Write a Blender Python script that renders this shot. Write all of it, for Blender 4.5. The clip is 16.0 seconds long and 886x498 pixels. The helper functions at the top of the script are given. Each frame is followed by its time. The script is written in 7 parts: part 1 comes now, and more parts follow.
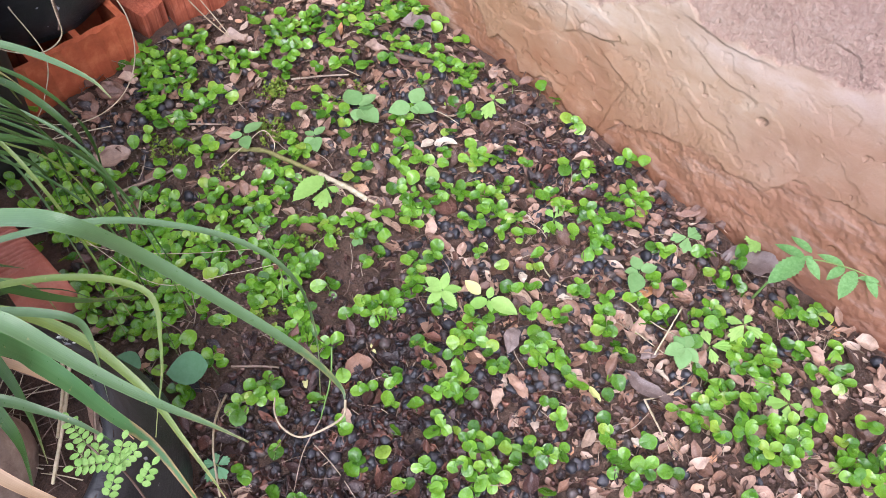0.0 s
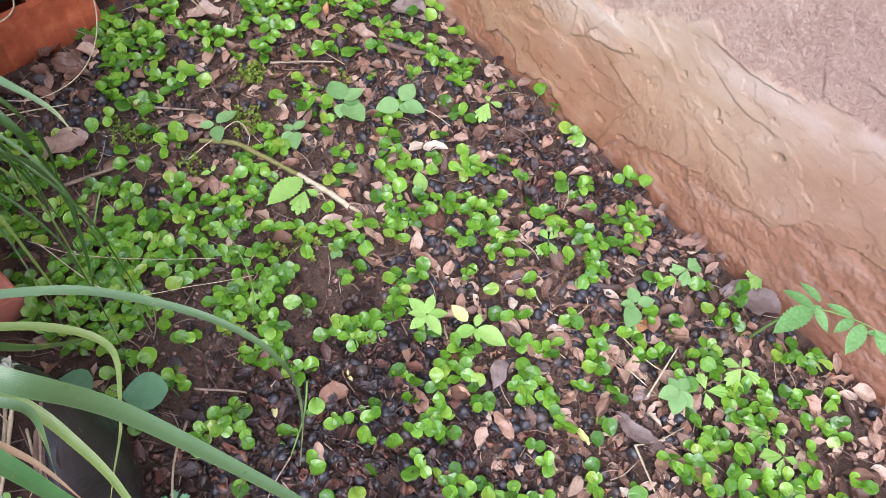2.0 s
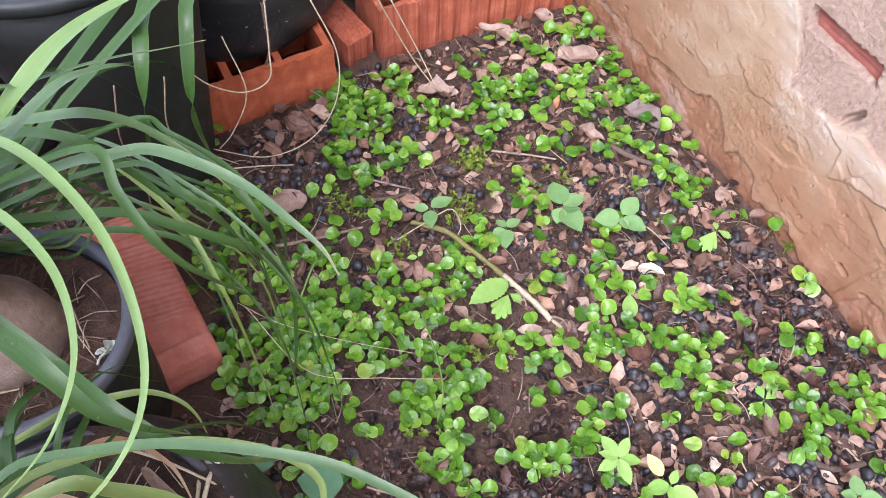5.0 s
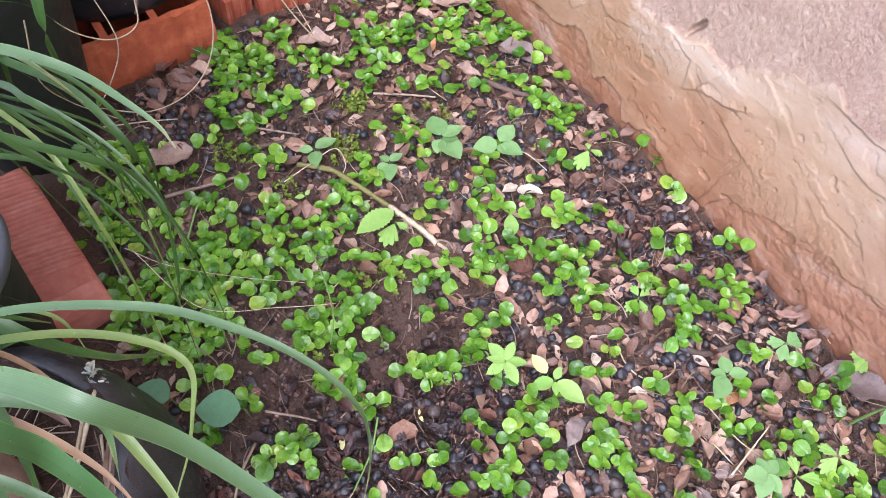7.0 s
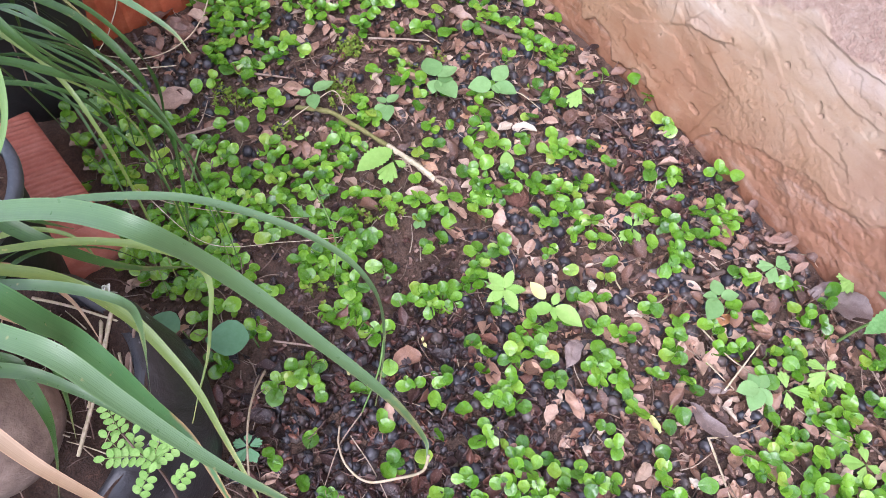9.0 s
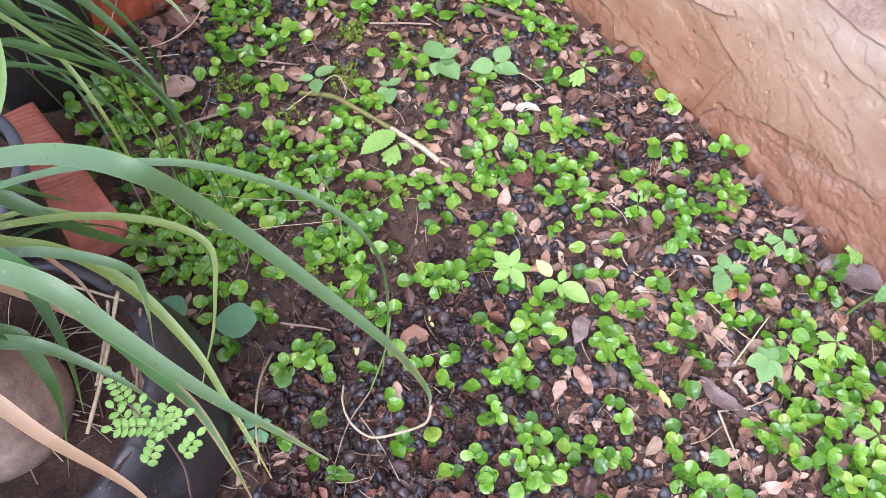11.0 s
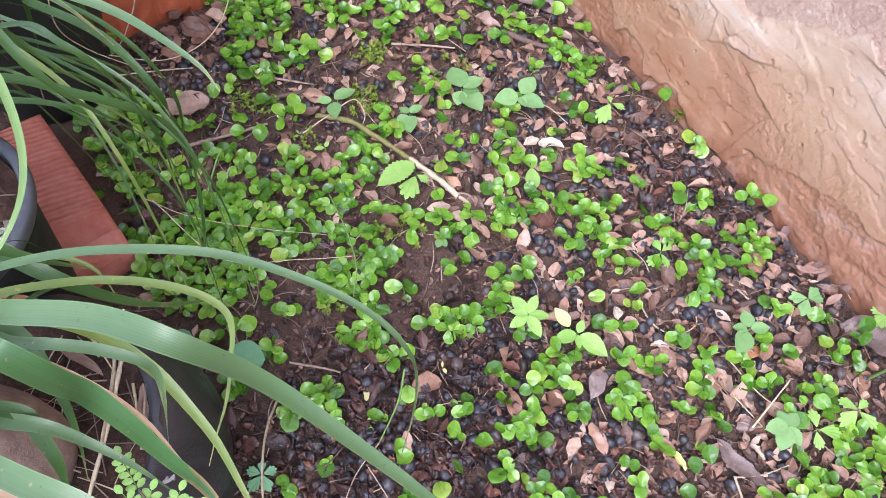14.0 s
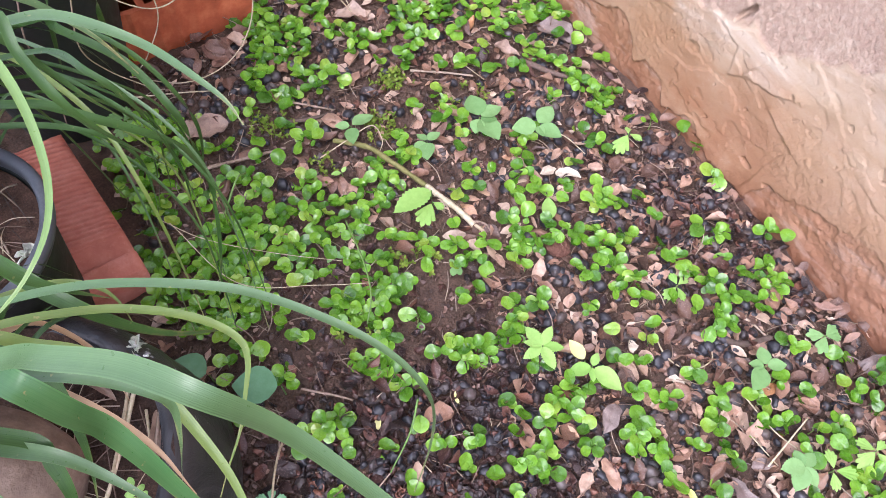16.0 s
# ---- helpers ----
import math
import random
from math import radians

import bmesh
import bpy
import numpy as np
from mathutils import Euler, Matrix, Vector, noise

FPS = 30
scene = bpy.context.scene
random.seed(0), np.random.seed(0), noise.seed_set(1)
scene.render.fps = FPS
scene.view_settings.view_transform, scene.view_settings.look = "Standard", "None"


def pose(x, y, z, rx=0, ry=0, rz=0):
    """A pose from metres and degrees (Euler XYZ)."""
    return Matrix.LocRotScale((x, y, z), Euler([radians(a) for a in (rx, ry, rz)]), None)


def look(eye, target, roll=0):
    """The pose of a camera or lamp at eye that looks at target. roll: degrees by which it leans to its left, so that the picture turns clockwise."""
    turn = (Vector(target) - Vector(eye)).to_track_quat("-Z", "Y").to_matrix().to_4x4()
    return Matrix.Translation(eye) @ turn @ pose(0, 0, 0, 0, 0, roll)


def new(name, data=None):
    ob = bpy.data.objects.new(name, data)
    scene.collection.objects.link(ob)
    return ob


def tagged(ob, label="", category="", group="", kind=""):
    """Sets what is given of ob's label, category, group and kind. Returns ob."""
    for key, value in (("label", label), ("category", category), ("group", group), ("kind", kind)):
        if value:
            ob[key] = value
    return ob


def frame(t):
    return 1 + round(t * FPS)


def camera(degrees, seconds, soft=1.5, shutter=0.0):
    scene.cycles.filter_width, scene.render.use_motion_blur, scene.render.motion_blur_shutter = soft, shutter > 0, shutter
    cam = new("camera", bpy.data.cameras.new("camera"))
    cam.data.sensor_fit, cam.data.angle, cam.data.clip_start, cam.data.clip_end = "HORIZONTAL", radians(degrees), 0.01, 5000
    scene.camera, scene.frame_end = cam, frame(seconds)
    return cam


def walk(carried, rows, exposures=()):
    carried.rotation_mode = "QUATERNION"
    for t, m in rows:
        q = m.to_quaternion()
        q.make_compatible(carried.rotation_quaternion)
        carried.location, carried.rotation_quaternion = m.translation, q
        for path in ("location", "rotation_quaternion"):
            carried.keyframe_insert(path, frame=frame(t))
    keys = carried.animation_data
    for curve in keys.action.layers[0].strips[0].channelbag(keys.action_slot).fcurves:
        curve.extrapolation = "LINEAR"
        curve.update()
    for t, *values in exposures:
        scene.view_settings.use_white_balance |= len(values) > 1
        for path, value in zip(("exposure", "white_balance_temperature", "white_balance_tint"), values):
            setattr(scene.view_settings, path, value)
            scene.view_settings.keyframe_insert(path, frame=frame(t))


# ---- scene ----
cam = camera(58.5, 16.0, soft=0.4)
PATH = [
    (0, (0.025, 0.152, 0.758), (0.743, 0.983, -0.914), 1.2),
    (0.5, (0.009, 0.169, 0.767), (0.724, 1.001, -0.905), 1.0),
    (1, (0.024, 0.164, 0.753), (0.756, 0.984, -0.919), 3.4),
    (1.5, (0.055, 0.179, 0.733), (0.785, 0.879, -0.992), 8.1),
    (2, (0.06, 0.246, 0.741), (0.799, 0.923, -0.99), 10.2),
    (2.5, (0.051, 0.322, 0.744), (0.75, 0.987, -1.008), 12.5),
    (3, (0.036, 0.36, 0.741), (0.648, 1.095, -1.015), 10.5),
    (3.5, (0.04, 0.39, 0.742), (0.589, 1.237, -0.985), 7.9),
    (3.7, (0.04, 0.39, 0.744), (0.566, 1.257, -0.98), 7.3),
    (5.8, (0.063, 0.331, 0.74), (0.537, 1.272, -0.959), 2.6),
    (6, (0.065, 0.325, 0.74), (0.55, 1.26, -0.96), 2.8),
    (6.5, (0.062, 0.292, 0.736), (0.609, 1.206, -0.957), 4.1),
    (7, (0.065, 0.26, 0.73), (0.676, 1.119, -0.97), 5.4),
    (7.5, (0.057, 0.249, 0.729), (0.678, 1.086, -0.978), 5.4),
    (8, (0.037, 0.248, 0.738), (0.669, 1.073, -0.971), 5.9),
    (8.5, (0.025, 0.235, 0.729), (0.652, 1.059, -0.983), 5.8),
    (9, (0.03, 0.221, 0.724), (0.64, 1.027, -1.002), 5.6),
    (9.2, (0.031, 0.217, 0.723), (0.633, 1.014, -1.01), 5.5),
    (11.3, (0.021, 0.204, 0.713), (0.611, 1.023, -1.014), 3.1),
    (11.5, (0.018, 0.214, 0.719), (0.608, 1.026, -1.011), 3.3),
    (12, (0.044, 0.213, 0.72), (0.625, 1.023, -1.014), 3.1),
    (12.5, (0.056, 0.223, 0.703), (0.649, 1.03, -1.028), 3.8),
    (13, (0.049, 0.239, 0.708), (0.639, 1.027, -1.034), 4.9),
    (13.5, (0.037, 0.255, 0.709), (0.626, 1.034, -1.036), 6.2),
    (14, (0.039, 0.272, 0.721), (0.62, 1.045, -1.03), 7.1),
    (14.5, (0.032, 0.274, 0.722), (0.61, 1.059, -1.025), 7.3),
    (15, (0.031, 0.277, 0.724), (0.603, 1.072, -1.02), 7.1),
    (15.5, (0.032, 0.284, 0.727), (0.603, 1.094, -1.01), 6.8),
    (16, (0.039, 0.284, 0.724), (0.618, 1.104, -1.007), 6.9),
]
walk(cam, [(t, look(eye, target, roll)) for t, eye, target, roll in PATH], exposures=[(0, 0.99, 5660, 19), (2, 0.95, 5660, 19), (3.2, 1.10, 5720, 21), (6, 1.11, 5700, 22), (8.5, 1.07, 5540, 23), (13, 1.10, 5540, 23), (16, 1.15, 5660, 22)])

# ---- light: bright overcast sky, very soft sun ----
SUN_ELEVATION, SUN_TURN = 56.0, 232.0
world = bpy.data.worlds.new("overcast_sky")
scene.world = world
world.use_nodes = True
wt = world.node_tree
sky = wt.nodes.new("ShaderNodeTexSky")
sky.sky_type, sky.sun_disc = "NISHITA", False
sky.sun_elevation, sky.sun_rotation = radians(SUN_ELEVATION), radians(SUN_TURN)
sky.air_density, sky.dust_density, sky.ozone_density = 1.0, 6.0, 1.0
grey = wt.nodes.new("ShaderNodeMixRGB")
grey.inputs[0].default_value = 0.55
grey.inputs[2].default_value = (9.0, 9.3, 9.9, 1)
wt.links.new(sky.outputs[0], grey.inputs[1])
wt.links.new(grey.outputs[0], wt.nodes["Background"].inputs[0])
wt.nodes["Background"].inputs[1].default_value = 0.185
sun_data = bpy.data.lights.new("sun", "SUN")
sun_data.energy, sun_data.angle, sun_data.color = 1.3, radians(27), (1.0, 0.97, 0.93)
sun = new("sun", sun_data)
az = radians(SUN_TURN)
sun.matrix_world = look((4 * math.sin(az), 4 * math.cos(az), 4 * math.tan(radians(SUN_ELEVATION))), (0, 0, 0))


# ---- materials ----
class Nodes:
    """A small builder for procedural materials."""

    def __init__(self, name):
        self.mat = bpy.data.materials.new(name)
        self.mat.use_nodes = True
        self.tree = self.mat.node_tree
        self.bsdf = self.tree.nodes["Principled BSDF"]
        self.co = self.add("ShaderNodeTexCoord").outputs["Object"]

    def add(self, kind, **values):
        n = self.tree.nodes.new(kind)
        for k, v in values.items():
            setattr(n, k, v)
        return n

    def link(self, a, b):
        self.tree.links.new(a, b)

    def noise(self, scale, detail=4.0, rough=0.6, co=None, warp=0.0):
        n = self.add("ShaderNodeTexNoise")
        n.inputs["Scale"].default_value, n.inputs["Detail"].default_value = scale, detail
        n.inputs["Roughness"].default_value, n.inputs["Distortion"].default_value = rough, warp
        self.link(co or self.co, n.inputs["Vector"])
        return n.outputs["Fac"]

    def stretch(self, sx, sy, sz):
        m = self.add("ShaderNodeMapping")
        m.inputs["Scale"].default_value = (sx, sy, sz)
        self.link(self.co, m.inputs["Vector"])
        return m.outputs[0]

    def ramp(self, fac, *stops):
        r = self.add("ShaderNodeValToRGB")
        while len(r.color_ramp.elements) < len(stops):
            r.color_ramp.elements.new(0.5)
        for e, (p, c) in zip(r.color_ramp.elements, stops):
            e.position, e.color = p, (*c, 1)
        self.link(fac, r.inputs[0])
        return r.outputs[0]

    def math(self, op, a, b):
        m = self.add("ShaderNodeMath", operation=op)
        for i, v in enumerate((a, b)):
            if isinstance(v, (int, float)):
                m.inputs[i].default_value = v
            else:
                self.link(v, m.inputs[i])
        return m.outputs[0]

    def mix(self, fac, a, b, blend="MIX"):
        m = self.add("ShaderNodeMixRGB", blend_type=blend)
        for i, v in enumerate((fac, a, b)):
            if isinstance(v, (int, float)):
                m.inputs[i].default_value = v
            elif isinstance(v, tuple):
                m.inputs[i].default_value = (*v, 1)
            else:
                self.link(v, m.inputs[i])
        return m.outputs[0]

    def random(self):
        """One number a piece, for objects of their own and for joined islands alike."""
        o, g = self.add("ShaderNodeObjectInfo"), self.add("ShaderNodeNewGeometry")
        return self.math("FRACT", self.math("ADD", o.outputs["Random"], g.outputs["Random Per Island"]), 0)

    def done(self, color, rough=0.6, bump=None, depth=0.002, strength=0.6, spec=0.5, translucent=0.0, metal=0.0):
        b = self.bsdf
        for slot, v in (("Base Color", color), ("Roughness", rough)):
            if isinstance(v, tuple):
                b.inputs[slot].default_value = (*v, 1)
            elif isinstance(v, (int, float)):
                b.inputs[slot].default_value = v
            else:
                self.link(v, b.inputs[slot])
        b.inputs["Specular IOR Level"].default_value = spec
        b.inputs["Metallic"].default_value = metal
        if bump is not None:
            n = self.add("ShaderNodeBump")
            n.inputs["Distance"].default_value, n.inputs["Strength"].default_value = depth, strength
            self.link(bump, n.inputs["Height"])
            self.link(n.outputs[0], b.inputs["Normal"])
        if translucent:
            t, m = self.add("ShaderNodeBsdfTranslucent"), self.add("ShaderNodeMixShader")
            if isinstance(color, tuple):
                t.inputs[0].default_value = (*color, 1)
            else:
                self.link(color, t.inputs[0])
            m.inputs[0].default_value = translucent
            self.link(b.outputs[0], m.inputs[1])
            self.link(t.outputs[0], m.inputs[2])
            self.link(m.outputs[0], self.tree.nodes["Material Output"].inputs[0])
        return self.mat


def soil_material(name, dark=(0.047, 0.035, 0.029), light=(0.185, 0.122, 0.090)):
    n = Nodes(name)
    a, f = n.noise(70, 8, 0.75), n.noise(520, 5, 0.75)
    c = n.ramp(n.math("ADD", n.math("MULTIPLY", a, 0.5), n.math("MULTIPLY", f, 0.5)), (0.38, dark), (0.53, tuple(0.65 * p + 0.35 * q for p, q in zip(dark, light))), (0.68, light))
    c = n.mix(n.ramp(n.random(), (0.0, (0, 0, 0)), (1.0, (0.6, 0.6, 0.6))), c, n.mix(1.0, c, (1.8, 1.5, 1.3), "MULTIPLY"))
    return n.done(c, 0.85, n.math("ADD", a, n.math("MULTIPLY", f, 0.7)), 0.005, 1.0, 0.25)


def plaster_material():
    n = Nodes("earth_plaster")
    big, mid, fine, grit = n.noise(6, 5, 0.55, warp=0.5), n.noise(24, 6, 0.65, warp=0.4), n.noise(190, 5, 0.7), n.noise(560, 4, 0.75)
    coat, foot, gritty_patch, smear = (n.add("ShaderNodeAttribute", attribute_name=k).outputs["Fac"] for k in ("coat", "foot", "grit", "smear"))
    sep = n.add("ShaderNodeSeparateXYZ")
    n.link(n.co, sep.inputs[0])
    turned = n.add("ShaderNodeMapping")
    turned.inputs["Rotation"].default_value = (radians(-24), 0, 0)
    turned.inputs["Scale"].default_value = (1, 0.75, 3.0)
    n.link(n.co, turned.inputs["Vector"])
    strokes = n.noise(16, 5, 0.6, turned.outputs[0], 0.5)
    stain = n.noise(9, 6, 0.6, turned.outputs[0], 0.8)
    # iron-red earth near the ground, sandy tan plaster further up, an older mauve granular coat above
    blend = n.math("ADD", n.math("MULTIPLY", sep.outputs[2], 4.3), n.math("MULTIPLY", n.math("SUBTRACT", big, 0.5), 1.7))
    shade = n.math("ADD", n.math("MULTIPLY", mid, 0.5), n.math("MULTIPLY", strokes, 0.5))
    red = n.ramp(shade, (0.3, (0.300, 0.140, 0.072)), (0.52, (0.395, 0.208, 0.118)), (0.72, (0.470, 0.290, 0.190)))
    sandy = n.ramp(shade, (0.3, (0.405, 0.272, 0.170)), (0.52, (0.515, 0.368, 0.248)), (0.72, (0.590, 0.490, 0.370)))
    c = n.mix(n.ramp(blend, (0.14, (0, 0, 0)), (0.80, (1, 1, 1))), red, sandy)
    c = n.mix(n.ramp(stain, (0.50, (0, 0, 0)), (0.66, (0.55, 0.55, 0.55))), c, n.mix(1.0, c, (0.80, 0.68, 0.56), "MULTIPLY"))
    c = n.mix(n.math("MULTIPLY", gritty_patch, 0.5), c, (0.48, 0.285, 0.155))
    c = n.mix(n.math("MULTIPLY", smear, n.ramp(strokes, (0.36, (0.25, 0.25, 0.25)), (0.6, (0.95, 0.95, 0.95)))), c, (0.63, 0.51, 0.42))
    # the bare base coat: raw red earth with pale trowelled scrapes
    raw = n.mix(n.ramp(n.noise(22, 6, 0.65, turned.outputs[0], 0.6), (0.50, (0, 0, 0)), (0.64, (0.8, 0.8, 0.8))), n.mix(0.5, red, (0.340, 0.150, 0.080)), (0.54, 0.40, 0.33))
    c = n.mix(n.math("MULTIPLY", foot, n.ramp(sep.outputs[1], (0.36, (0.45, 0.45, 0.45)), (0.60, (0.85, 0.85, 0.85)))), c, raw)
    old = n.ramp(n.math("ADD", n.math("MULTIPLY", mid, 0.4), n.math("MULTIPLY", fine, 0.6)), (0.34, (0.455, 0.290, 0.225)), (0.52, (0.590, 0.420, 0.330)), (0.68, (0.715, 0.550, 0.450)))
    c = n.mix(coat, old, c)
    c = n.mix(n.ramp(grit, (0.52, (0, 0, 0)), (0.78, (0.28, 0.28, 0.28))), c, (0.320, 0.192, 0.130))
    c = n.mix(n.ramp(fine, (0.58, (0, 0, 0)), (0.74, (0.224, 0.224, 0.224))), c, (0.608, 0.512, 0.430))
    c = n.mix(1.0, c, (0.690, 0.700, 0.655), "MULTIPLY")
    # towards the near end the skim is thinner and the mauve-red earth stains it
    c = n.mix(n.ramp(n.math("ADD", sep.outputs[1], n.math("MULTIPLY", n.math("SUBTRACT", stain, 0.5), 0.35)), (0.26, (1, 1, 1)), (0.58, (0, 0, 0))), c, n.mix(1.0, c, (0.84, 0.77, 0.82), "MULTIPLY"))
    # darker and redder over the lowest three centimetres, with an uneven edge
    darkened = n.ramp(n.math("ADD", sep.outputs[2], n.math("MULTIPLY", n.math("SUBTRACT", mid, 0.5), 0.06)), (0.004, (0.66, 0.56, 0.50)), (0.030, (1, 1, 1)))
    c = n.mix(1.0, c, darkened, "MULTIPLY")
    bare = n.math("MAXIMUM", n.math("SUBTRACT", 1.0, coat), n.math("MULTIPLY", gritty_patch, 0.45))
    grain = n.math("ADD", n.math("MULTIPLY", fine, n.math("ADD", 0.22, n.math("MULTIPLY", bare, 1.3))), n.math("MULTIPLY", grit, n.math("ADD", 0.20, n.math("MULTIPLY", bare, 0.6))))
    h = n.math("ADD", grain, n.math("ADD", n.math("MULTIPLY", strokes, 0.55), n.math("MULTIPLY", mid, 0.35)))
    pits = n.ramp(n.noise(62, 2, 0.4), (0.24, (0, 0, 0)), (0.31, (1, 1, 1)))
    h = n.math("ADD", h, n.math("MULTIPLY", pits, 0.5))
    return n.done(c, n.ramp(mid, (0.3, (0.5, 0.5, 0.5)), (0.7, (0.8, 0.8, 0.8))), h, 0.0024, 1.0, 0.35)


def brick_material(name, a=(0.42, 0.105, 0.042), b=(0.56, 0.175, 0.075), grooves=0.0, run=(4.0, 4.0, 0.12)):
    n = Nodes(name)
    mid, fine = n.noise(34, 6, 0.65), n.noise(330, 4, 0.7)
    c = n.ramp(mid, (0.3, tuple(v * 0.75 for v in a)), (0.5, a), (0.72, b))
    c = n.mix(n.ramp(n.noise(11, 4, 0.6, warp=1.0), (0.55, (0, 0, 0)), (0.75, (0.5, 0.5, 0.5))), c, (0.20, 0.085, 0.055))
    streak = n.noise(60, 3, 0.6, n.stretch(*run))
    c = n.mix(n.ramp(streak, (0.45, (0, 0, 0)), (0.62, (grooves, grooves, grooves))), c, (0.17, 0.035, 0.02))
    h = n.math("ADD", n.math("MULTIPLY", mid, 0.5), n.math("ADD", n.math("MULTIPLY", fine, 0.3), n.math("MULTIPLY", streak, 1.2 * grooves)))
    return n.done(c, 0.8, h, 0.0025, 0.7, 0.25)


def plastic_material(name, color, rough=0.45, dust=(0.12, 0.10, 0.085)):
    n = Nodes(name)
    a, f = n.noise(18, 6, 0.65, warp=0.6), n.noise(240, 4, 0.7)
    c = n.mix(n.ramp(n.math("ADD", n.math("MULTIPLY", a, 0.75), n.math("MULTIPLY", f, 0.25)), (0.5, (0, 0, 0)), (0.72, (0.6, 0.6, 0.6))), color, dust)
    return n.done(c, n.ramp(a, (0.3, (rough,) * 3), (0.7, (min(rough + 0.35, 1),) * 3)), n.math("ADD", a, n.math("MULTIPLY", f, 0.3)), 0.0012, 0.5, 0.45)


def leaf_material(name, stops, rough=0.3, spec=0.5, translucent=0.25, mottle=0.75, grain=260):
    n = Nodes(name)
    r, a, f = n.random(), n.noise(grain, 3, 0.6), n.noise(grain * 3.5, 3, 0.6)
    c = n.ramp(r, *stops)
    c = n.mix(n.ramp(a, (0.35, (0, 0, 0)), (0.65, (mottle,) * 3)), c, n.mix(1.0, c, (0.58, 0.68, 0.50), "MULTIPLY"))
    c = n.mix(n.ramp(f, (0.55, (0, 0, 0)), (0.75, (0.45 * mottle,) * 3)), c, n.mix(1.0, c, (1.5, 1.35, 1.4), "MULTIPLY"))
    return n.done(c, n.ramp(a, (0.3, (rough,) * 3), (0.75, (rough + 0.2,) * 3)), n.math("ADD", a, n.math("MULTIPLY", f, 0.5)), 0.0007, 0.5, spec, translucent)


def creeper_material():
    """Glossy fleshy leaves, deeper green along the midrib and at the stalk; the rim's gloss is painted as a paler
    margin.
    """
    n = Nodes("bright_creeper_leaf")
    margin, along_leaf = (n.add("ShaderNodeAttribute", attribute_name=k).outputs["Fac"] for k in ("margin", "along"))
    r, a, f = n.random(), n.noise(160, 3, 0.6), n.noise(560, 3, 0.6)
    c = n.ramp(r, (0.0, (0.058, 0.158, 0.014)), (0.25, (0.104, 0.252, 0.017)), (0.6, (0.164, 0.352, 0.026)), (0.9, (0.228, 0.420, 0.042)), (1.0, (0.295, 0.415, 0.055)))
    c = n.mix(n.ramp(a, (0.35, (0, 0, 0)), (0.65, (0.6, 0.6, 0.6))), c, n.mix(1.0, c, (0.62, 0.72, 0.55), "MULTIPLY"))
    c = n.mix(n.ramp(along_leaf, (0.05, (0.75, 0.75, 0.75)), (0.55, (0, 0, 0))), c, n.mix(1.0, c, (0.55, 0.66, 0.60), "MULTIPLY"))
    # bright rim: sky gloss painted into the colour
    c = n.mix(n.ramp(margin, (0.80, (0, 0, 0)), (1.0, (0.6, 0.6, 0.6))), c, n.mix(1.0, c, (1.45, 1.28, 1.6), "MULTIPLY"))
    return n.done(c, n.ramp(a, (0.3, (0.16,) * 3), (0.75, (0.36,) * 3)), n.math("ADD", a, n.math("MULTIPLY", f, 0.4)), 0.0009, 0.6, 0.62, 0.30)


def dead_material(name, stops):
    n = Nodes(name)
    r, a, f = n.random(), n.noise(140, 5, 0.7, warp=0.8), n.noise(620, 3, 0.6)
    c = n.ramp(r, *stops)
    c = n.mix(n.ramp(a, (0.35, (0.6, 0.6, 0.6)), (0.62, (0, 0, 0))), c, n.mix(1.0, c, (0.42, 0.38, 0.38), "MULTIPLY"))
    c = n.mix(n.ramp(f, (0.55, (0, 0, 0)), (0.8, (0.4, 0.4, 0.4))), c, (0.46, 0.35, 0.29))
    return n.done(c, n.ramp(a, (0.3, (0.34,) * 3), (0.75, (0.65,) * 3)), n.math("ADD", a, n.math("MULTIPLY", f, 0.4)), 0.0012, 0.7, 0.5, 0.06)


SOIL = soil_material("damp_garden_soil")
DRY_SOIL = soil_material("dry_potting_soil", (0.040, 0.026, 0.020), (0.20, 0.120, 0.085))
WALL_BRICK = brick_material("weathered_clay", (0.29, 0.105, 0.075), (0.38, 0.175, 0.135), 0.6, (4.0, 0.15, 4.0))
POT_SOIL = soil_material("potting_soil", (0.014, 0.010, 0.008), (0.10, 0.062, 0.046))
PLASTER = plaster_material()
BRICK = brick_material("fired_clay")
BRICK_SCORED = brick_material("scored_fired_clay", (0.39, 0.110, 0.055), (0.50, 0.175, 0.100), 0.45)
RIM = plastic_material("slate_plastic", (0.075, 0.083, 0.096), 0.38, (0.19, 0.20, 0.21))
BLACK = plastic_material("black_plastic", (0.012, 0.012, 0.013), 0.42, (0.045, 0.042, 0.04))
CHARCOAL = plastic_material("charcoal_plastic", (0.013, 0.016, 0.015), 0.45, (0.038, 0.040, 0.037))
GREY = plastic_material("grey_plastic", (0.10, 0.106, 0.113), 0.4, (0.2, 0.195, 0.19))
SPRIG = creeper_material()
DULL = leaf_material("soft_green_leaf", ((0.0, (0.155, 0.295, 0.10)), (1.0, (0.225, 0.385, 0.145))), 0.55, 0.35, 0.25, 0.3, 130)
BLUE = leaf_material("blue_green_leaf", ((0.0, (0.115, 0.250, 0.125)), (1.0, (0.145, 0.295, 0.150))), 0.5, 0.35, 0.2, 0.3, 130)
LIME = leaf_material("lime_leaf", ((0.0, (0.235, 0.440, 0.085)), (1.0, (0.335, 0.520, 0.140))), 0.5, 0.35, 0.3, 0.3, 130)
YELLOW = leaf_material("yellow_leaf", ((0.0, (0.58, 0.60, 0.20)), (1.0, (0.66, 0.62, 0.28))), 0.5, 0.35, 0.25, 0.3, 130)
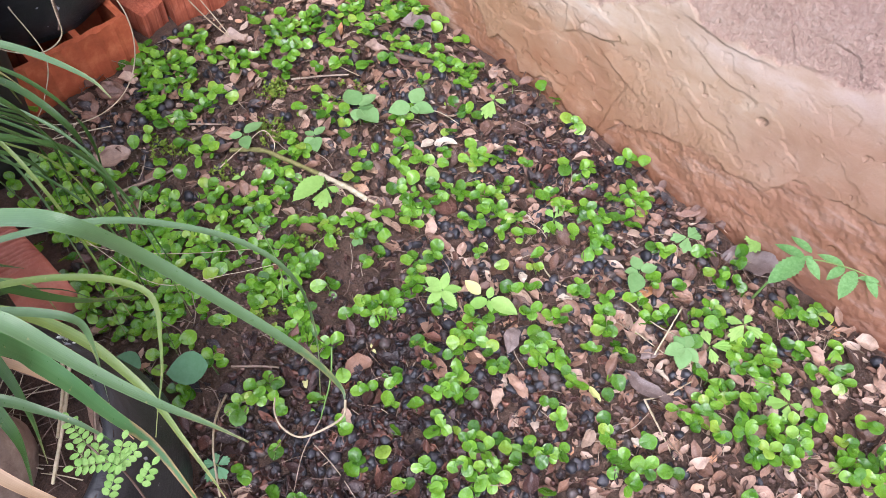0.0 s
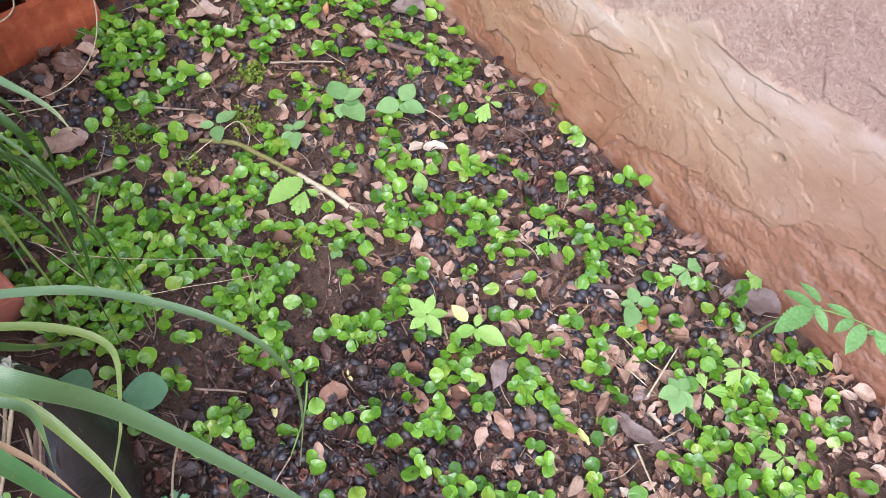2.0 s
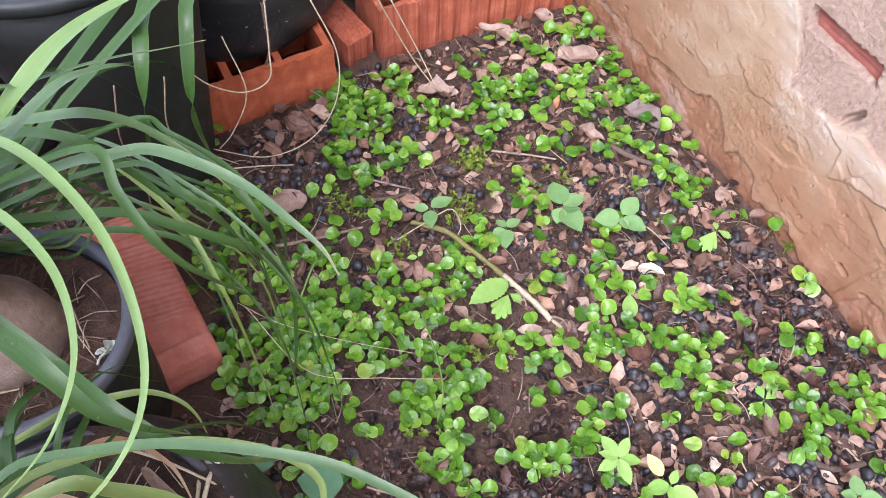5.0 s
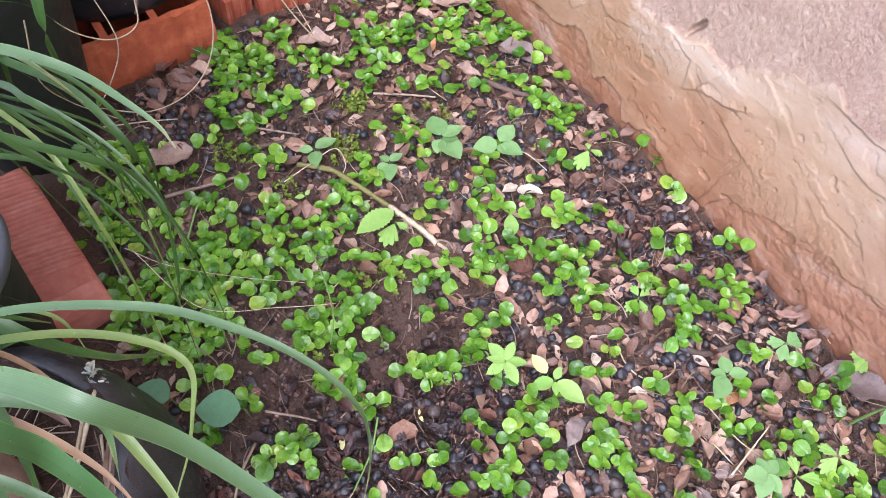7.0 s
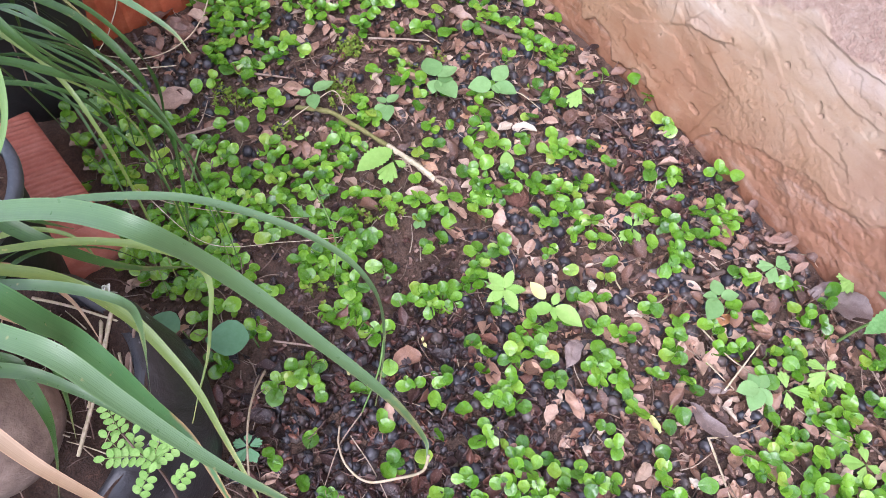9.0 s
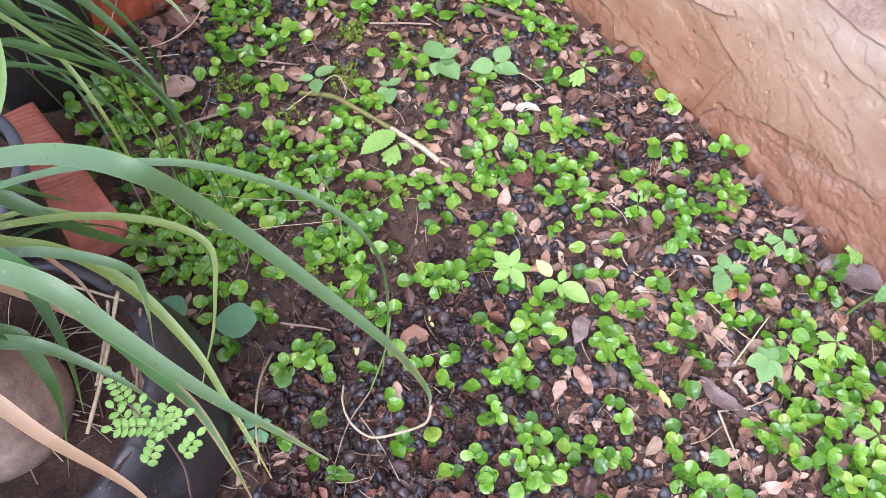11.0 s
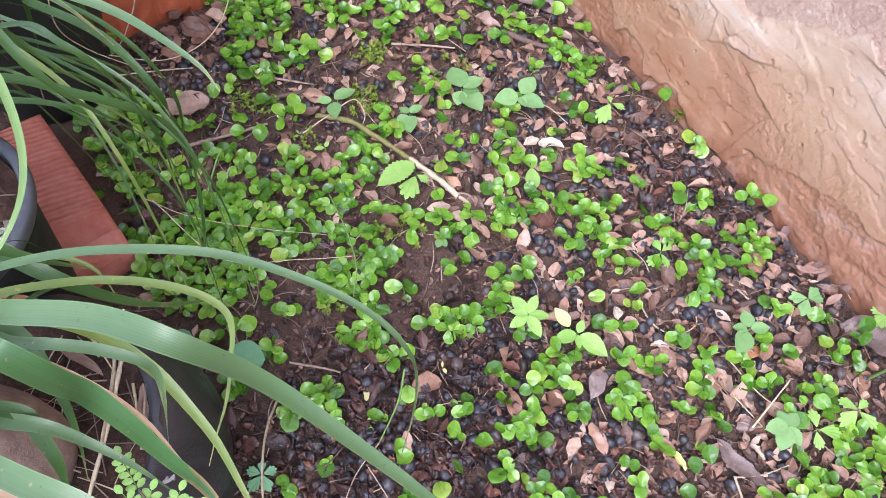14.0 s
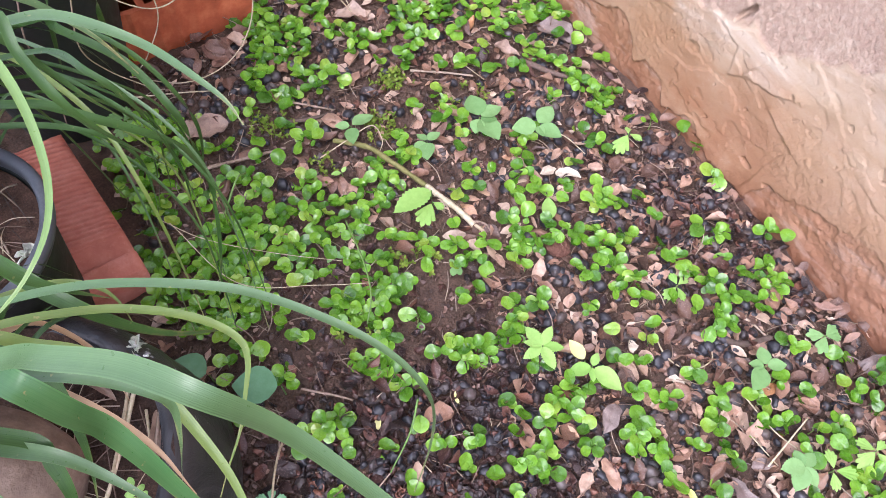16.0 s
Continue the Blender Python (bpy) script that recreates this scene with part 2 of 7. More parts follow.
MOSSY = leaf_material("yellow_moss_leaf", ((0.0, (0.135, 0.215, 0.020)), (1.0, (0.235, 0.290, 0.038))), 0.5, 0.35, 0.25)
STEM = leaf_material("thin_green_stem", ((0.0, (0.10, 0.20, 0.045)), (1.0, (0.20, 0.26, 0.07))), 0.5, 0.4, 0.0)
STEMMAT = STEM
DRY = dead_material("dry_brown_leaf", ((0.0, (0.068, 0.038, 0.027)), (0.24, (0.146, 0.078, 0.052)), (0.48, (0.268, 0.148, 0.094)), (0.72, (0.390, 0.245, 0.166)), (0.89, (0.455, 0.320, 0.230)), (0.97, (0.520, 0.405, 0.305)), (1.0, (0.480, 0.220, 0.090))))
CRUMB = dead_material("crumbled_leaf", ((0.0, (0.035, 0.020, 0.016)), (0.5, (0.10, 0.055, 0.040)), (0.85, (0.19, 0.11, 0.078)), (1.0, (0.33, 0.22, 0.165))))
TAN = dead_material("pale_dead_leaf", ((0.0, (0.30, 0.205, 0.150)), (1.0, (0.39, 0.285, 0.215))))
GREYLEAF = dead_material("grey_dead_leaf", ((0.0, (0.16, 0.12, 0.105)), (1.0, (0.24, 0.185, 0.16))))
DARKLEAF = dead_material("dark_dead_leaf", ((0.0, (0.095, 0.046, 0.030)), (1.0, (0.22, 0.120, 0.082))))
PETAL = dead_material("withered_petal", ((0.0, (0.46, 0.385, 0.285)), (1.0, (0.60, 0.53, 0.42))))
WHITE = leaf_material("white_flower", ((0.0, (0.70, 0.70, 0.66)), (1.0, (0.78, 0.77, 0.72))), 0.6, 0.3, 0.2)
BERRY = leaf_material("black_berry_skin", ((0.0, (0.021, 0.020, 0.026)), (0.6, (0.037, 0.033, 0.041)), (1.0, (0.088, 0.062, 0.056))), 0.40, 0.5, 0.0, 0.75, 300)
TWIG = leaf_material("dry_twig_bark", ((0.0, (0.14, 0.09, 0.075)), (0.5, (0.26, 0.18, 0.145)), (1.0, (0.40, 0.31, 0.25))), 0.75, 0.25, 0.0)
DARKTWIG = leaf_material("dark_twig_bark", ((0.0, (0.075, 0.052, 0.045)), (1.0, (0.15, 0.10, 0.085))), 0.8, 0.25, 0.0)
STALK = leaf_material("olive_stalk", ((0.0, (0.155, 0.150, 0.045)), (1.0, (0.20, 0.175, 0.065))), 0.6, 0.35, 0.0)
STRAW = leaf_material("pale_straw", ((0.0, (0.38, 0.29, 0.20)), (1.0, (0.52, 0.43, 0.32))), 0.65, 0.3, 0.0)


# ---- building helpers ----
def rot(rx, ry, rz):
    return Euler((rx, ry, rz)).to_matrix().to_4x4()


def mesh_of(bm, name, material, smooth=True):
    me = bpy.data.meshes.new(name)
    bm.to_mesh(me)
    bm.free()
    me.materials.append(material)
    if smooth:
        me.polygons.foreach_set("use_smooth", [True] * len(me.polygons))
    return me


def thing(name, bm, material, label, category, group="", kind="", smooth=True):
    return tagged(new(name, mesh_of(bm, name, material, smooth)), label, category, group, kind)


def base(name, label, category, group="", m=None):
    e = new(name)
    e.empty_display_size = 0.02
    if m is not None:
        e.matrix_basis = m
    return tagged(e, label, category, group)


def part(name, bm, material, parent, label="", smooth=True):
    ob = new(name, mesh_of(bm, name, material, smooth) if isinstance(bm, bmesh.types.BMesh) else bm)
    ob.parent = parent
    if label:
        ob["label"] = label
    return ob


def ground_z(x, y):
    return 0.007 * noise.noise((x * 6, y * 6, 0)) + 0.004 * noise.noise((x * 21, y * 21, 3))


def smoothstep(a, b, v):
    v = min(max((v - a) / (b - a), 0), 1)
    return v * v * (3 - 2 * v)


def grid_bm(us, vs, place):
    bm = bmesh.new()
    rows = [[bm.verts.new(place(u, v)) for u in us] for v in vs]
    for a, b in zip(rows, rows[1:]):
        for i in range(len(us) - 1):
            bm.faces.new((a[i], a[i + 1], b[i + 1], b[i]))
    return bm


def steps(a, b, n):
    return [a + (b - a) * i / n for i in range(n + 1)]


def lathe(profile, n=48, wobble=0.0, seed=0.0):
    """A turned body from (radius, height) pairs."""
    bm = bmesh.new()
    rings = []
    for r, z in profile:
        ring = []
        for k in range(n):
            a = 2 * math.pi * k / n
            q = r * (1 + wobble * noise.noise((math.cos(a) * 1.3 + seed, math.sin(a) * 1.3, z * 9)))
            ring.append(bm.verts.new((q * math.cos(a), q * math.sin(a), z)))
        rings.append(ring)
    for a, b in zip(rings, rings[1:]):
        for k in range(n):
            bm.faces.new((a[k], a[(k + 1) % n], b[(k + 1) % n], b[k]))
    return bm


def glide(points, n):
    """A smooth curve through the points, as n + 1 places."""
    p = [Vector(q) for q in points]
    p = [2 * p[0] - p[1]] + p + [2 * p[-1] - p[-2]]
    out = []
    for k in range(n + 1):
        s = (len(p) - 3) * k / n
        i = min(int(s), len(p) - 4)
        u = s - i
        a, b, c, d = p[i:i + 4]
        out.append(0.5 * (2 * b + (c - a) * u + (2 * a - 5 * b + 4 * c - d) * u * u + (3 * b - a - 3 * c + d) * u ** 3))
    return out


def tube_bm(points, radius, n=20, sides=6, taper=0.6, knots=0.0, bm=None):
    bm = bm or bmesh.new()
    path = glide(points, n)
    rings = []
    side = Vector((0.31, 0.2, 0.93))
    for k, p in enumerate(path):
        d = (path[min(k + 1, n)] - path[max(k - 1, 0)]).normalized()
        u = d.cross(side).normalized()
        v = d.cross(u)
        r = radius * (1 - (1 - taper) * k / n) * (1 + knots * noise.noise((k * 0.9, p.x * 60, p.y * 60)))
        rings.append([bm.verts.new(p + r * (math.cos(a) * u + math.sin(a) * v)) for a in (2 * math.pi * i / sides for i in range(sides))])
    for a, b in zip(rings, rings[1:]):
        for i in range(sides):
            bm.faces.new((a[i], a[(i + 1) % sides], b[(i + 1) % sides], b[i]))
    bm.faces.new(rings[0][::-1])
    bm.faces.new(rings[-1])
    return bm


def blade_bm(points, width, n=44, fold=0.25, tip=0.6, start=0.85, twist=0.0, up=(0, 0, 1)):
    """A long strap leaf along a curve, channelled down its middle."""
    bm = bmesh.new()
    path = glide(points, n)
    rows = []
    for k, p in enumerate(path):
        s = k / n
        d = (path[min(k + 1, n)] - path[max(k - 1, 0)]).normalized()
        u = d.cross(Vector(up))
        u = u.normalized() if u.length > 1e-4 else Vector((1, 0, 0))
        v = u.cross(d)
        a = twist * s
        u, v = math.cos(a) * u + math.sin(a) * v, math.cos(a) * v - math.sin(a) * u
        w = 0.5 * width * min(start + (1 - start) * s / 0.2, 1.0) * min(1.0, ((1.0 - s) / tip) ** 0.8 if s > 1 - tip else 1.0)
        w = max(w, 0.0004)
        rows.append([bm.verts.new(p + e * w * u + v * w * fold * (abs(e) ** 1.4)) for e in (-1, -0.55, 0, 0.55, 1)])
    for a, b in zip(rows, rows[1:]):
        for i in range(4):
            bm.faces.new((a[i], a[i + 1], b[i + 1], b[i]))
    return bm


def leaf_bm(length, width, round_at=0.5, cup=0.15, curl=0.1, fold=0.1, teeth=0, tooth=0.0, lift=0.0, n=6, m=2, blunt=0.6, lobes=0.0, bm=None, pose_m=None):
    """A leaf from its stalk at the origin along +x: an outline, a fold along its midrib, a cup and a curl."""
    bm = bm or bmesh.new()
    rows = []
    for k in range(n + 1):
        s = k / n if teeth else 0.5 - 0.5 * math.cos(math.pi * k / n)
        t = s ** (math.log(0.5) / math.log(round_at))
        w = 0.5 * width * max(math.sin(math.pi * min(max(t, 0.0), 1.0)), 0.0) ** blunt
        if teeth:
            w *= 1 - tooth * (k % 2)
        if lobes:
            w *= 1 - 0.42 * (0.5 + 0.5 * math.cos(2 * math.pi * lobes * s))
        w = max(w, 0.02 * width)
        row = []
        for j in range(-m, m + 1):
            e = j / m
            x = s * length - (0.06 * length * abs(e) if teeth else 0.0)
            z = lift * s * length + fold * abs(e) * w + cup * length * ((s - 0.5) ** 2 * 0.8 + 0.35 * e * e * (2 * w / width)) - curl * length * s * s
            v = Vector((x, e * w, z))
            row.append(bm.verts.new(pose_m @ v if pose_m else v))
        rows.append(row)
    for a, b in zip(rows, rows[1:]):
        for i in range(2 * m):
            bm.faces.new((a[i], b[i], b[i + 1], a[i + 1]))
    return bm


def palmate_bm(length, width, lobes=5, depth=0.28, fold=0.12, curl=0.12):
    """A leaf cut into rounded, notched lobes that fan out from its stalk at the origin."""
    bm = bmesh.new()
    n, m = 8 * lobes, 4
    rings = []
    for j in range(1, m + 1):
        q = j / m
        ring = []
        for k in range(n + 1):
            u = k / n
            a = (u - 0.5) * radians(165)
            lobe = abs(math.sin(math.pi * lobes * u)) ** 0.8
            notch = 0.07 * (0.5 + 0.5 * math.cos(6 * math.pi * lobes * u))
            r = (1 - depth) + depth * lobe - notch * lobe
            r = 1 + (r - 1) * q ** 1.5
            r *= 0.55 * length * (1.0 - 0.22 * abs(u - 0.5) * 2)
            x, y = 0.46 * length * q + q * r * math.cos(a), q * r * math.sin(a) * width * 1.15
            ring.append(bm.verts.new((x, y, fold * abs(y) - curl * x * x / length + 0.006 * length * math.cos(2 * math.pi * lobes * u) * q)))
        rings.append(ring)
    for p, q in zip(rings, rings[1:]):
        for k in range(n):
            bm.faces.new((p[k], q[k], q[k + 1], p[k + 1]))
    c = bm.verts.new((0, 0, 0))
    for k in range(n):
        bm.faces.new((c, rings[0][k], rings[0][k + 1]))
    return bm


def strew(name, protos, places, material, label, category):
    """Many copies of small shapes joined into one mesh, for what nobody could count."""
    data = []
    for me in protos:
        co = np.empty(len(me.vertices) * 3)
        me.vertices.foreach_get("co", co)
        data.append((co.reshape(-1, 3), [tuple(p.vertices) for p in me.polygons]))
    verts, faces, k = [], [], 0
    carried = {a.name: [] for a in protos[0].attributes if a.name in ("margin", "along")}
    for i, m in places:
        co, polys = data[i % len(data)]
        for a in carried:
            carried[a] += [v.value for v in protos[i % len(protos)].attributes[a].data]
        mm = np.array(m)
        verts.append(co @ mm[:3, :3].T + mm[:3, 3])
        faces += [tuple(v + k for v in f) for f in polys]
        k += len(co)
    me = bpy.data.meshes.new(name)
    me.from_pydata(np.concatenate(verts).tolist(), [], faces)
    for a, values in carried.items():
        me.attributes.new(a, "FLOAT", "POINT").data.foreach_set("value", values)
    me.materials.append(material)
    me.polygons.foreach_set("use_smooth", [True] * len(me.polygons))
    return tagged(new(name, me), label, category, kind="stuff")


# ---- ground ----
def build_ground():
    xs = [-40, -8, -2] + steps(-0.7, 0.66, 226) + [2, 8, 40]
    ys = [-40, -8, -2] + steps(-0.4, 1.5, 316) + [3, 10, 40]
    bm = grid_bm(xs, ys, lambda x, y: (x, y, ground_z(x, y) + 0.0030 * noise.noise((x * 90, y * 90, 5)) + 0.0016 * noise.noise((x * 190, y * 190, 2)) if -1 < x < 1 and -1 < y < 2 else -0.01))
    return thing("ground", bm, SOIL, "dark damp crumbly garden soil of a planting bed", "soil", kind="structure")


build_ground()

# ---- plastered wall ----
WALL_LEAN = 0.17
# where the granular old coat begins, and where the skim has broken off above the ground, along the wall, in centimetres
COAT_LINE = [(10, 27), (24, 25), (28, 23.8), (36, 21.6), (47, 20.2), (50, 21.2), (51.5, 19.7), (56, 18.1), (59.4, 15.2), (62.6, 16.2), (66.5, 14.5), (71.8, 14.6), (73.3, 18.3), (80, 25), (120, 32)]
FOOT_LINE = [(10, 13), (21, 13.2), (27, 12), (30.5, 11.2), (33, 7.4), (39.7, 7.6), (44.6, 6.3), (48.6, 4.8), (51.7, 3.5), (53, 0.6), (58, 0.5), (62, 2.0), (63.8, 2.5), (67.5, 1.3), (68.8, 2.8), (70.2, 3.6), (72.2, 4.2), (73.8, 2.8), (76.7, 6.2), (78.8, 6.6), (82, 5), (90, 4), (120, 5)]
# broken edges of the trowelled skims: height in millimetres (below 0: the lower side stands proud), then places along and up the wall, in centimetres
SCARPS = [
    (3.0, (59.3, 11.9), (57.5, 12.2), (56.1, 12.9)), (2.2, (62.2, 10.6), (61.1, 11.4), (60.8, 12.5), (60.3, 13.4)), (1.8, (64.8, 14.0), (63.3, 13.6), (63.0, 12.2)),
    (2.4, (56.2, 10.4), (54.4, 9.7), (52.3, 9.1)), (1.3, (53.8, 1.9), (53.4, 4.9), (52.3, 8.4)), (-1.6, (68.2, 15.0), (65.3, 14.7), (62.6, 16.2), (59.1, 15.3)),
    (-1.1, (55.7, 18.1), (53.9, 17.2), (51.1, 15.7), (49.0, 14.3)), (-0.5, (51.5, 20.1), (49.2, 18.3), (47.4, 16.8)), (-1.8, (69.1, 7.2), (67.2, 7.3), (65.5, 8.5)),
    (2.8, (47.1, 20.2), (44.0, 20.0), (40.1, 20.4)), (2.0, (38.2, 24.1), (36.9, 21.9), (34.9, 22.5)), (2.0, (34.1, 25.6), (32.2, 25.8), (30.8, 24.2)),
    (-1.2, (28.8, 24.4), (26.6, 22.6), (24.8, 20.8)), (1.3, (44.3, 11.8), (41.7, 11.1), (39.0, 11.0)), (1.6, (45.8, 17.6), (42.0, 16.2), (38.6, 16.6)), (1.5, (78.0, 12.4), (75.2, 11.0), (72.4, 11.6)), (1.5, (83.0, 9.0), (80.4, 8.4), (78.8, 9.8)),
]
# small holes: along, up, half length, half height, depth, in centimetres
HOLES = [(55.2, 3.8, 0.62, 0.30, 0.8), (51.4, 3.7, 0.6, 0.35, 0.6), (36.6, 15.0, 0.45, 0.30, 0.4), (64.8, 16.7, 0.42, 1.00, 0.7), (67.8, 9.8, 1.0, 0.6, 0.12), (58.8, 8.6, 0.22, 0.14, 0.3), (47.8, 9.2, 0.2, 0.14, 0.3), (71.0, 9.4, 0.25, 0.16, 0.3), (43.5, 13.6, 0.3, 0.18, 0.25)]
# granular patches in the skim: along, up, spread, in centimetres
GRITTY = [(50.5, 7.7, 3.0), (74.0, 6.5, 3.2), (72.0, 12.0, 2.6), (66.0, 12.6, 1.6), (41.0, 6.5, 3.0)]


def wall_x(y):
    return 0.636 - 0.045 * y


def along(line, y):
    y *= 100
    for (a, p), (b, q) in zip(line, line[1:]):
        if y <= b:
            return (p + (q - p) * max(0.0, (y - a) / (b - a))) / 100
    return line[-1][1] / 100


def coat_edge(y, z):
    """Above 0: the old granular coat lies bare; below: the smooth tan coat covers it."""
    return z - along(COAT_LINE, y) - 0.010 * noise.fractal((y * 30, z * 30, 3.3), 0.9, 2.1, 4)


def foot_edge(y, z):
    """Below 0: the skim has broken off along the ground and the red base coat shows."""
    return z - along(FOOT_LINE, y) - 0.007 * noise.fractal((y * 38, z * 38, 8.8), 0.8, 2.1, 4)


def scarp_field(ys, zs):
    """The broken edges, holes and dents of the skims over the whole face, in metres."""
    y, z = np.meshgrid(np.array(ys), np.array(zs))
    wobble = np.array([[noise.noise_vector((a * 60, b * 60, 2)) * 0.0022 + noise.noise_vector((a * 190, b * 190, 2)) * 0.0009 for a in ys] for b in zs])
    y, z = y + wobble[..., 0], z + wobble[..., 1]
    h = np.zeros_like(y)
    for mm, *line in SCARPS:
        best, side = np.full_like(y, 9.0), np.zeros_like(y)
        for (a, b), (c, d) in zip(line, line[1:]):
            a, b, c, d = a / 100, b / 100, c / 100, d / 100
            l = math.hypot(c - a, d - b)
            ty, tz = (c - a) / l, (d - b) / l
            ny, nz = (-tz, ty) if (0.4 * tz + ty) * mm > 0 else (tz, -ty)
            s = np.clip((y - a) * ty + (z - b) * tz, 0, l)
            far = np.hypot(y - a - s * ty, z - b - s * tz)
            sd = (y - a) * ny + (z - b) * nz
            side, best = np.where(far < best, sd, side), np.minimum(far, best)
        step = 1 / (1 + np.exp(-np.clip(side / 0.00045, -40, 40)))
        h += 0.00085 * abs(mm) * (step * np.exp(-best / 0.014) - 0.2 * (1 - step) * np.exp(-best / 0.006))
    for a, b, c, d, deep in HOLES:
        q = np.hypot((y - a / 100 + 0.4 * (z - b / 100)) / (c / 100), (z - b / 100) / (d / 100)) + 170 * wobble[..., 2]
        h -= 1.7 * deep / 100 / (1 + np.exp(np.clip((q - 1) / 0.07, -40, 40)))
    return h


def gritty(y, z):
    return min(1.0, sum(math.exp(-0.5 * ((100 * y - a) ** 2 + (100 * z - b) ** 2) / c ** 2) for a, b, c in GRITTY))


def trowel(y, z):
    """How far the rough earth plaster stands out, in metres."""
    u, v = 0.91 * y + 0.41 * z, 0.91 * z - 0.41 * y
    h = 0.007 * noise.noise((u * 3, v * 5, 1)) + 0.0017 * noise.noise((u * 8, v * 12, 4)) + 0.0005 * noise.noise((u * 16, v * 44, 6))
    smooth = smoothstep(0.0016, -0.0016, coat_edge(y, z))
    h += 0.0030 * smooth
    base_coat = smoothstep(0.0014, -0.0014, foot_edge(y, z))
    h -= (0.0018 + 0.0028 * smoothstep(0.40, 0.58, y)) * base_coat
    lumps = 0.0022 * noise.fractal((u * 34, v * 50, 17), 0.9, 2.1, 3)
    h += base_coat * lumps
    rough = (1 - smooth) * 0.0008 + base_coat * 0.0005 + 0.0006 * smoothstep(0.25, 0.7, gritty(y, z) + 0.25 * noise.noise((y * 45, z * 45, 40)))
    h += rough * noise.noise((y * 150, z * 150, 7)) + 0.8 * rough * noise.noise((y * 330, z * 330, 8))
    flake = noise.fractal((u * 9 + 5, v * 15, 21), 0.85, 2.1, 5)
    h += 0.0009 * smoothstep(0.12, 0.135, flake) * smoothstep(-0.1, 0.3, noise.noise((y * 7, z * 7, 51)))
    chips = noise.fractal((u * 24 + 9, v * 34, 33), 0.85, 2.1, 4)
    h -= (0.0006 * smoothstep(0.36, 0.372, chips) + 0.0004 * smoothstep(-0.46, -0.472, chips)) * smooth
    # the patch where a brick lies bare
    a, b = y - 0.699 - 0.3 * (z - 0.213), z - 0.213
    hole = smoothstep(1.08, 0.95, max(abs(a) / 0.042, abs(b) / 0.0096) + 0.16 * noise.noise((y * 48, z * 48, 2)) + 0.10 * noise.noise((y * 130, z * 130, 5)))
    return h * (1 - hole) - 0.030 * hole


def build_wall():
    ys, zs = [-3.0, -1.0, -0.3] + steps(0.10, 1.10, 760) + [1.3, 1.6, 2.2, 4.0], [-0.15, -0.03] + steps(-0.012, 0.34, 262) + [0.4, 0.5, 0.9, 1.7]
    cuts = scarp_field(ys, zs)

    def face(i, k):
        y, z = ys[i], zs[k]
        return (wall_x(y) + WALL_LEAN * min(z, 0.5) - trowel(y, z) - cuts[k, i] - 0.004 * smoothstep(0.03, -0.01, z), y, z)

    bm = grid_bm(range(len(ys)), range(len(zs)), face)
    bm.verts.ensure_lookup_table()
    # top, back and ends
    n, m = len(ys), len(zs)
    top = [bm.verts[(m - 1) * n + i] for i in range(n)]
    topb = [bm.verts.new((wall_x(y) + 0.3, y, 1.7)) for y in ys]
    footb = [bm.verts.new((wall_x(y) + 0.3, y, -0.15)) for y in ys]
    for i in range(n - 1):
        bm.faces.new((top[i], top[i + 1], topb[i + 1], topb[i]))
        bm.faces.new((topb[i], topb[i + 1], footb[i + 1], footb[i]))
    bm.verts.ensure_lookup_table()
    for i in (0, n - 1):
        bm.faces.new([bm.verts[k * n + i] for k in range(m)] + [topb[i], footb[i]])
    bm.normal_update()
    for f in bm.faces:
        f.normal_flip()
    coats = [coat_edge(v.co.y, v.co.z) for v in bm.verts]
    feet = [smoothstep(0.002, -0.002, foot_edge(v.co.y, v.co.z)) for v in bm.verts]
    grits = [gritty(v.co.y, v.co.z) for v in bm.verts]
    smears = [smoothstep(-0.055, -0.004, c) * smoothstep(0.004, -0.004, c) for c in coats]
    ob = thing("wall_east", bm, PLASTER, "rough garden wall rendered in reddish earth plaster", "wall", kind="structure")
    for name, values in (("coat", [smoothstep(0.002, -0.002, c) for c in coats]), ("foot", feet), ("grit", grits), ("smear", smears)):
        ob.data.attributes.new(name, "FLOAT", "POINT").data.foreach_set("value", values)
    return ob


build_wall()


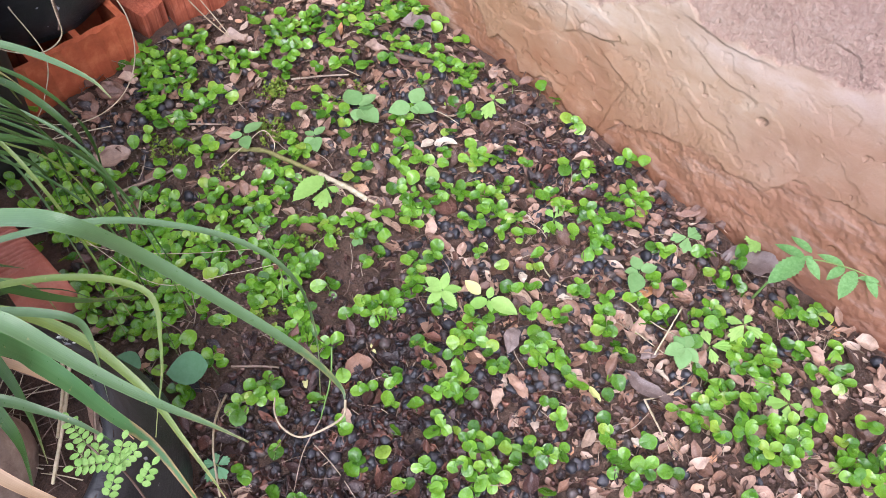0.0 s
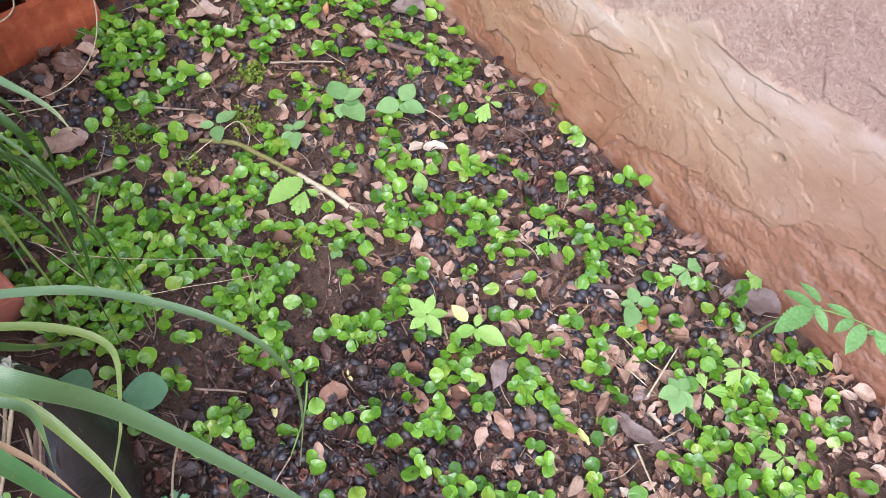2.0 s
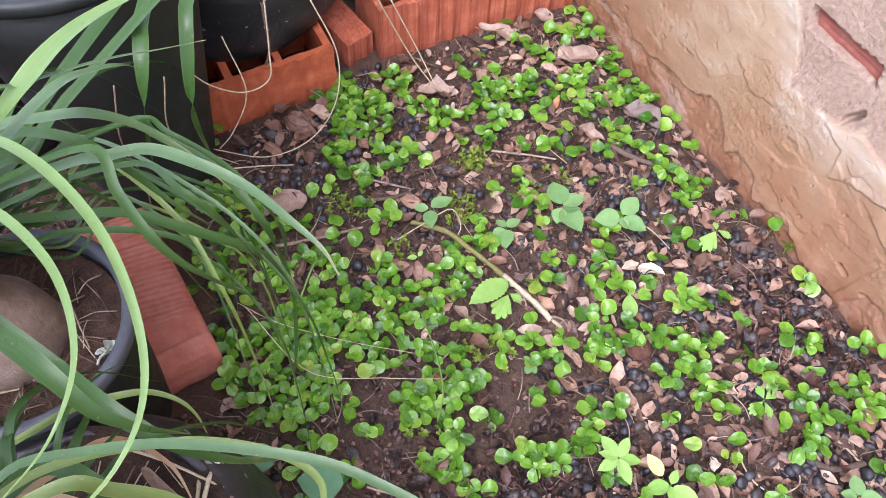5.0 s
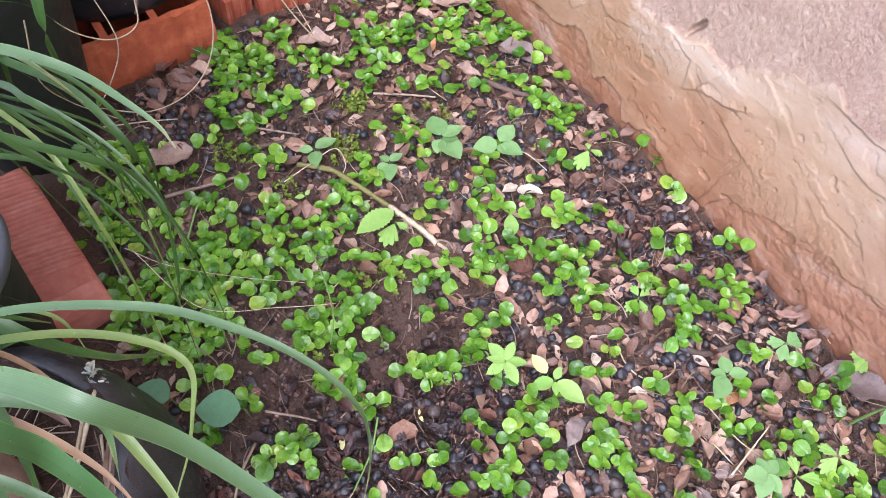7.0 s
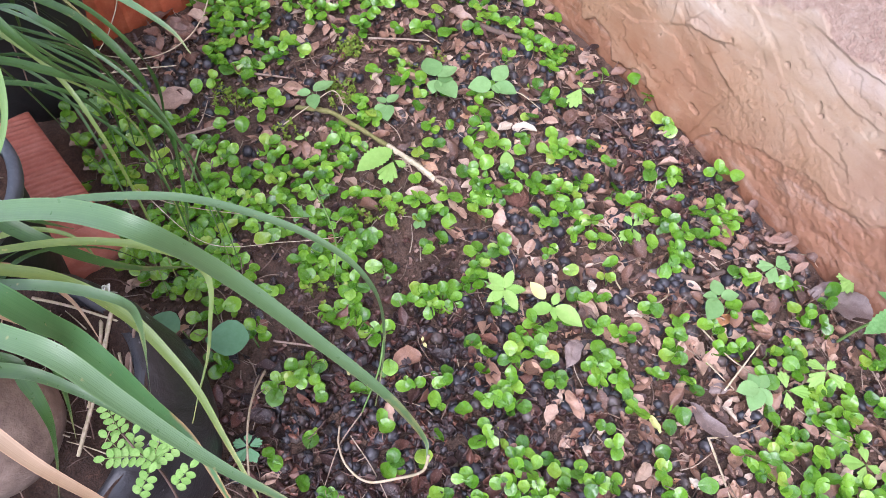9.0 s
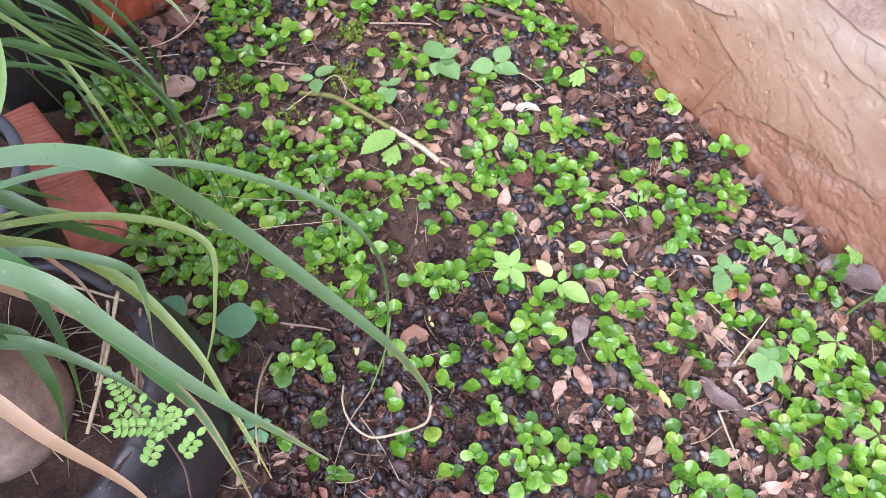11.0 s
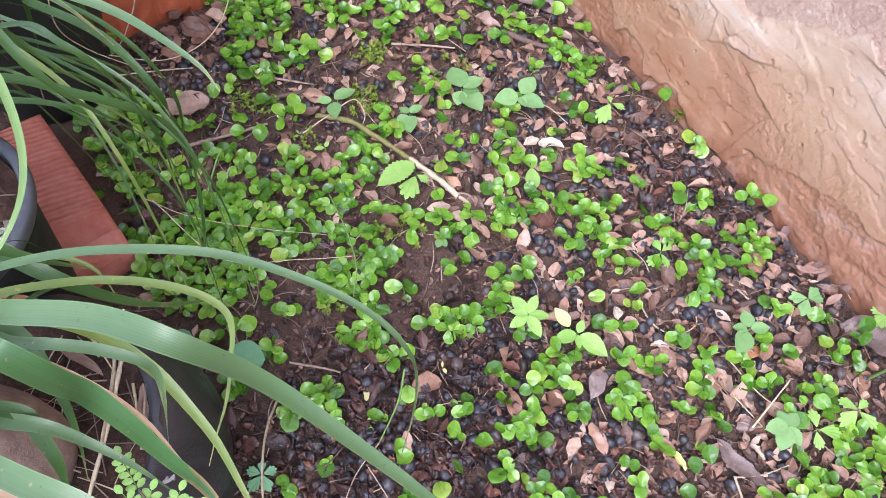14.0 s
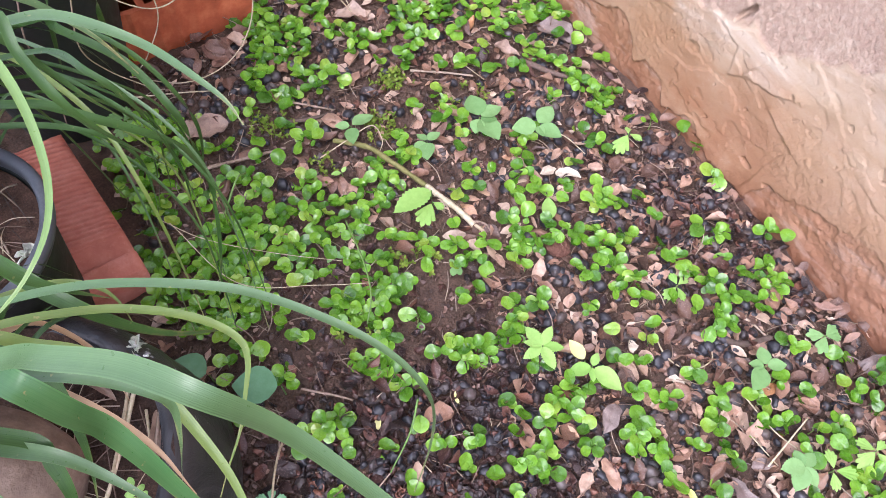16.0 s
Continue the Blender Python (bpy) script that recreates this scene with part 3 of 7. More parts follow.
# ---- clay bricks ----
def hollow_brick(name, w, d, h, cells, label, material, m, ridges=True, seed=0.0, group="clay bricks"):
    """A brick standing on end, with its hollow cells open at the top; worn and slightly uneven."""
    t = 0.009
    xs = [0.0]
    for c in range(cells):
        xs += [t + c * (w - t) / cells, (c + 1) * (w - t) / cells]
    xs.append(w)
    fine = []
    for a, b in zip(xs, xs[1:]):
        k = max(1, round((b - a) / 0.006))
        fine += [a + (b - a) * i / k for i in range(k)]
    fine.append(w)
    ys = [0.0, t, d - t, d]
    zs = steps(0, h, 8)
    solid = lambda i, j: 0 <= i < len(fine) - 1 and 0 <= j < 3 and (j != 1 or any(lo - 1e-6 <= (fine[i] + fine[i + 1]) / 2 <= hi + 1e-6 for lo, hi in zip(xs[::2], xs[1::2])))
    bm = bmesh.new()
    cache = {}

    def vert(i, j, k):
        if (i, j, k) not in cache:
            x, y, z = fine[i], ys[j], zs[k]
            if ridges and j in (0, 3):
                y += (0.0016 if (int(x / 0.006) % 4) else -0.0006) * (1 if j == 0 else -1)
            q = Vector((x * 40 + seed, y * 40, z * 40))
            v = noise.noise_vector(q) * 0.0011 + noise.noise_vector(q * 3.1) * 0.0006
            if k == len(zs) - 1:
                v.z += 0.003 * noise.noise(q * 1.7) - 0.004 * smoothstep(0.25, 0.6, noise.noise(q * 0.9 + Vector((9, 0, 0))))
            cache[i, j, k] = bm.verts.new((x - w / 2 + v.x, y + v.y, z + v.z))
        return cache[i, j, k]

    for i in range(len(fine) - 1):
        for j in range(3):
            if not solid(i, j):
                continue
            for k in (0, len(zs) - 1):
                bm.faces.new((vert(i, j, k), vert(i + 1, j, k), vert(i + 1, j + 1, k), vert(i, j + 1, k)))
            for k in range(len(zs) - 1):
                if not solid(i - 1, j):
                    bm.faces.new((vert(i, j, k), vert(i, j, k + 1), vert(i, j + 1, k + 1), vert(i, j + 1, k)))
                if not solid(i + 1, j):
                    bm.faces.new((vert(i + 1, j, k), vert(i + 1, j + 1, k), vert(i + 1, j + 1, k + 1), vert(i + 1, j, k + 1)))
                if not solid(i, j - 1):
                    bm.faces.new((vert(i, j, k), vert(i + 1, j, k), vert(i + 1, j, k + 1), vert(i, j, k + 1)))
                if not solid(i, j + 1):
                    bm.faces.new((vert(i, j + 1, k), vert(i, j + 1, k + 1), vert(i + 1, j + 1, k + 1), vert(i + 1, j + 1, k)))
    bmesh.ops.recalc_face_normals(bm, faces=bm.faces)
    ob = thing(name, bm, material, label, "brick", group, smooth=False)
    ob.matrix_basis = m
    return ob


def scored_brick():
    """The brick that lies on its side, its scored face up: scratched key, then two smooth ribs at its end."""
    L, W, T = 0.19, 0.14, 0.09

    def top(x, y):
        worn = 0.0010 * noise.noise((x * 35, y * 35, 8)) + 0.0004 * noise.noise((x * 140, y * 140, 3)) - 0.004 * smoothstep(0.005, 0.0, min(x, W - x, y, L - y))
        if y < 0.048:
            # two smooth sloping ribs
            return worn - (0.0100 * (1 - y / 0.023) if y < 0.023 else 0.0105 * smoothstep(0.023, 0.0245, y) - 0.0100 * max(0.0, y - 0.0245) / 0.0235)
        # a comb dragged across the wet clay: fine uneven furrows
        q = y + 0.16 * x + 0.0022 * noise.noise((x * 12, y * 30, 0))
        f = (q / 0.0062) % 1.0
        deep = 0.0018 * smoothstep(-0.7, -0.1, noise.noise((x * 7, math.floor(q / 0.0062) * 0.7, 4)))
        return worn - deep * (smoothstep(0.34, 0.10, abs(f - 0.5)) + 0.5 * smoothstep(0.16, 0.04, abs((1.9 * f) % 1.0 - 0.3))) + 0.0010

    us, vs = steps(0, W, 44), steps(0, L, 260)
    bm = grid_bm(us, vs, lambda x, y: (x, y, T + top(x, y)))
    edge = [v for v in bm.verts if v.is_boundary]
    ext = bmesh.ops.extrude_edge_only(bm, edges=[e for e in bm.edges if e.is_boundary])
    for v in (g for g in ext["geom"] if isinstance(g, bmesh.types.BMVert)):
        v.co.z = 0
        v.co.x += 0.0008 * noise.noise((v.co.y * 90, 0, 0))
    bmesh.ops.recalc_face_normals(bm, faces=bm.faces)
    bm.verts.ensure_lookup_table()
    # mask for the furrows' painted shade: 1 where they are deepest
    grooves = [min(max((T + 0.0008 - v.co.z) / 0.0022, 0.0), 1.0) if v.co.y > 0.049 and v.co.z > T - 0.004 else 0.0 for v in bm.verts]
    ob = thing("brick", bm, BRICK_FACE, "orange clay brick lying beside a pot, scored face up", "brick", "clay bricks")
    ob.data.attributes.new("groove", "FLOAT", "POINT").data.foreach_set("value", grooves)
    ob.matrix_basis = pose(-0.140, 0.705, -0.040, 2.0, 3.5, 8.0)
    return ob


def combed_material():
    n = Nodes("combed_fired_clay")
    mid, fine = n.noise(30, 6, 0.65), n.noise(330, 4, 0.7)
    c = n.ramp(mid, (0.3, (0.35, 0.115, 0.075)), (0.5, (0.43, 0.155, 0.105)), (0.72, (0.52, 0.230, 0.170)))
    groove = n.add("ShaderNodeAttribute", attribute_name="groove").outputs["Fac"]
    # shade in the furrows, put into the colour by depth
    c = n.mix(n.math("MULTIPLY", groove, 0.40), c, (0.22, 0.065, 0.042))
    c = n.mix(n.ramp(fine, (0.55, (0, 0, 0)), (0.75, (0.3, 0.3, 0.3))), c, (0.58, 0.30, 0.23))
    return n.done(c, 0.8, n.math("ADD", n.math("MULTIPLY", mid, 0.5), n.math("MULTIPLY", fine, 0.5)), 0.002, 0.7, 0.25)


BRICK_FACE = combed_material()
hollow_brick("brick", 0.190, 0.095, 0.115, 3, "orange hollow clay brick on end, half sunk in soil", BRICK, pose(0.140, 1.020, -0.045, 0, 0, 2.5))
hollow_brick("brick", 0.190, 0.095, 0.125, 3, "dark red scored hollow clay brick standing in a row", BRICK_SCORED, pose(0.397, 1.047, -0.045, 0, 0, -1.0), seed=3.1)
hollow_brick("brick", 0.090, 0.190, 0.120, 1, "end of a dark red scored clay brick standing in a row", BRICK_SCORED, pose(0.537, 1.047, -0.047, 0, 0, -2.0), seed=7.7)
hollow_brick("brick", 0.040, 0.110, 0.085, 0, "small broken piece of red clay brick beside the row", BRICK_SCORED, pose(0.279, 1.064, -0.050, 3, 0, 14.0), seed=5.2)
scored_brick()


def wall_brick():
    bm = bmesh.new()
    bmesh.ops.create_cube(bm, size=1)
    bmesh.ops.subdivide_edges(bm, edges=bm.edges, cuts=6, use_grid_fill=True)
    for v in bm.verts:
        v.co = Vector((v.co.x * 0.09, v.co.y * 0.19, v.co.z * 0.06)) + 0.001 * noise.noise_vector(v.co * 6)
        if v.co.x < 0:
            v.co.x += 0.003 * max(0.0, math.sin(v.co.z * 300))
    ob = thing("brick", bm, WALL_BRICK, "red clay brick bared where the wall's plaster has fallen off", "brick", "clay bricks")
    ob.matrix_basis = pose(0.695, 0.695, 0.2130, 0, 9.6, 2.6)


wall_brick()


# ---- pots ----
def pot(name, label, m, radius, height, material, rim=0.008, taper=0.8, soil=None, soil_label="", wobble=0.0, rim_material=None, lip=0.014, earth=None):
    e = base(name, label, "plant pot", "plant pots", m)
    t = 0.003
    prof = [(0.0, 0.002), (radius * taper * 0.95, 0.0), (radius * taper, 0.004)]
    prof += [(radius * (taper + (1 - taper) * k / 6), height * k / 6) for k in range(1, 6)]
    prof += [(radius, height - lip)]
    inner = [(radius - t, height - lip)] + [((radius - t) * (taper + (1 - taper) * k / 6), height * k / 6) for k in range(5, 0, -1)] + [(0.0, 0.008)]
    part("body", lathe(prof + inner, 64, wobble), material, e)
    r = radius
    part("rim", lathe([(r - t, height - lip), (r + rim * 0.6, height - lip), (r + rim, height - lip * 0.6), (r + rim, height - 0.003), (r + rim * 0.7, height), (r - t + 0.001, height), (r - t - 0.001, height - 0.003), (r - t, height - lip)], 64, wobble), rim_material or material, e)
    if soil:
        rs = radius * (taper + (1 - taper) * soil / height) - 0.004

        def bed(u, v):
            x, y = rs * v * math.cos(u), rs * v * math.sin(u)
            return (x, y, soil + 0.005 * noise.noise((x * 28 + m.translation.x * 50, y * 28, 0)) + 0.003 * noise.noise((x * 90, y * 90, 2)))

        bm = grid_bm(steps(0, 2 * math.pi, 72), [0.001] + steps(0.05, 1.0, 24), bed)
        bmesh.ops.remove_doubles(bm, verts=bm.verts, dist=0.0002)
        part("soil", bm, earth or POT_SOIL, e, soil_label)
    return e


POT_A = (-0.119, 0.719)
POT_B = (-0.122, 0.532)
pot("plant_pot", "round black plastic pot filled with soil, holding a palm", pose(*POT_A, 0.0), 0.081, 0.200, CHARCOAL, rim=0.006, lip=0.016, rim_material=RIM, soil=0.182, soil_label="dry brown soil with straw", earth=DRY_SOIL)


def planter_bag():
    """A soft black planter bag: a bulging belly, a narrower turned-in mouth with a crumpled edge, and its soil."""
    e = base("planter_bag", "bulging black plastic planter bag of soil holding a palm", "planter bag", "black grow bags", pose(*POT_B, 0.0))
    prof = [(0.0, 0.0), (0.118, 0.0), (0.130, 0.010), (0.136, 0.035), (0.137, 0.065), (0.134, 0.095), (0.128, 0.125), (0.121, 0.146), (0.113, 0.158), (0.106, 0.163), (0.101, 0.162), (0.100, 0.156), (0.100, 0.150), (0.096, 0.140), (0.0, 0.138)]
    bm = lathe(prof, 96, 0.05, 4.0)
    for v in bm.verts:
        a, q = math.atan2(v.co.y, v.co.x), v.co.z / 0.17
        v.co *= 1 + 0.030 * q * noise.noise((a * 3.2, v.co.z * 16, 2)) + 0.014 * noise.noise((a * 9 + v.co.z * 40, v.co.z * 12, 5)) + 0.008 * q * abs(noise.noise((a * 16, v.co.z * 22, 7)))
        v.co.z += 0.010 * q * noise.noise((a * 2.1, 0, 9))
    part("body", bm, BAG, e)

    def bed(u, v):
        x, y = 0.1085 * v * math.cos(u), 0.1085 * v * math.sin(u)
        return (x, y, 0.150 + 0.010 * v ** 6 + 0.006 * noise.noise((x * 25, y * 25, 0)) + 0.004 * noise.noise((x * 80, y * 80, 2)))

    bm = grid_bm(steps(0, 2 * math.pi, 90), [0.001] + steps(0.05, 1.0, 40), bed)
    bmesh.ops.remove_doubles(bm, verts=bm.verts, dist=0.0002)
    part("soil", bm, POT_SOIL, e, "brown soil with straw and dead leaves")


def film_material():
    n = Nodes("dusty_black_film")
    a, f = n.noise(16, 6, 0.65, warp=0.8), n.noise(150, 4, 0.7)
    c = n.mix(n.ramp(a, (0.45, (0, 0, 0)), (0.7, (0.7, 0.7, 0.7))), (0.016, 0.016, 0.018), (0.060, 0.057, 0.058))
    c = n.mix(n.ramp(n.noise(75, 3, 0.5, warp=0.4), (0.68, (0, 0, 0)), (0.72, (0.75, 0.75, 0.75))), c, (0.42, 0.43, 0.45))
    return n.done(c, n.ramp(a, (0.3, (0.28,) * 3), (0.7, (0.55,) * 3)), n.math("ADD", a, n.math("MULTIPLY", f, 0.25)), 0.004, 0.7, 0.5)


BAG = film_material()
planter_bag()
far_pot = pot("plant_pot", "tall charcoal plastic pot with a pale grey loop handle", pose(0.003, 0.990, 0.0), 0.112, 0.345, CHARCOAL, taper=0.58, soil=0.31, soil_label="shaded potting soil")
part("handle", tube_bm([(0.044 + 0.023 * math.cos(a), -0.110 - 0.017 * math.sin(a), 0.318 + 0.014 * math.sin(a)) for a in (radians(20 - 26 * k) for k in range(9))], 0.0034, 32, 8, 1.0), GREY, far_pot, "pale grey plastic loop")


def grow_bag(cx, cy, cz, r, h, label, seed):
    e = base("grow_bag", label, "grow bag", "black grow bags", Matrix.Translation((cx, cy, cz)))

    def crumple(bm):
        for v in bm.verts:
            v.co += 0.004 * noise.noise_vector(v.co * 22 + Vector((seed, 0, 0))) + 0.0016 * noise.noise_vector(v.co * 70 + Vector((seed, 0, 0)))
        return bm

    prof = [(0.0, 0.0), (r * 0.96, 0.0), (r, 0.012)] + [(r * (1 + 0.02 * math.sin(k * 2.1)), h * k / 8) for k in range(1, 8)] + [(r, h - 0.02)]
    part("body", crumple(lathe(prof, 72, 0.06, seed)), BAG, e)
    part("rolled_rim", crumple(lathe([(r, h - 0.022), (r + 0.005, h - 0.018), (r + 0.005, h - 0.003), (r, h), (r - 0.005, h - 0.003), (r - 0.006, h - 0.03)], 72, 0.06, seed)), BLACK, e)
    part("soil", crumple(lathe([(r - 0.005, h - 0.03), (r * 0.6, h - 0.032), (0.002, h - 0.030)], 48, 0.06, seed)), POT_SOIL, e)


grow_bag(0.160, 1.172, 0.070, 0.130, 0.30, "black plastic grow bag resting on the hollow brick", 6.0)
grow_bag(0.425, 1.222, 0.080, 0.166, 0.34, "black plastic grow bag resting on the brick row", 2.0)
grow_bag(-0.190, 1.180, 0.0, 0.150, 0.30, "black plastic grow bag behind the grey pot", 9.0)


# ---- ponytail palms ----
def strap_material(name, a, b, tip, scorch=0.0, gloss=0.5):
    n = Nodes(name)
    across = n.add("ShaderNodeAttribute", attribute_name="across").outputs["Fac"]
    along = n.add("ShaderNodeAttribute", attribute_name="along").outputs["Fac"]
    r, f = n.random(), n.noise(300, 3, 0.6)
    blotch = n.noise(30, 5, 0.65, warp=0.6)
    # fine parallel veins that run the length of the leaf
    vein = n.add("ShaderNodeCombineXYZ")
    n.link(n.math("MULTIPLY", across, 11.0), vein.inputs[0])
    n.link(n.math("ADD", n.math("MULTIPLY", along, 1.4), n.math("MULTIPLY", r, 40.0)), vein.inputs[1])
    lines = n.noise(1.0, 4, 0.6, vein.outputs[0])
    c = n.mix(n.ramp(n.math("ADD", n.math("MULTIPLY", lines, 0.5), n.math("MULTIPLY", blotch, 0.5)), (0.32, (0, 0, 0)), (0.68, (1, 1, 1))), a, b)
    c = n.mix(n.ramp(n.math("ABSOLUTE", across, 0), (0.86, (0, 0, 0)), (1.0, (0.5, 0.5, 0.5))), c, n.mix(1.0, c, (1.9, 1.7, 1.7), "MULTIPLY"))
    # worn, browned tips and edges
    edge = n.math("ABSOLUTE", across, 0)
    worn = n.math("ADD", n.math("MULTIPLY", along, 0.62), n.math("ADD", n.math("MULTIPLY", blotch, 0.5), n.math("MULTIPLY", edge, 0.10 + scorch)))
    c = n.mix(n.ramp(worn, (0.84, (0, 0, 0)), (1.0, (0.85, 0.85, 0.85))), c, tip)
    spots = n.ramp(n.noise(210, 2, 0.5), (0.70, (0, 0, 0)), (0.76, (0.5, 0.5, 0.5)))
    c = n.mix(spots, c, tip)
    return n.done(c, n.ramp(f, (0.3, (0.27, 0.27, 0.27)), (0.75, (0.42, 0.42, 0.42))), n.math("ADD", n.math("MULTIPLY", lines, 0.5), n.math("MULTIPLY", f, 0.3)), 0.0005, 0.5, gloss, 0.2)


LOOKS = {
    "g": (strap_material("green_strap", (0.054, 0.109, 0.036), (0.088, 0.158, 0.058), (0.30, 0.26, 0.10)), "arching blue-green strap leaf"),
    "d": (strap_material("deep_green_strap", (0.024, 0.062, 0.012), (0.050, 0.110, 0.022), (0.16, 0.15, 0.05), 0.0, 0.34), "deep green drooping strap leaf"),
    "l": (strap_material("light_green_strap", (0.100, 0.180, 0.040), (0.155, 0.250, 0.068), (0.34, 0.40, 0.16)), "light green strap leaf"),
    "y": (strap_material("yellowing_strap", (0.095, 0.165, 0.030), (0.175, 0.230, 0.050), (0.42, 0.33, 0.13)), "yellowing strap leaf"),
    "o": (strap_material("scorched_strap", (0.045, 0.130, 0.035), (0.075, 0.175, 0.052), (0.42, 0.24, 0.11), 0.10), "green strap leaf with a scorched orange edge"),
    "t": (strap_material("dry_strap", (0.34, 0.22, 0.12), (0.50, 0.36, 0.22), (0.28, 0.17, 0.10)), "dry straw-coloured strap leaf"),
}


def caudex_material():
    n = Nodes("grey_brown_bark")
    a, f = n.noise(40, 6, 0.7), n.noise(260, 4, 0.7)
    return n.done(n.ramp(a, (0.3, (0.13, 0.092, 0.068)), (0.55, (0.23, 0.17, 0.13)), (0.75, (0.34, 0.27, 0.21))), 0.85, n.math("ADD", a, n.math("MULTIPLY", f, 0.4)), 0.003, 0.7, 0.25)


BARK = caudex_material()


def palm(cx, cy, z, r, label, lean):
    e = base("ponytail_palm", label, "potted palm", "ponytail palms", pose(cx, cy, z))
    prof = [(0.0, -0.02), (r * 0.7, -0.02), (r * 0.95, 0.005), (r, r * 0.5), (r * 0.92, r * 0.95), (r * 0.70, r * 1.35), (r * 0.42, r * 1.65), (r * 0.27, r * 2.0), (r * 0.23, r * 2.8), (r * 0.24, r * 3.4), (0.0, r * 3.5)]
    bm = lathe(prof, 40, 0.12, cx * 40)
    for v in bm.verts:
        v.co.x += lean * max(v.co.z - r, 0) ** 1.2
    part("caudex", bm, BARK, e, "swollen grey-brown trunk base")
    return e


palm_far = palm(-0.128, 0.720, 0.166, 0.044, "ponytail palm with a swollen base and long arching leaves", 0.15)
palm_near = palm(-0.128, 0.522, 0.145, 0.052, "ponytail palm with yellowing arching leaves, standing in a wide pot", 0.1)


def palm_leaf(tree, width, look_key, cm):
    """One strap leaf, from the crown along its arch."""
    o = tree.matrix_basis.translation
    first = Vector(cm[0]) / 100
    crown = Vector((-0.012, 0.0, 0.135 if tree is palm_near else 0.125))
    pts = [crown] + [crown.lerp(first - o, 0.5) + Vector((0, 0, 0.02))] * (first.x < 0.02) + [Vector(p) / 100 - o for p in cm]
    mat, text = LOOKS[look_key]
    ob = part("strap_leaf", blade_bm(pts, width, 56, 0.24, 0.5, 0.9, twist=0.25 * math.sin(width * 9000)), mat, tree, text)
    n = len(ob.data.vertices) // 5
    ob.data.attributes.new("across", "FLOAT", "POINT").data.foreach_set("value", [-1.0, -0.55, 0.0, 0.55, 1.0] * n)
    ob.data.attributes.new("along", "FLOAT", "POINT").data.foreach_set("value", [k / (n - 1) for k in range(n) for e in range(5)])


palm_leaf(palm_far, 0.0069, "d", [(1.3, 79.4, 29.0), (2.6, 76.6, 30.0), (5.7, 72.8, 29.0), (7.4, 68.8, 27.0), (8.0, 68.4, 22.0), (8.4, 70.1, 15.0), (8.0, 72.2, 8.0)])
palm_leaf(palm_far, 0.0043, "d", [(1.7, 77.5, 31.0), (3.6, 74.5, 32.0), (6.4, 71.0, 31.0), (8.2, 68.3, 28.0), (8.7, 69.3, 22.0), (7.7, 72.1, 13.0), (5.8, 73.4, 6.0)])
palm_leaf(palm_far, 0.0042, "d", [(-0.2, 77.3, 26.0), (1.8, 74.8, 27.0), (3.9, 74.0, 26.0), (5.6, 73.2, 24.0), (6.1, 74.0, 20.0), (5.7, 75.5, 12.0), (5.0, 76.2, 5.0)])
palm_leaf(palm_far, 0.0038, "d", [(-0.8, 76.7, 25.0), (0.9, 75.7, 25.0), (3.0, 74.9, 24.0), (4.7, 73.9, 22.0), (5.1, 74.3, 18.0), (4.6, 75.5, 11.0), (2.8, 75.1, 5.0)])
palm_leaf(palm_far, 0.0048, "d", [(1.0, 71.9, 33.0), (3.2, 67.9, 34.0), (4.8, 66.3, 32.0), (5.9, 66.4, 27.0), (6.5, 68.6, 19.0), (5.9, 70.5, 9.0)])
palm_leaf(palm_near, 0.0082, "g", [(-4.3, 43.6, 47.0), (-2.0, 42.2, 49.0), (-0.8, 41.1, 50.0), (1.1, 39.5, 50.7), (2.8, 37.5, 50.9), (4.6, 36.2, 48.3), (6.4, 33.7, 45.7), (8.0, 31.2, 43.2), (8.8, 29.8, 40.6), (8.6, 29.2, 40.0)])
palm_leaf(palm_near, 0.0052, "g", [(-8.5, 54.3, 34.5), (-4.9, 53.0, 36.0), (-2.1, 51.8, 37.0), (0.4, 50.4, 37.8), (3.5, 48.4, 38.4), (6.1, 46.5, 38.4), (9.0, 43.2, 38.3), (10.7, 40.8, 37.5), (11.5, 39.2, 36.0), (11.8, 38.6, 33.0), (11.6, 38.3, 28.0), (10.6, 37.8, 22.0)])
palm_leaf(palm_near, 0.0055, "y", [(-9.2, 54.8, 31.5), (-6.4, 55.0, 31.0), (-3.7, 54.7, 30.3), (-0.9, 54.1, 29.4), (1.8, 52.9, 28.5), (3.9, 51.4, 27.6), (4.9, 50.0, 26.8), (4.8, 49.0, 25.8), (4.0, 47.9, 24.5), (2.7, 46.4, 22.5), (1.0, 45.1, 20.5), (-0.2, 44.1, 19.0)])
palm_leaf(palm_near, 0.0077, "y", [(-6.6, 52.6, 34.0), (-4.8, 51.8, 33.0), (-3.0, 50.9, 32.0), (-1.4, 49.6, 30.5), (0.0, 47.4, 29.0), (0.8, 44.9, 28.0), (1.3, 42.6, 26.8), (1.4, 40.0, 25.0), (1.5, 37.3, 23.5), (1.5, 35.7, 22.0)])
palm_leaf(palm_near, 0.0067, "g", [(-4.8, 40.3, 48.0), (-2.9, 37.2, 51.0), (-1.7, 35.5, 52.0), (-0.6, 34.1, 52.0), (0.2, 32.7, 51.0), (1.0, 31.3, 50.0), (1.9, 29.9, 49.0), (2.9, 28.6, 48.0), (3.7, 27.5, 47.0)])
palm_leaf(palm_near, 0.0131, "o", [(-6.8, 50.4, 37.0), (-5.1, 47.5, 38.5), (-4.3, 46.5, 38.0), (-3.5, 45.8, 36.0), (-2.7, 45.4, 33.5), (-1.9, 44.1, 31.0), (-1.2, 42.6, 28.0), (-0.3, 40.7, 25.0), (-0.1, 37.7, 22.0), (-0.2, 36.2, 19.0)])
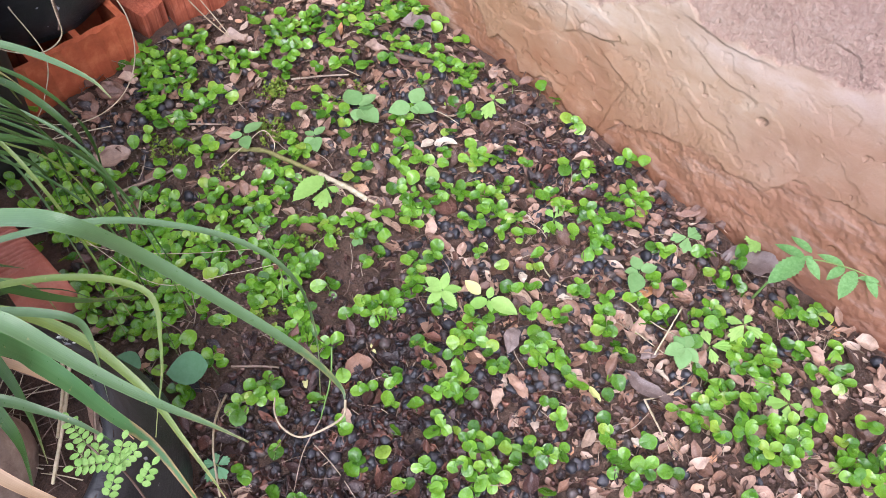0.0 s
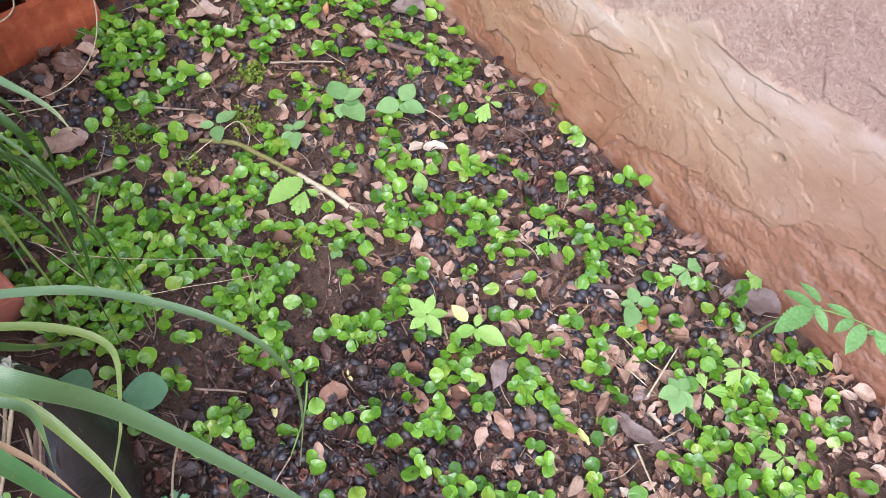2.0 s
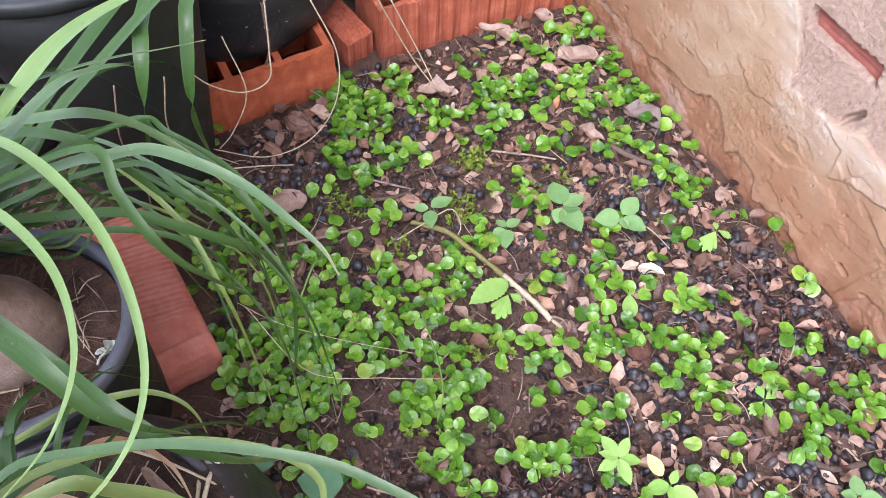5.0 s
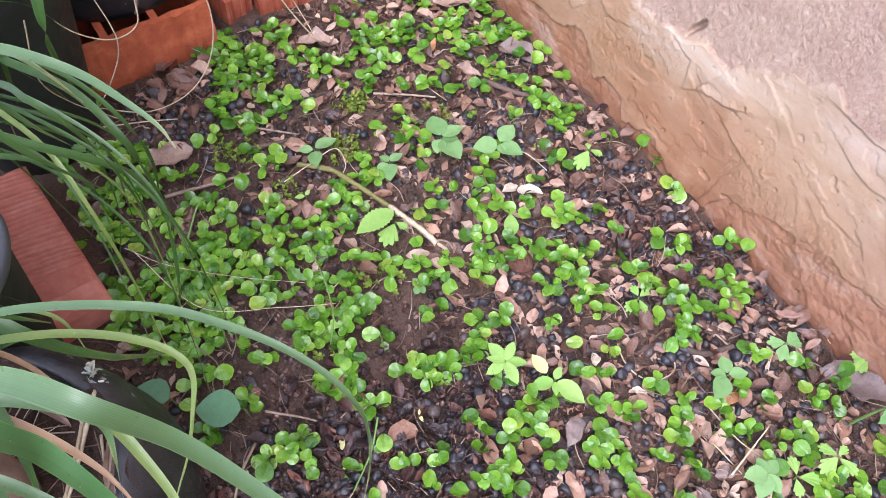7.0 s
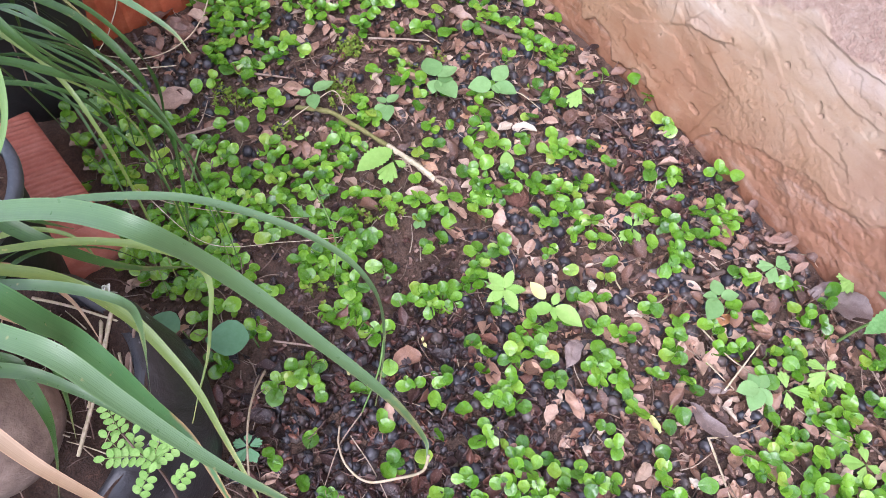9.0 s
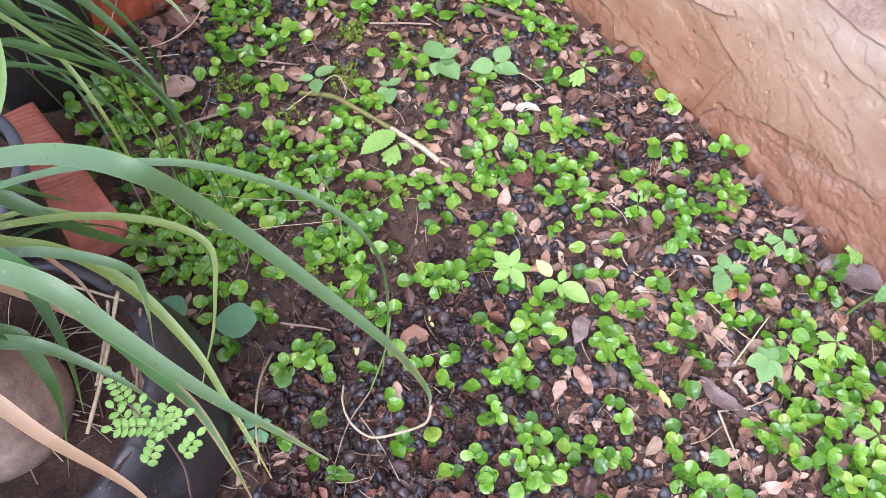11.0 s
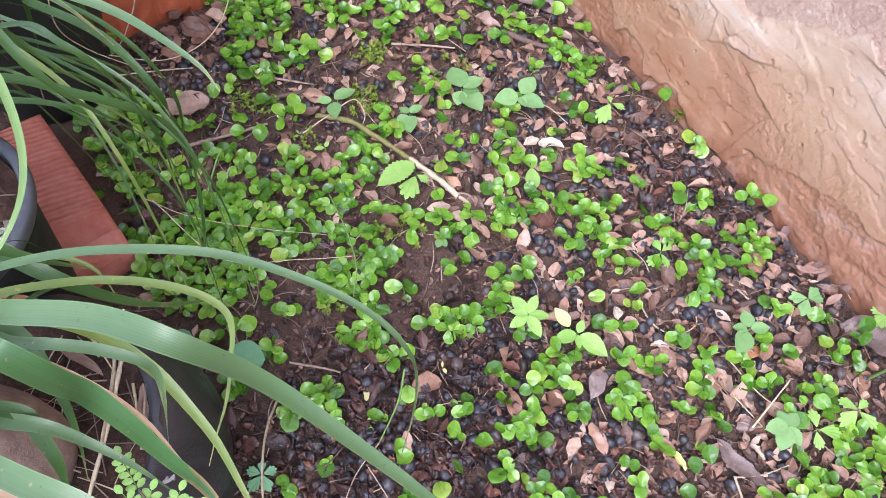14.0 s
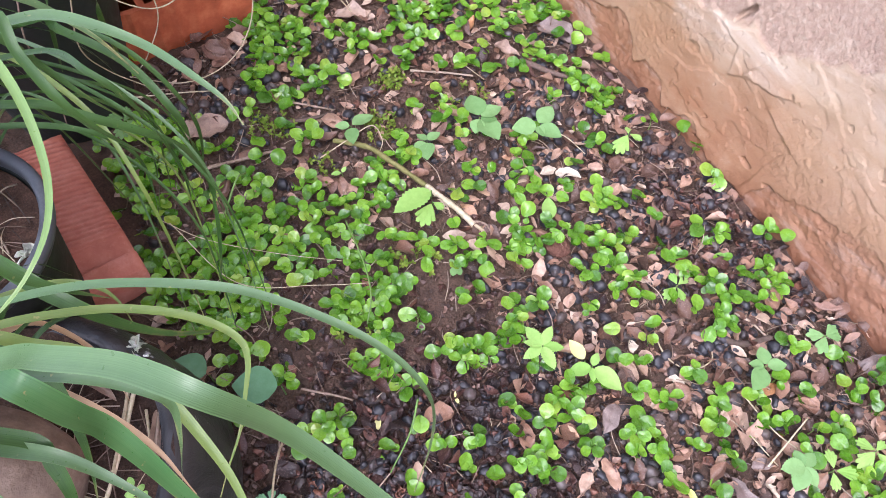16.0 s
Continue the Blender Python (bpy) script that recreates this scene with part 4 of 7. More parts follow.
palm_leaf(palm_near, 0.0088, "g", [(-9.9, 49.6, 30.0), (-8.0, 48.3, 30.0), (-6.0, 46.8, 30.0), (-4.5, 45.3, 29.0), (-3.0, 43.3, 28.0), (-1.9, 41.5, 26.0)])
palm_leaf(palm_far, 0.0052, "l", [(-8.0, 69.0, 42.5), (-2.8, 64.0, 46.0), (0.2, 57.5, 46.4), (0.3, 51.8, 44.8), (-2.0, 48.4, 43.6), (-7.3, 46.8, 41.6)])
palm_leaf(palm_far, 0.0046, "l", [(-9.0, 67.0, 41.0), (-4.8, 62.6, 44.4), (-2.2, 57.4, 45.4), (-2.2, 53.6, 44.4), (-4.0, 50.8, 43.4), (-7.0, 49.4, 42.0)])
palm_leaf(palm_far, 0.0056, "y", [(-14.3, 61.7, 22.0), (-11.9, 61.4, 23.0), (-8.2, 61.8, 23.5), (-4.8, 61.4, 23.5), (-3.2, 61.0, 23.0), (-1.8, 59.9, 22.5), (-1.2, 58.9, 21.5), (-1.1, 58.1, 20.0)])
palm_leaf(palm_far, 0.0076, "g", [(-1.5, 67.1, 40.0), (0.3, 66.4, 40.5), (2.6, 66.0, 40.5), (4.7, 64.1, 40.5), (6.7, 62.0, 40.0), (8.1, 59.1, 40.0), (9.1, 57.1, 39.5), (9.4, 55.6, 39.0)])
palm_leaf(palm_far, 0.0085, "d", [(-4.7, 72.1, 30.0), (-2.7, 71.5, 30.0), (-0.2, 70.7, 29.5), (2.4, 69.0, 28.5), (5.1, 67.6, 27.0), (7.1, 66.6, 25.0), (7.9, 65.6, 22.0), (7.5, 65.4, 17.0), (6.4, 64.3, 12.0), (5.4, 64.1, 8.0)])
palm_leaf(palm_far, 0.0053, "d", [(-8.8, 73.1, 27.0), (-5.8, 72.8, 27.5), (-2.8, 71.9, 27.5), (0.2, 70.7, 27.0), (2.6, 69.3, 26.0), (3.9, 68.3, 24.0), (3.9, 67.9, 20.0), (3.1, 67.7, 15.0)])
palm_leaf(palm_far, 0.0133, "l", [(-4.5, 68.9, 42.0), (-2.1, 69.0, 44.0), (0.3, 70.2, 45.0), (2.7, 71.1, 45.5), (5.7, 71.4, 46.0), (8.4, 72.0, 46.0)])
palm_leaf(palm_far, 0.0037, "g", [(-3.6, 69.2, 44.0), (-2.1, 69.4, 44.0), (0.3, 69.5, 44.0), (2.7, 70.0, 43.5), (5.1, 70.2, 43.0), (7.5, 70.5, 42.5)])
palm_leaf(palm_far, 0.0080, "g", [(-4.6, 69.9, 40.0), (-2.4, 70.7, 41.0), (-0.4, 71.5, 41.5), (1.3, 72.3, 41.0), (2.7, 72.6, 40.5), (3.6, 73.0, 39.5)])
palm_leaf(palm_far, 0.0075, "g", [(-5.2, 73.1, 38.0), (-2.5, 72.4, 38.5), (-0.2, 71.8, 38.5), (1.8, 71.2, 37.5), (3.4, 70.4, 36.0), (4.8, 69.3, 34.5), (6.1, 68.3, 32.0)])
palm_leaf(palm_far, 0.0099, "d", [(8.8, 85.3, 36.0), (7.6, 81.2, 36.0), (6.7, 79.3, 34.0), (5.9, 78.2, 31.0), (5.6, 78.6, 27.0), (6.0, 79.8, 21.0)])
palm_leaf(palm_far, 0.0118, "d", [(5.3, 88.0, 34.0), (4.2, 82.5, 34.0), (3.2, 80.0, 32.0), (2.2, 79.7, 28.0), (1.3, 81.0, 22.0)])
palm_leaf(palm_far, 0.0057, "d", [(-0.1, 65.9, 42.0), (0.6, 63.4, 41.0), (1.3, 61.1, 40.0), (2.2, 59.9, 38.5), (3.5, 59.3, 36.5), (5.0, 59.1, 34.0), (6.5, 59.6, 30.0)])
palm_leaf(palm_near, 0.0060, "g", [(-5.6, 49.0, 37.0), (-4.3, 48.0, 37.0), (-2.7, 47.0, 37.0), (-1.2, 46.1, 36.5), (0.2, 44.9, 36.0), (0.6, 44.3, 35.0), (0.2, 43.6, 33.0), (-0.5, 43.4, 30.0), (-1.4, 43.4, 26.0)])
palm_leaf(palm_near, 0.0110, "d", [(-8.5, 55.7, 30.0), (-6.5, 53.9, 30.0), (-5.5, 52.2, 29.0), (-5.3, 49.9, 27.0), (-5.8, 48.1, 24.0), (-7.0, 46.7, 20.0)])
palm_leaf(palm_near, 0.0088, "d", [(-6.9, 48.2, 30.0), (-6.5, 46.8, 29.0), (-6.6, 45.4, 27.0), (-7.5, 44.6, 24.0), (-9.5, 43.7, 19.0)])
palm_leaf(palm_far, 0.0084, "d", [(-5.7, 76.2, 34.0), (-2.8, 74.7, 34.5), (-0.8, 73.4, 33.5), (0.9, 72.2, 31.0), (2.5, 70.6, 29.0), (4.1, 69.7, 27.0)])
palm_leaf(palm_far, 0.0103, "d", [(-6.9, 61.4, 30.0), (-5.2, 58.5, 30.5), (-3.7, 56.3, 30.0), (-2.2, 54.7, 29.0), (-0.4, 53.7, 27.0), (1.8, 53.1, 25.0), (5.2, 53.3, 22.0)])
palm_leaf(palm_far, 0.0115, "d", [(-8.3, 61.5, 36.0), (-6.9, 59.7, 36.5), (-5.5, 57.3, 36.0), (-4.3, 55.4, 34.5), (-2.5, 54.3, 33.0), (-0.7, 53.9, 31.0)])
# dry and dark leaves hanging low round the pots, and thin threads of dead leaf
palm_leaf(palm_near, 0.008, "t", [(-9.0, 54.0, 30.0), (-5.0, 51.0, 27.0), (-2.5, 48.0, 23.0), (-1.5, 45.0, 19.0)])
palm_leaf(palm_near, 0.009, "t", [(-10.0, 47.0, 30.0), (-8.0, 43.0, 27.0), (-6.0, 40.0, 22.0), (-5.5, 38.0, 17.0)])
palm_leaf(palm_near, 0.006, "t", [(-9.0, 56.0, 28.0), (-6.0, 58.0, 25.0), (-4.0, 57.0, 20.0), (-3.5, 54.0, 17.0)])
rl = random.Random(5)


def crown(tree, n, az_from, az_to, high, reach, looks, wide=(0.006, 0.012)):
    """The rest of a palm's fountain of leaves: up from the crown, over, and down."""
    o = tree.matrix_basis.translation
    for k in range(n):
        a = radians(rl.uniform(az_from, az_to))
        c, s = math.cos(a), math.sin(a)
        r, z = rl.uniform(*reach), rl.uniform(*high)
        ox, oy = 100 * o.x, 100 * o.y
        drop = rl.uniform(0.35, 1.0)
        bend = rl.gauss(0, 4)
        palm_leaf(tree, rl.uniform(*wide), rl.choice(looks), [(ox + 25 * r * c, oy + 25 * r * s, 100 * z * 0.92), (ox + 55 * r * c, oy + 55 * r * s, 100 * z), (ox + 85 * r * c - bend * s * 0.4, oy + 85 * r * s + bend * c * 0.4, 100 * z * (1 - 0.22 * drop)), (ox + 105 * r * c - bend * s, oy + 105 * r * s + bend * c, max(100 * z * (1 - 0.6 * drop), 5))])


crown(palm_far, 8, 25, 115, (0.30, 0.42), (0.16, 0.30), "d")
crown(palm_far, 20, 115, 260, (0.36, 0.60), (0.20, 0.45), "d")
droop = random.Random(52)
for k in range(8):
    # thin leaves that arch behind the scored brick and hang down to the creeper
    ex, ey, top = droop.uniform(2.0, 9.0), droop.uniform(61.0, 71.0), droop.uniform(20.0, 30.0)
    sway, low = droop.uniform(-3.0, 3.0), droop.uniform(3.0, 9.0)
    palm_leaf(palm_far, droop.uniform(0.0026, 0.0048), "dgdy"[k % 4], [(-6.0, 75.0 + 0.6 * sway, top), (-2.0, 77.5 + sway, top + 1.5), (0.45 * ex + 0.4, 0.45 * ey + 42.5 + 0.5 * sway, top), (0.9 * ex, ey + 2.5, top - 4.0), (ex + 0.2 * sway, ey + 0.5, 0.52 * top), (ex + 0.5 * sway, ey - 1.5 + 0.5 * sway, low)])
crown(palm_near, 34, 120, 285, (0.36, 0.58), (0.20, 0.42), "gdy")
crown(palm_near, 9, 20, 100, (0.26, 0.32), (0.10, 0.17), "d", (0.004, 0.008))
crown(palm_far, 7, -8, 62, (0.31, 0.38), (0.11, 0.24), "dddy", (0.0028, 0.0056))
crown(palm_far, 24, 75, 160, (0.22, 0.42), (0.16, 0.42), "d", (0.007, 0.015))
crown(palm_far, 16, 150, 215, (0.24, 0.40), (0.18, 0.40), "d", (0.007, 0.014))


# ---- creeping ground cover ----
def spoon_bm(length, wide, cup, droop, seed):
    """A round spoon-shaped leaf from its stalk at the origin along +x, narrowed towards the stalk, its rim uneven."""
    bm = bmesh.new()
    n, rings = 18, 4
    o = Vector((seed * 7.1, 0, 0))

    def vert(q, a):
        x, y = 0.5 - 0.5 * q * math.cos(a), 0.5 * wide * q * math.sin(a)
        y *= 1 - 0.38 * max(0.0, 0.55 - x) / 0.55
        rim = 1 + 0.10 * noise.noise((math.cos(a) * 1.3 + seed, math.sin(a) * 1.3, 3)) * q
        z = cup * (q ** 2.2) * (0.30 + 0.10 * math.cos(2 * a + seed)) - droop * x * x * 0.5 - 0.05 * math.exp(-(y / 0.06) ** 2) * (1 - 0.7 * x) + 0.12 * q * noise.noise((x * 3, y * 3, seed * 3.3))
        return bm.verts.new(Vector(((0.5 + (x - 0.5) * rim), y * rim, z)) * length)

    mid = vert(0, 0)
    rows = [[vert((j / rings) ** 0.8, 2 * math.pi * k / n) for k in range(n)] for j in range(1, rings + 1)]
    for k in range(n):
        bm.faces.new((mid, rows[0][(k + 1) % n], rows[0][k]))
    for p, q in zip(rows, rows[1:]):
        for k in range(n):
            bm.faces.new((p[k], p[(k + 1) % n], q[(k + 1) % n], q[k]))
    bmesh.ops.recalc_face_normals(bm, faces=bm.faces)
    return bm


def leaf_meshes():
    shapes = ((0.94, 0.25, 0.15), (0.86, 0.40, 0.0), (1.0, 0.10, 0.35), (0.82, 0.30, -0.2), (0.92, 0.05, 0.50), (0.96, 0.50, 0.10), (0.84, 0.15, 0.25), (0.90, 0.35, 0.45))
    out = [mesh_of(spoon_bm(0.0160, w, cup, droop, k), "creeper_leaf", SPRIG) for k, (w, cup, droop) in enumerate(shapes)]
    for me in out:
        me.attributes.new("margin", "FLOAT", "POINT").data.foreach_set("value", [0.0] + [((j + 1) / 4) ** 0.8 for j in range(4) for k in range(18)])
        me.attributes.new("along", "FLOAT", "POINT").data.foreach_set("value", [v.co.x / 0.016 for v in me.vertices])
    return out


CREEPER_LEAVES = leaf_meshes()

# where the leaves of the creeper lie, strip by strip from the bricks to the near edge, in centimetres
LEAVES = []
LEAVES += [(20.7, 102.8), (20.7, 101.6), (22.2, 101.1), (23.6, 103.3), (23.9, 102.5), (25, 103), (25.1, 100.8), (25.2, 102.1), (27.6, 100.4), (29.3, 100.6), (30.4, 101.1), (31.5, 100.1), (43.8, 101.5), (46.2, 103.6), (46.7, 100.2), (47.7, 103.9), (52.2, 100.4), (54.6, 100), (56.6, 102.8), (58.3, 100.8), (58.3, 102.2), (21, 98.8), (21.3, 96.8), (21.8, 99.8), (22.2, 98.4), (23.3, 97.5), (23.4, 99.7), (23.5, 96.2), (24.1, 98.5), (24.1, 96.7), (25.1, 99.3), (25.2, 97), (25.3, 98.3), (26.3, 99.2), (27.1, 96.5), (27.3, 97.3), (27.7, 98.6), (29.1, 99.2), (30.1, 98.5), (30.1, 97.4), (31.5, 99.3), (38.3, 99.4), (38.3, 97.9), (38.3, 96.7), (41.2, 99.1), (42, 96.5), (46.4, 99.3), (47.7, 98.4)]
LEAVES += [(48, 99.5), (48.3, 96.4), (50, 97.5), (53.1, 97.8), (53.3, 99.8), (54.6, 98.4), (55.1, 98.3), (55.5, 96.7), (56.8, 99.1), (57.7, 97.3), (18.4, 92.3), (19.2, 92.3), (19.3, 93.5), (20, 92), (20.3, 94.7), (20.8, 93.5), (21.9, 93.6), (22.1, 95.9), (22.3, 94.9), (23.6, 93), (23.7, 94), (24.2, 95.6), (25.2, 92.9), (26.5, 95.4), (26.6, 93), (26.7, 94), (27.5, 95.6), (29.9, 94.4), (30, 95.5), (30.6, 93.6), (30.8, 94.6), (31.8, 95.5), (32, 92.2), (32.1, 93.4), (32.9, 94.4), (33.7, 92.6), (37.7, 92.1), (38.2, 93.2), (38.6, 93.9), (39.2, 92.5), (39.5, 94.8), (40.4, 94.3), (40.5, 95.8), (40.7, 92.5), (41.3, 94.3), (41.4, 92.9), (42, 93.4), (43, 95.1)]
LEAVES += [(43.8, 93.7), (45.1, 92), (45.3, 92.8), (45.9, 93.9), (48.8, 94.9), (49.5, 95.7), (50.8, 92.4), (52.2, 92.3), (55.4, 92), (56.4, 93.1), (57.8, 92.8), (58.1, 94.3), (7.1, 89.8), (7.2, 88.9), (9.6, 88.4), (17.3, 88.2), (18.5, 91), (19.2, 88.9), (19.3, 90.1), (20.4, 89.4), (20.7, 88.3), (21.4, 91.7), (21.7, 89.1), (23.6, 89.9), (24.1, 88.2), (24.3, 91.1), (25.3, 90.3), (25.3, 88.8), (27.4, 90.4), (27.7, 89.1), (31.3, 91.1), (33, 91.3), (35, 91.6), (36.3, 88.5), (36.4, 91.5), (37.3, 88.5), (38.2, 89.4), (38.8, 88), (39, 91.3), (39.2, 89.6), (40, 89.7), (41, 88.2), (42.9, 91.6), (43.3, 90.7), (43.8, 88.8), (44, 91.1), (45.2, 88.9), (47.1, 91.5)]
LEAVES += [(47.9, 90.6), (48, 89.2), (49.3, 91.4), (49.9, 90.7), (50.2, 88.9), (51.5, 90.7), (52.5, 88.9), (53, 91.8), (53.3, 88.9), (54.3, 88), (54.5, 91.9), (55.1, 89.2), (56.2, 90.7), (57, 89.6), (57.8, 88.2), (3.6, 86.4), (4.2, 85.2), (4.2, 84.1), (5.9, 85.8), (6.6, 84.2), (7.1, 84.8), (8.2, 86.3), (8.7, 86.8), (8.8, 87.9), (9.7, 84.9), (11.9, 84.3), (13.3, 84.8), (15.1, 87.9), (16.7, 87.4), (19.4, 84.3), (20.8, 86.6), (21.3, 87.7), (22.8, 87.7), (25.4, 87.9), (27.5, 87.9), (28.4, 86.9), (32.7, 87.5), (33.4, 87.2), (35.8, 86.5), (36.6, 86.3), (39.7, 84.8), (43.9, 87.5), (45.6, 84.5), (48.3, 85.6), (48.8, 87.1), (49.1, 87.9), (49.8, 85.9), (50.7, 87.2)]
LEAVES += [(51.6, 86), (53.1, 85.5), (53.4, 87.6), (54.5, 86.3), (55, 87.7), (55.9, 87.1), (56, 85.7), (56.9, 87.2), (57.5, 84.8), (57.6, 85.7), (57.7, 87.4), (58.4, 84.8), (58.5, 87), (1.7, 81.1), (2.7, 82.5), (2.7, 80.5), (6, 83.5), (7.3, 80.6), (8.2, 80.6), (11.5, 81), (11.9, 80), (12.9, 80.3), (15.2, 81.8), (16.1, 83.1), (19.7, 80.8), (20.2, 82.1), (21.4, 81.7), (22.2, 82.8), (22.3, 81), (34.1, 80.7), (36.6, 80.1), (37.5, 81.3), (39.7, 83.7), (41.6, 82.8), (42.2, 83.9), (43.4, 82.6), (43.7, 83.7), (45, 81.5), (46.2, 81.7), (47.9, 80.8), (49.6, 80.8), (50.3, 80.5), (50.4, 82.4), (50.5, 83.4), (51, 81.4), (51.6, 82.5), (52.5, 81.9), (55.3, 82.2)]
LEAVES += [(56.6, 80.2), (58.1, 81.9), (58.5, 80.8), (1, 77.6), (2, 77.4), (7.2, 79.5), (8, 77.2), (9, 76), (11.3, 76.5), (11.9, 78.9), (12.6, 77.5), (14, 77.6), (14.3, 78.7), (15, 77.9), (17.2, 79.9), (17.8, 76.5), (18.6, 77.4), (19.4, 76.7), (26.2, 76), (30, 77.2), (30.6, 77.5), (30.7, 76.8), (35.5, 77.4), (35.9, 78.8), (36.5, 76.6), (37.6, 79.9), (37.9, 78.2), (38.6, 76.8), (44.8, 76.5), (48.6, 79.5), (52.3, 79.8), (52.8, 78.4), (53.1, 76.3), (53.4, 78.2), (54.1, 76), (54.8, 77.4), (57.5, 76.6), (58.9, 76.8), (-0.5, 75.1), (0.1, 75.9), (0.4, 73.4), (1.2, 74.8), (1.2, 72.6), (1.5, 73.7), (3, 74), (4.1, 74.5), (4.3, 75.4), (5.6, 72)]
LEAVES += [(7, 74.1), (7.4, 73.5), (8.3, 75.1), (8.9, 74.2), (8.9, 72.9), (9.7, 75.4), (9.7, 72.2), (10.2, 73.9), (10.5, 72.3), (10.6, 75.2), (10.9, 73.7), (11.6, 75), (12, 73.7), (12, 72.3), (13.7, 73.6), (14, 75.4), (14.2, 72.2), (14.7, 73.5), (15, 74.3), (16.2, 73.8), (16.7, 72.4), (17.5, 72.5), (17.8, 74), (18.9, 75.7), (18.9, 72.5), (19.3, 73.8), (20.1, 72.3), (20.3, 73), (21.5, 72.5), (22.9, 72), (23.8, 73.7), (25, 73.5), (26.3, 75), (26.5, 73.4), (27.4, 75.6), (27.5, 72.9), (28.4, 75.6), (29.2, 74.4), (30.1, 73.8), (30.1, 75.9), (30.7, 73.7), (35.2, 72.2), (36, 73.9), (36.9, 73.8), (37.9, 75.9), (39.5, 72.4), (49.2, 74.8), (50, 74.3)]
LEAVES += [(53.1, 74.6), (54, 73), (54.8, 73.8), (55.3, 72.9), (-0.8, 69.9), (0.1, 69), (0.3, 70.2), (3.1, 68), (4, 71.6), (5.6, 71.4), (5.9, 70.7), (7, 68.8), (7.5, 70), (8.6, 71.3), (9.2, 70), (11.1, 71.8), (11.3, 70.7), (12, 68.9), (12.8, 71.9), (12.9, 70.4), (12.9, 69), (13.6, 68.2), (14.5, 70), (14.5, 68.6), (16.4, 69.1), (16.4, 68.1), (16.6, 70.8), (17.4, 69.1), (18.5, 69.4), (18.8, 70.5), (19.7, 68.4), (20.5, 70.4), (20.8, 69.1), (21.4, 71), (22.3, 69.5), (22.7, 70.5), (24.7, 70.8), (24.9, 69.8), (25.5, 71.8), (25.9, 70.3), (27.7, 71.7), (32.5, 68.1), (35, 69.9), (35.9, 69.9), (36.8, 68.2), (40.9, 69), (41.9, 68), (42.3, 71.4)]
LEAVES += [(42.6, 70.3), (43.1, 70.8), (43.9, 70.2), (44.9, 71.6), (49.8, 68.6), (53, 69.8), (53.1, 71.5), (54.6, 71.5), (54.9, 70.4), (55.5, 71.9), (55.7, 71.2), (57.1, 71.6), (1.1, 65.4), (1.8, 65.5), (4.2, 66.3), (4.7, 65), (4.8, 67.4), (5.5, 64.9), (6.7, 64.4), (6.8, 66.2), (8.2, 67.6), (8.4, 65), (9, 66.7), (11.9, 67.4), (12.5, 65.1), (12.6, 67), (13.7, 65.1), (14.7, 67), (14.7, 65.7), (16.9, 65.1), (17.1, 66.8), (18.6, 64.2), (19, 65.3), (19.7, 65.3), (20.6, 64.6), (20.8, 67.9), (21.9, 67.6), (23.4, 65.6), (23.7, 66.2), (24.7, 65.5), (25.7, 65), (26.5, 64.6), (27.3, 64.3), (29.8, 64), (30.6, 64), (32, 66.8), (34.2, 67.8), (35, 67)]
LEAVES += [(37.4, 67.9), (37.9, 65.6), (38.4, 64.7), (39.2, 66.4), (40.1, 64.1), (40.2, 67.6), (40.9, 66.1), (46.3, 64.8), (49.6, 66.6), (50.3, 67.3), (50.6, 64.7), (51, 66.4), (54.8, 66.5), (57.5, 65.7), (3, 60.9), (3.8, 63.5), (3.9, 60.5), (5, 61.8), (5.3, 63.4), (6.8, 60.1), (7.4, 63.7), (9.5, 61.7), (9.6, 62.8), (10.4, 62.8), (14.2, 61.6), (14.6, 60.4), (15.4, 61.6), (15.6, 62.4), (17.1, 62.2), (17.3, 60.7), (17.9, 62.5), (18.7, 61.5), (19.1, 60.5), (19.7, 61.6), (19.9, 60), (20.3, 62.4), (20.7, 61.6), (21.3, 60.5), (21.7, 63.6), (21.7, 61.2), (21.9, 62.2), (22.2, 63.7), (22.7, 60.8), (23.1, 60.2), (25.3, 61.2), (26.1, 62.4), (27.4, 63.5), (28.3, 62.4)]
LEAVES += [(28.8, 60.3), (29.8, 62.3), (29.9, 60.7), (31.6, 60.8), (32.7, 62.7), (32.8, 60.1), (35.1, 62.4), (35.5, 60.7), (36.6, 62.5), (38, 61.8), (38.1, 63.7), (39.1, 60.1), (41.3, 63.3), (42.4, 61.8), (43.4, 63.3), (43.7, 62.5), (44.4, 60.3), (44.4, 63.4), (46.2, 60.5), (46.7, 61.6), (47.2, 60), (60, 60.5), (60.3, 63.4), (2.7, 56.3), (7, 56.9), (7.4, 57.6), (8.1, 56.5), (8.4, 57.7), (9.8, 59.9), (10.3, 59.9), (10.8, 59.4), (11.7, 59.5), (14.1, 59.4), (14.2, 59), (15.6, 59.9), (16, 58.7), (16.3, 59.5), (17.4, 58.6), (17.8, 57.4), (18, 56.2), (18.3, 59.7), (18.6, 58.7), (18.6, 56.9), (19.3, 58.8), (20.4, 58.6), (20.6, 59.3), (20.9, 57.2), (21.5, 59.8)]
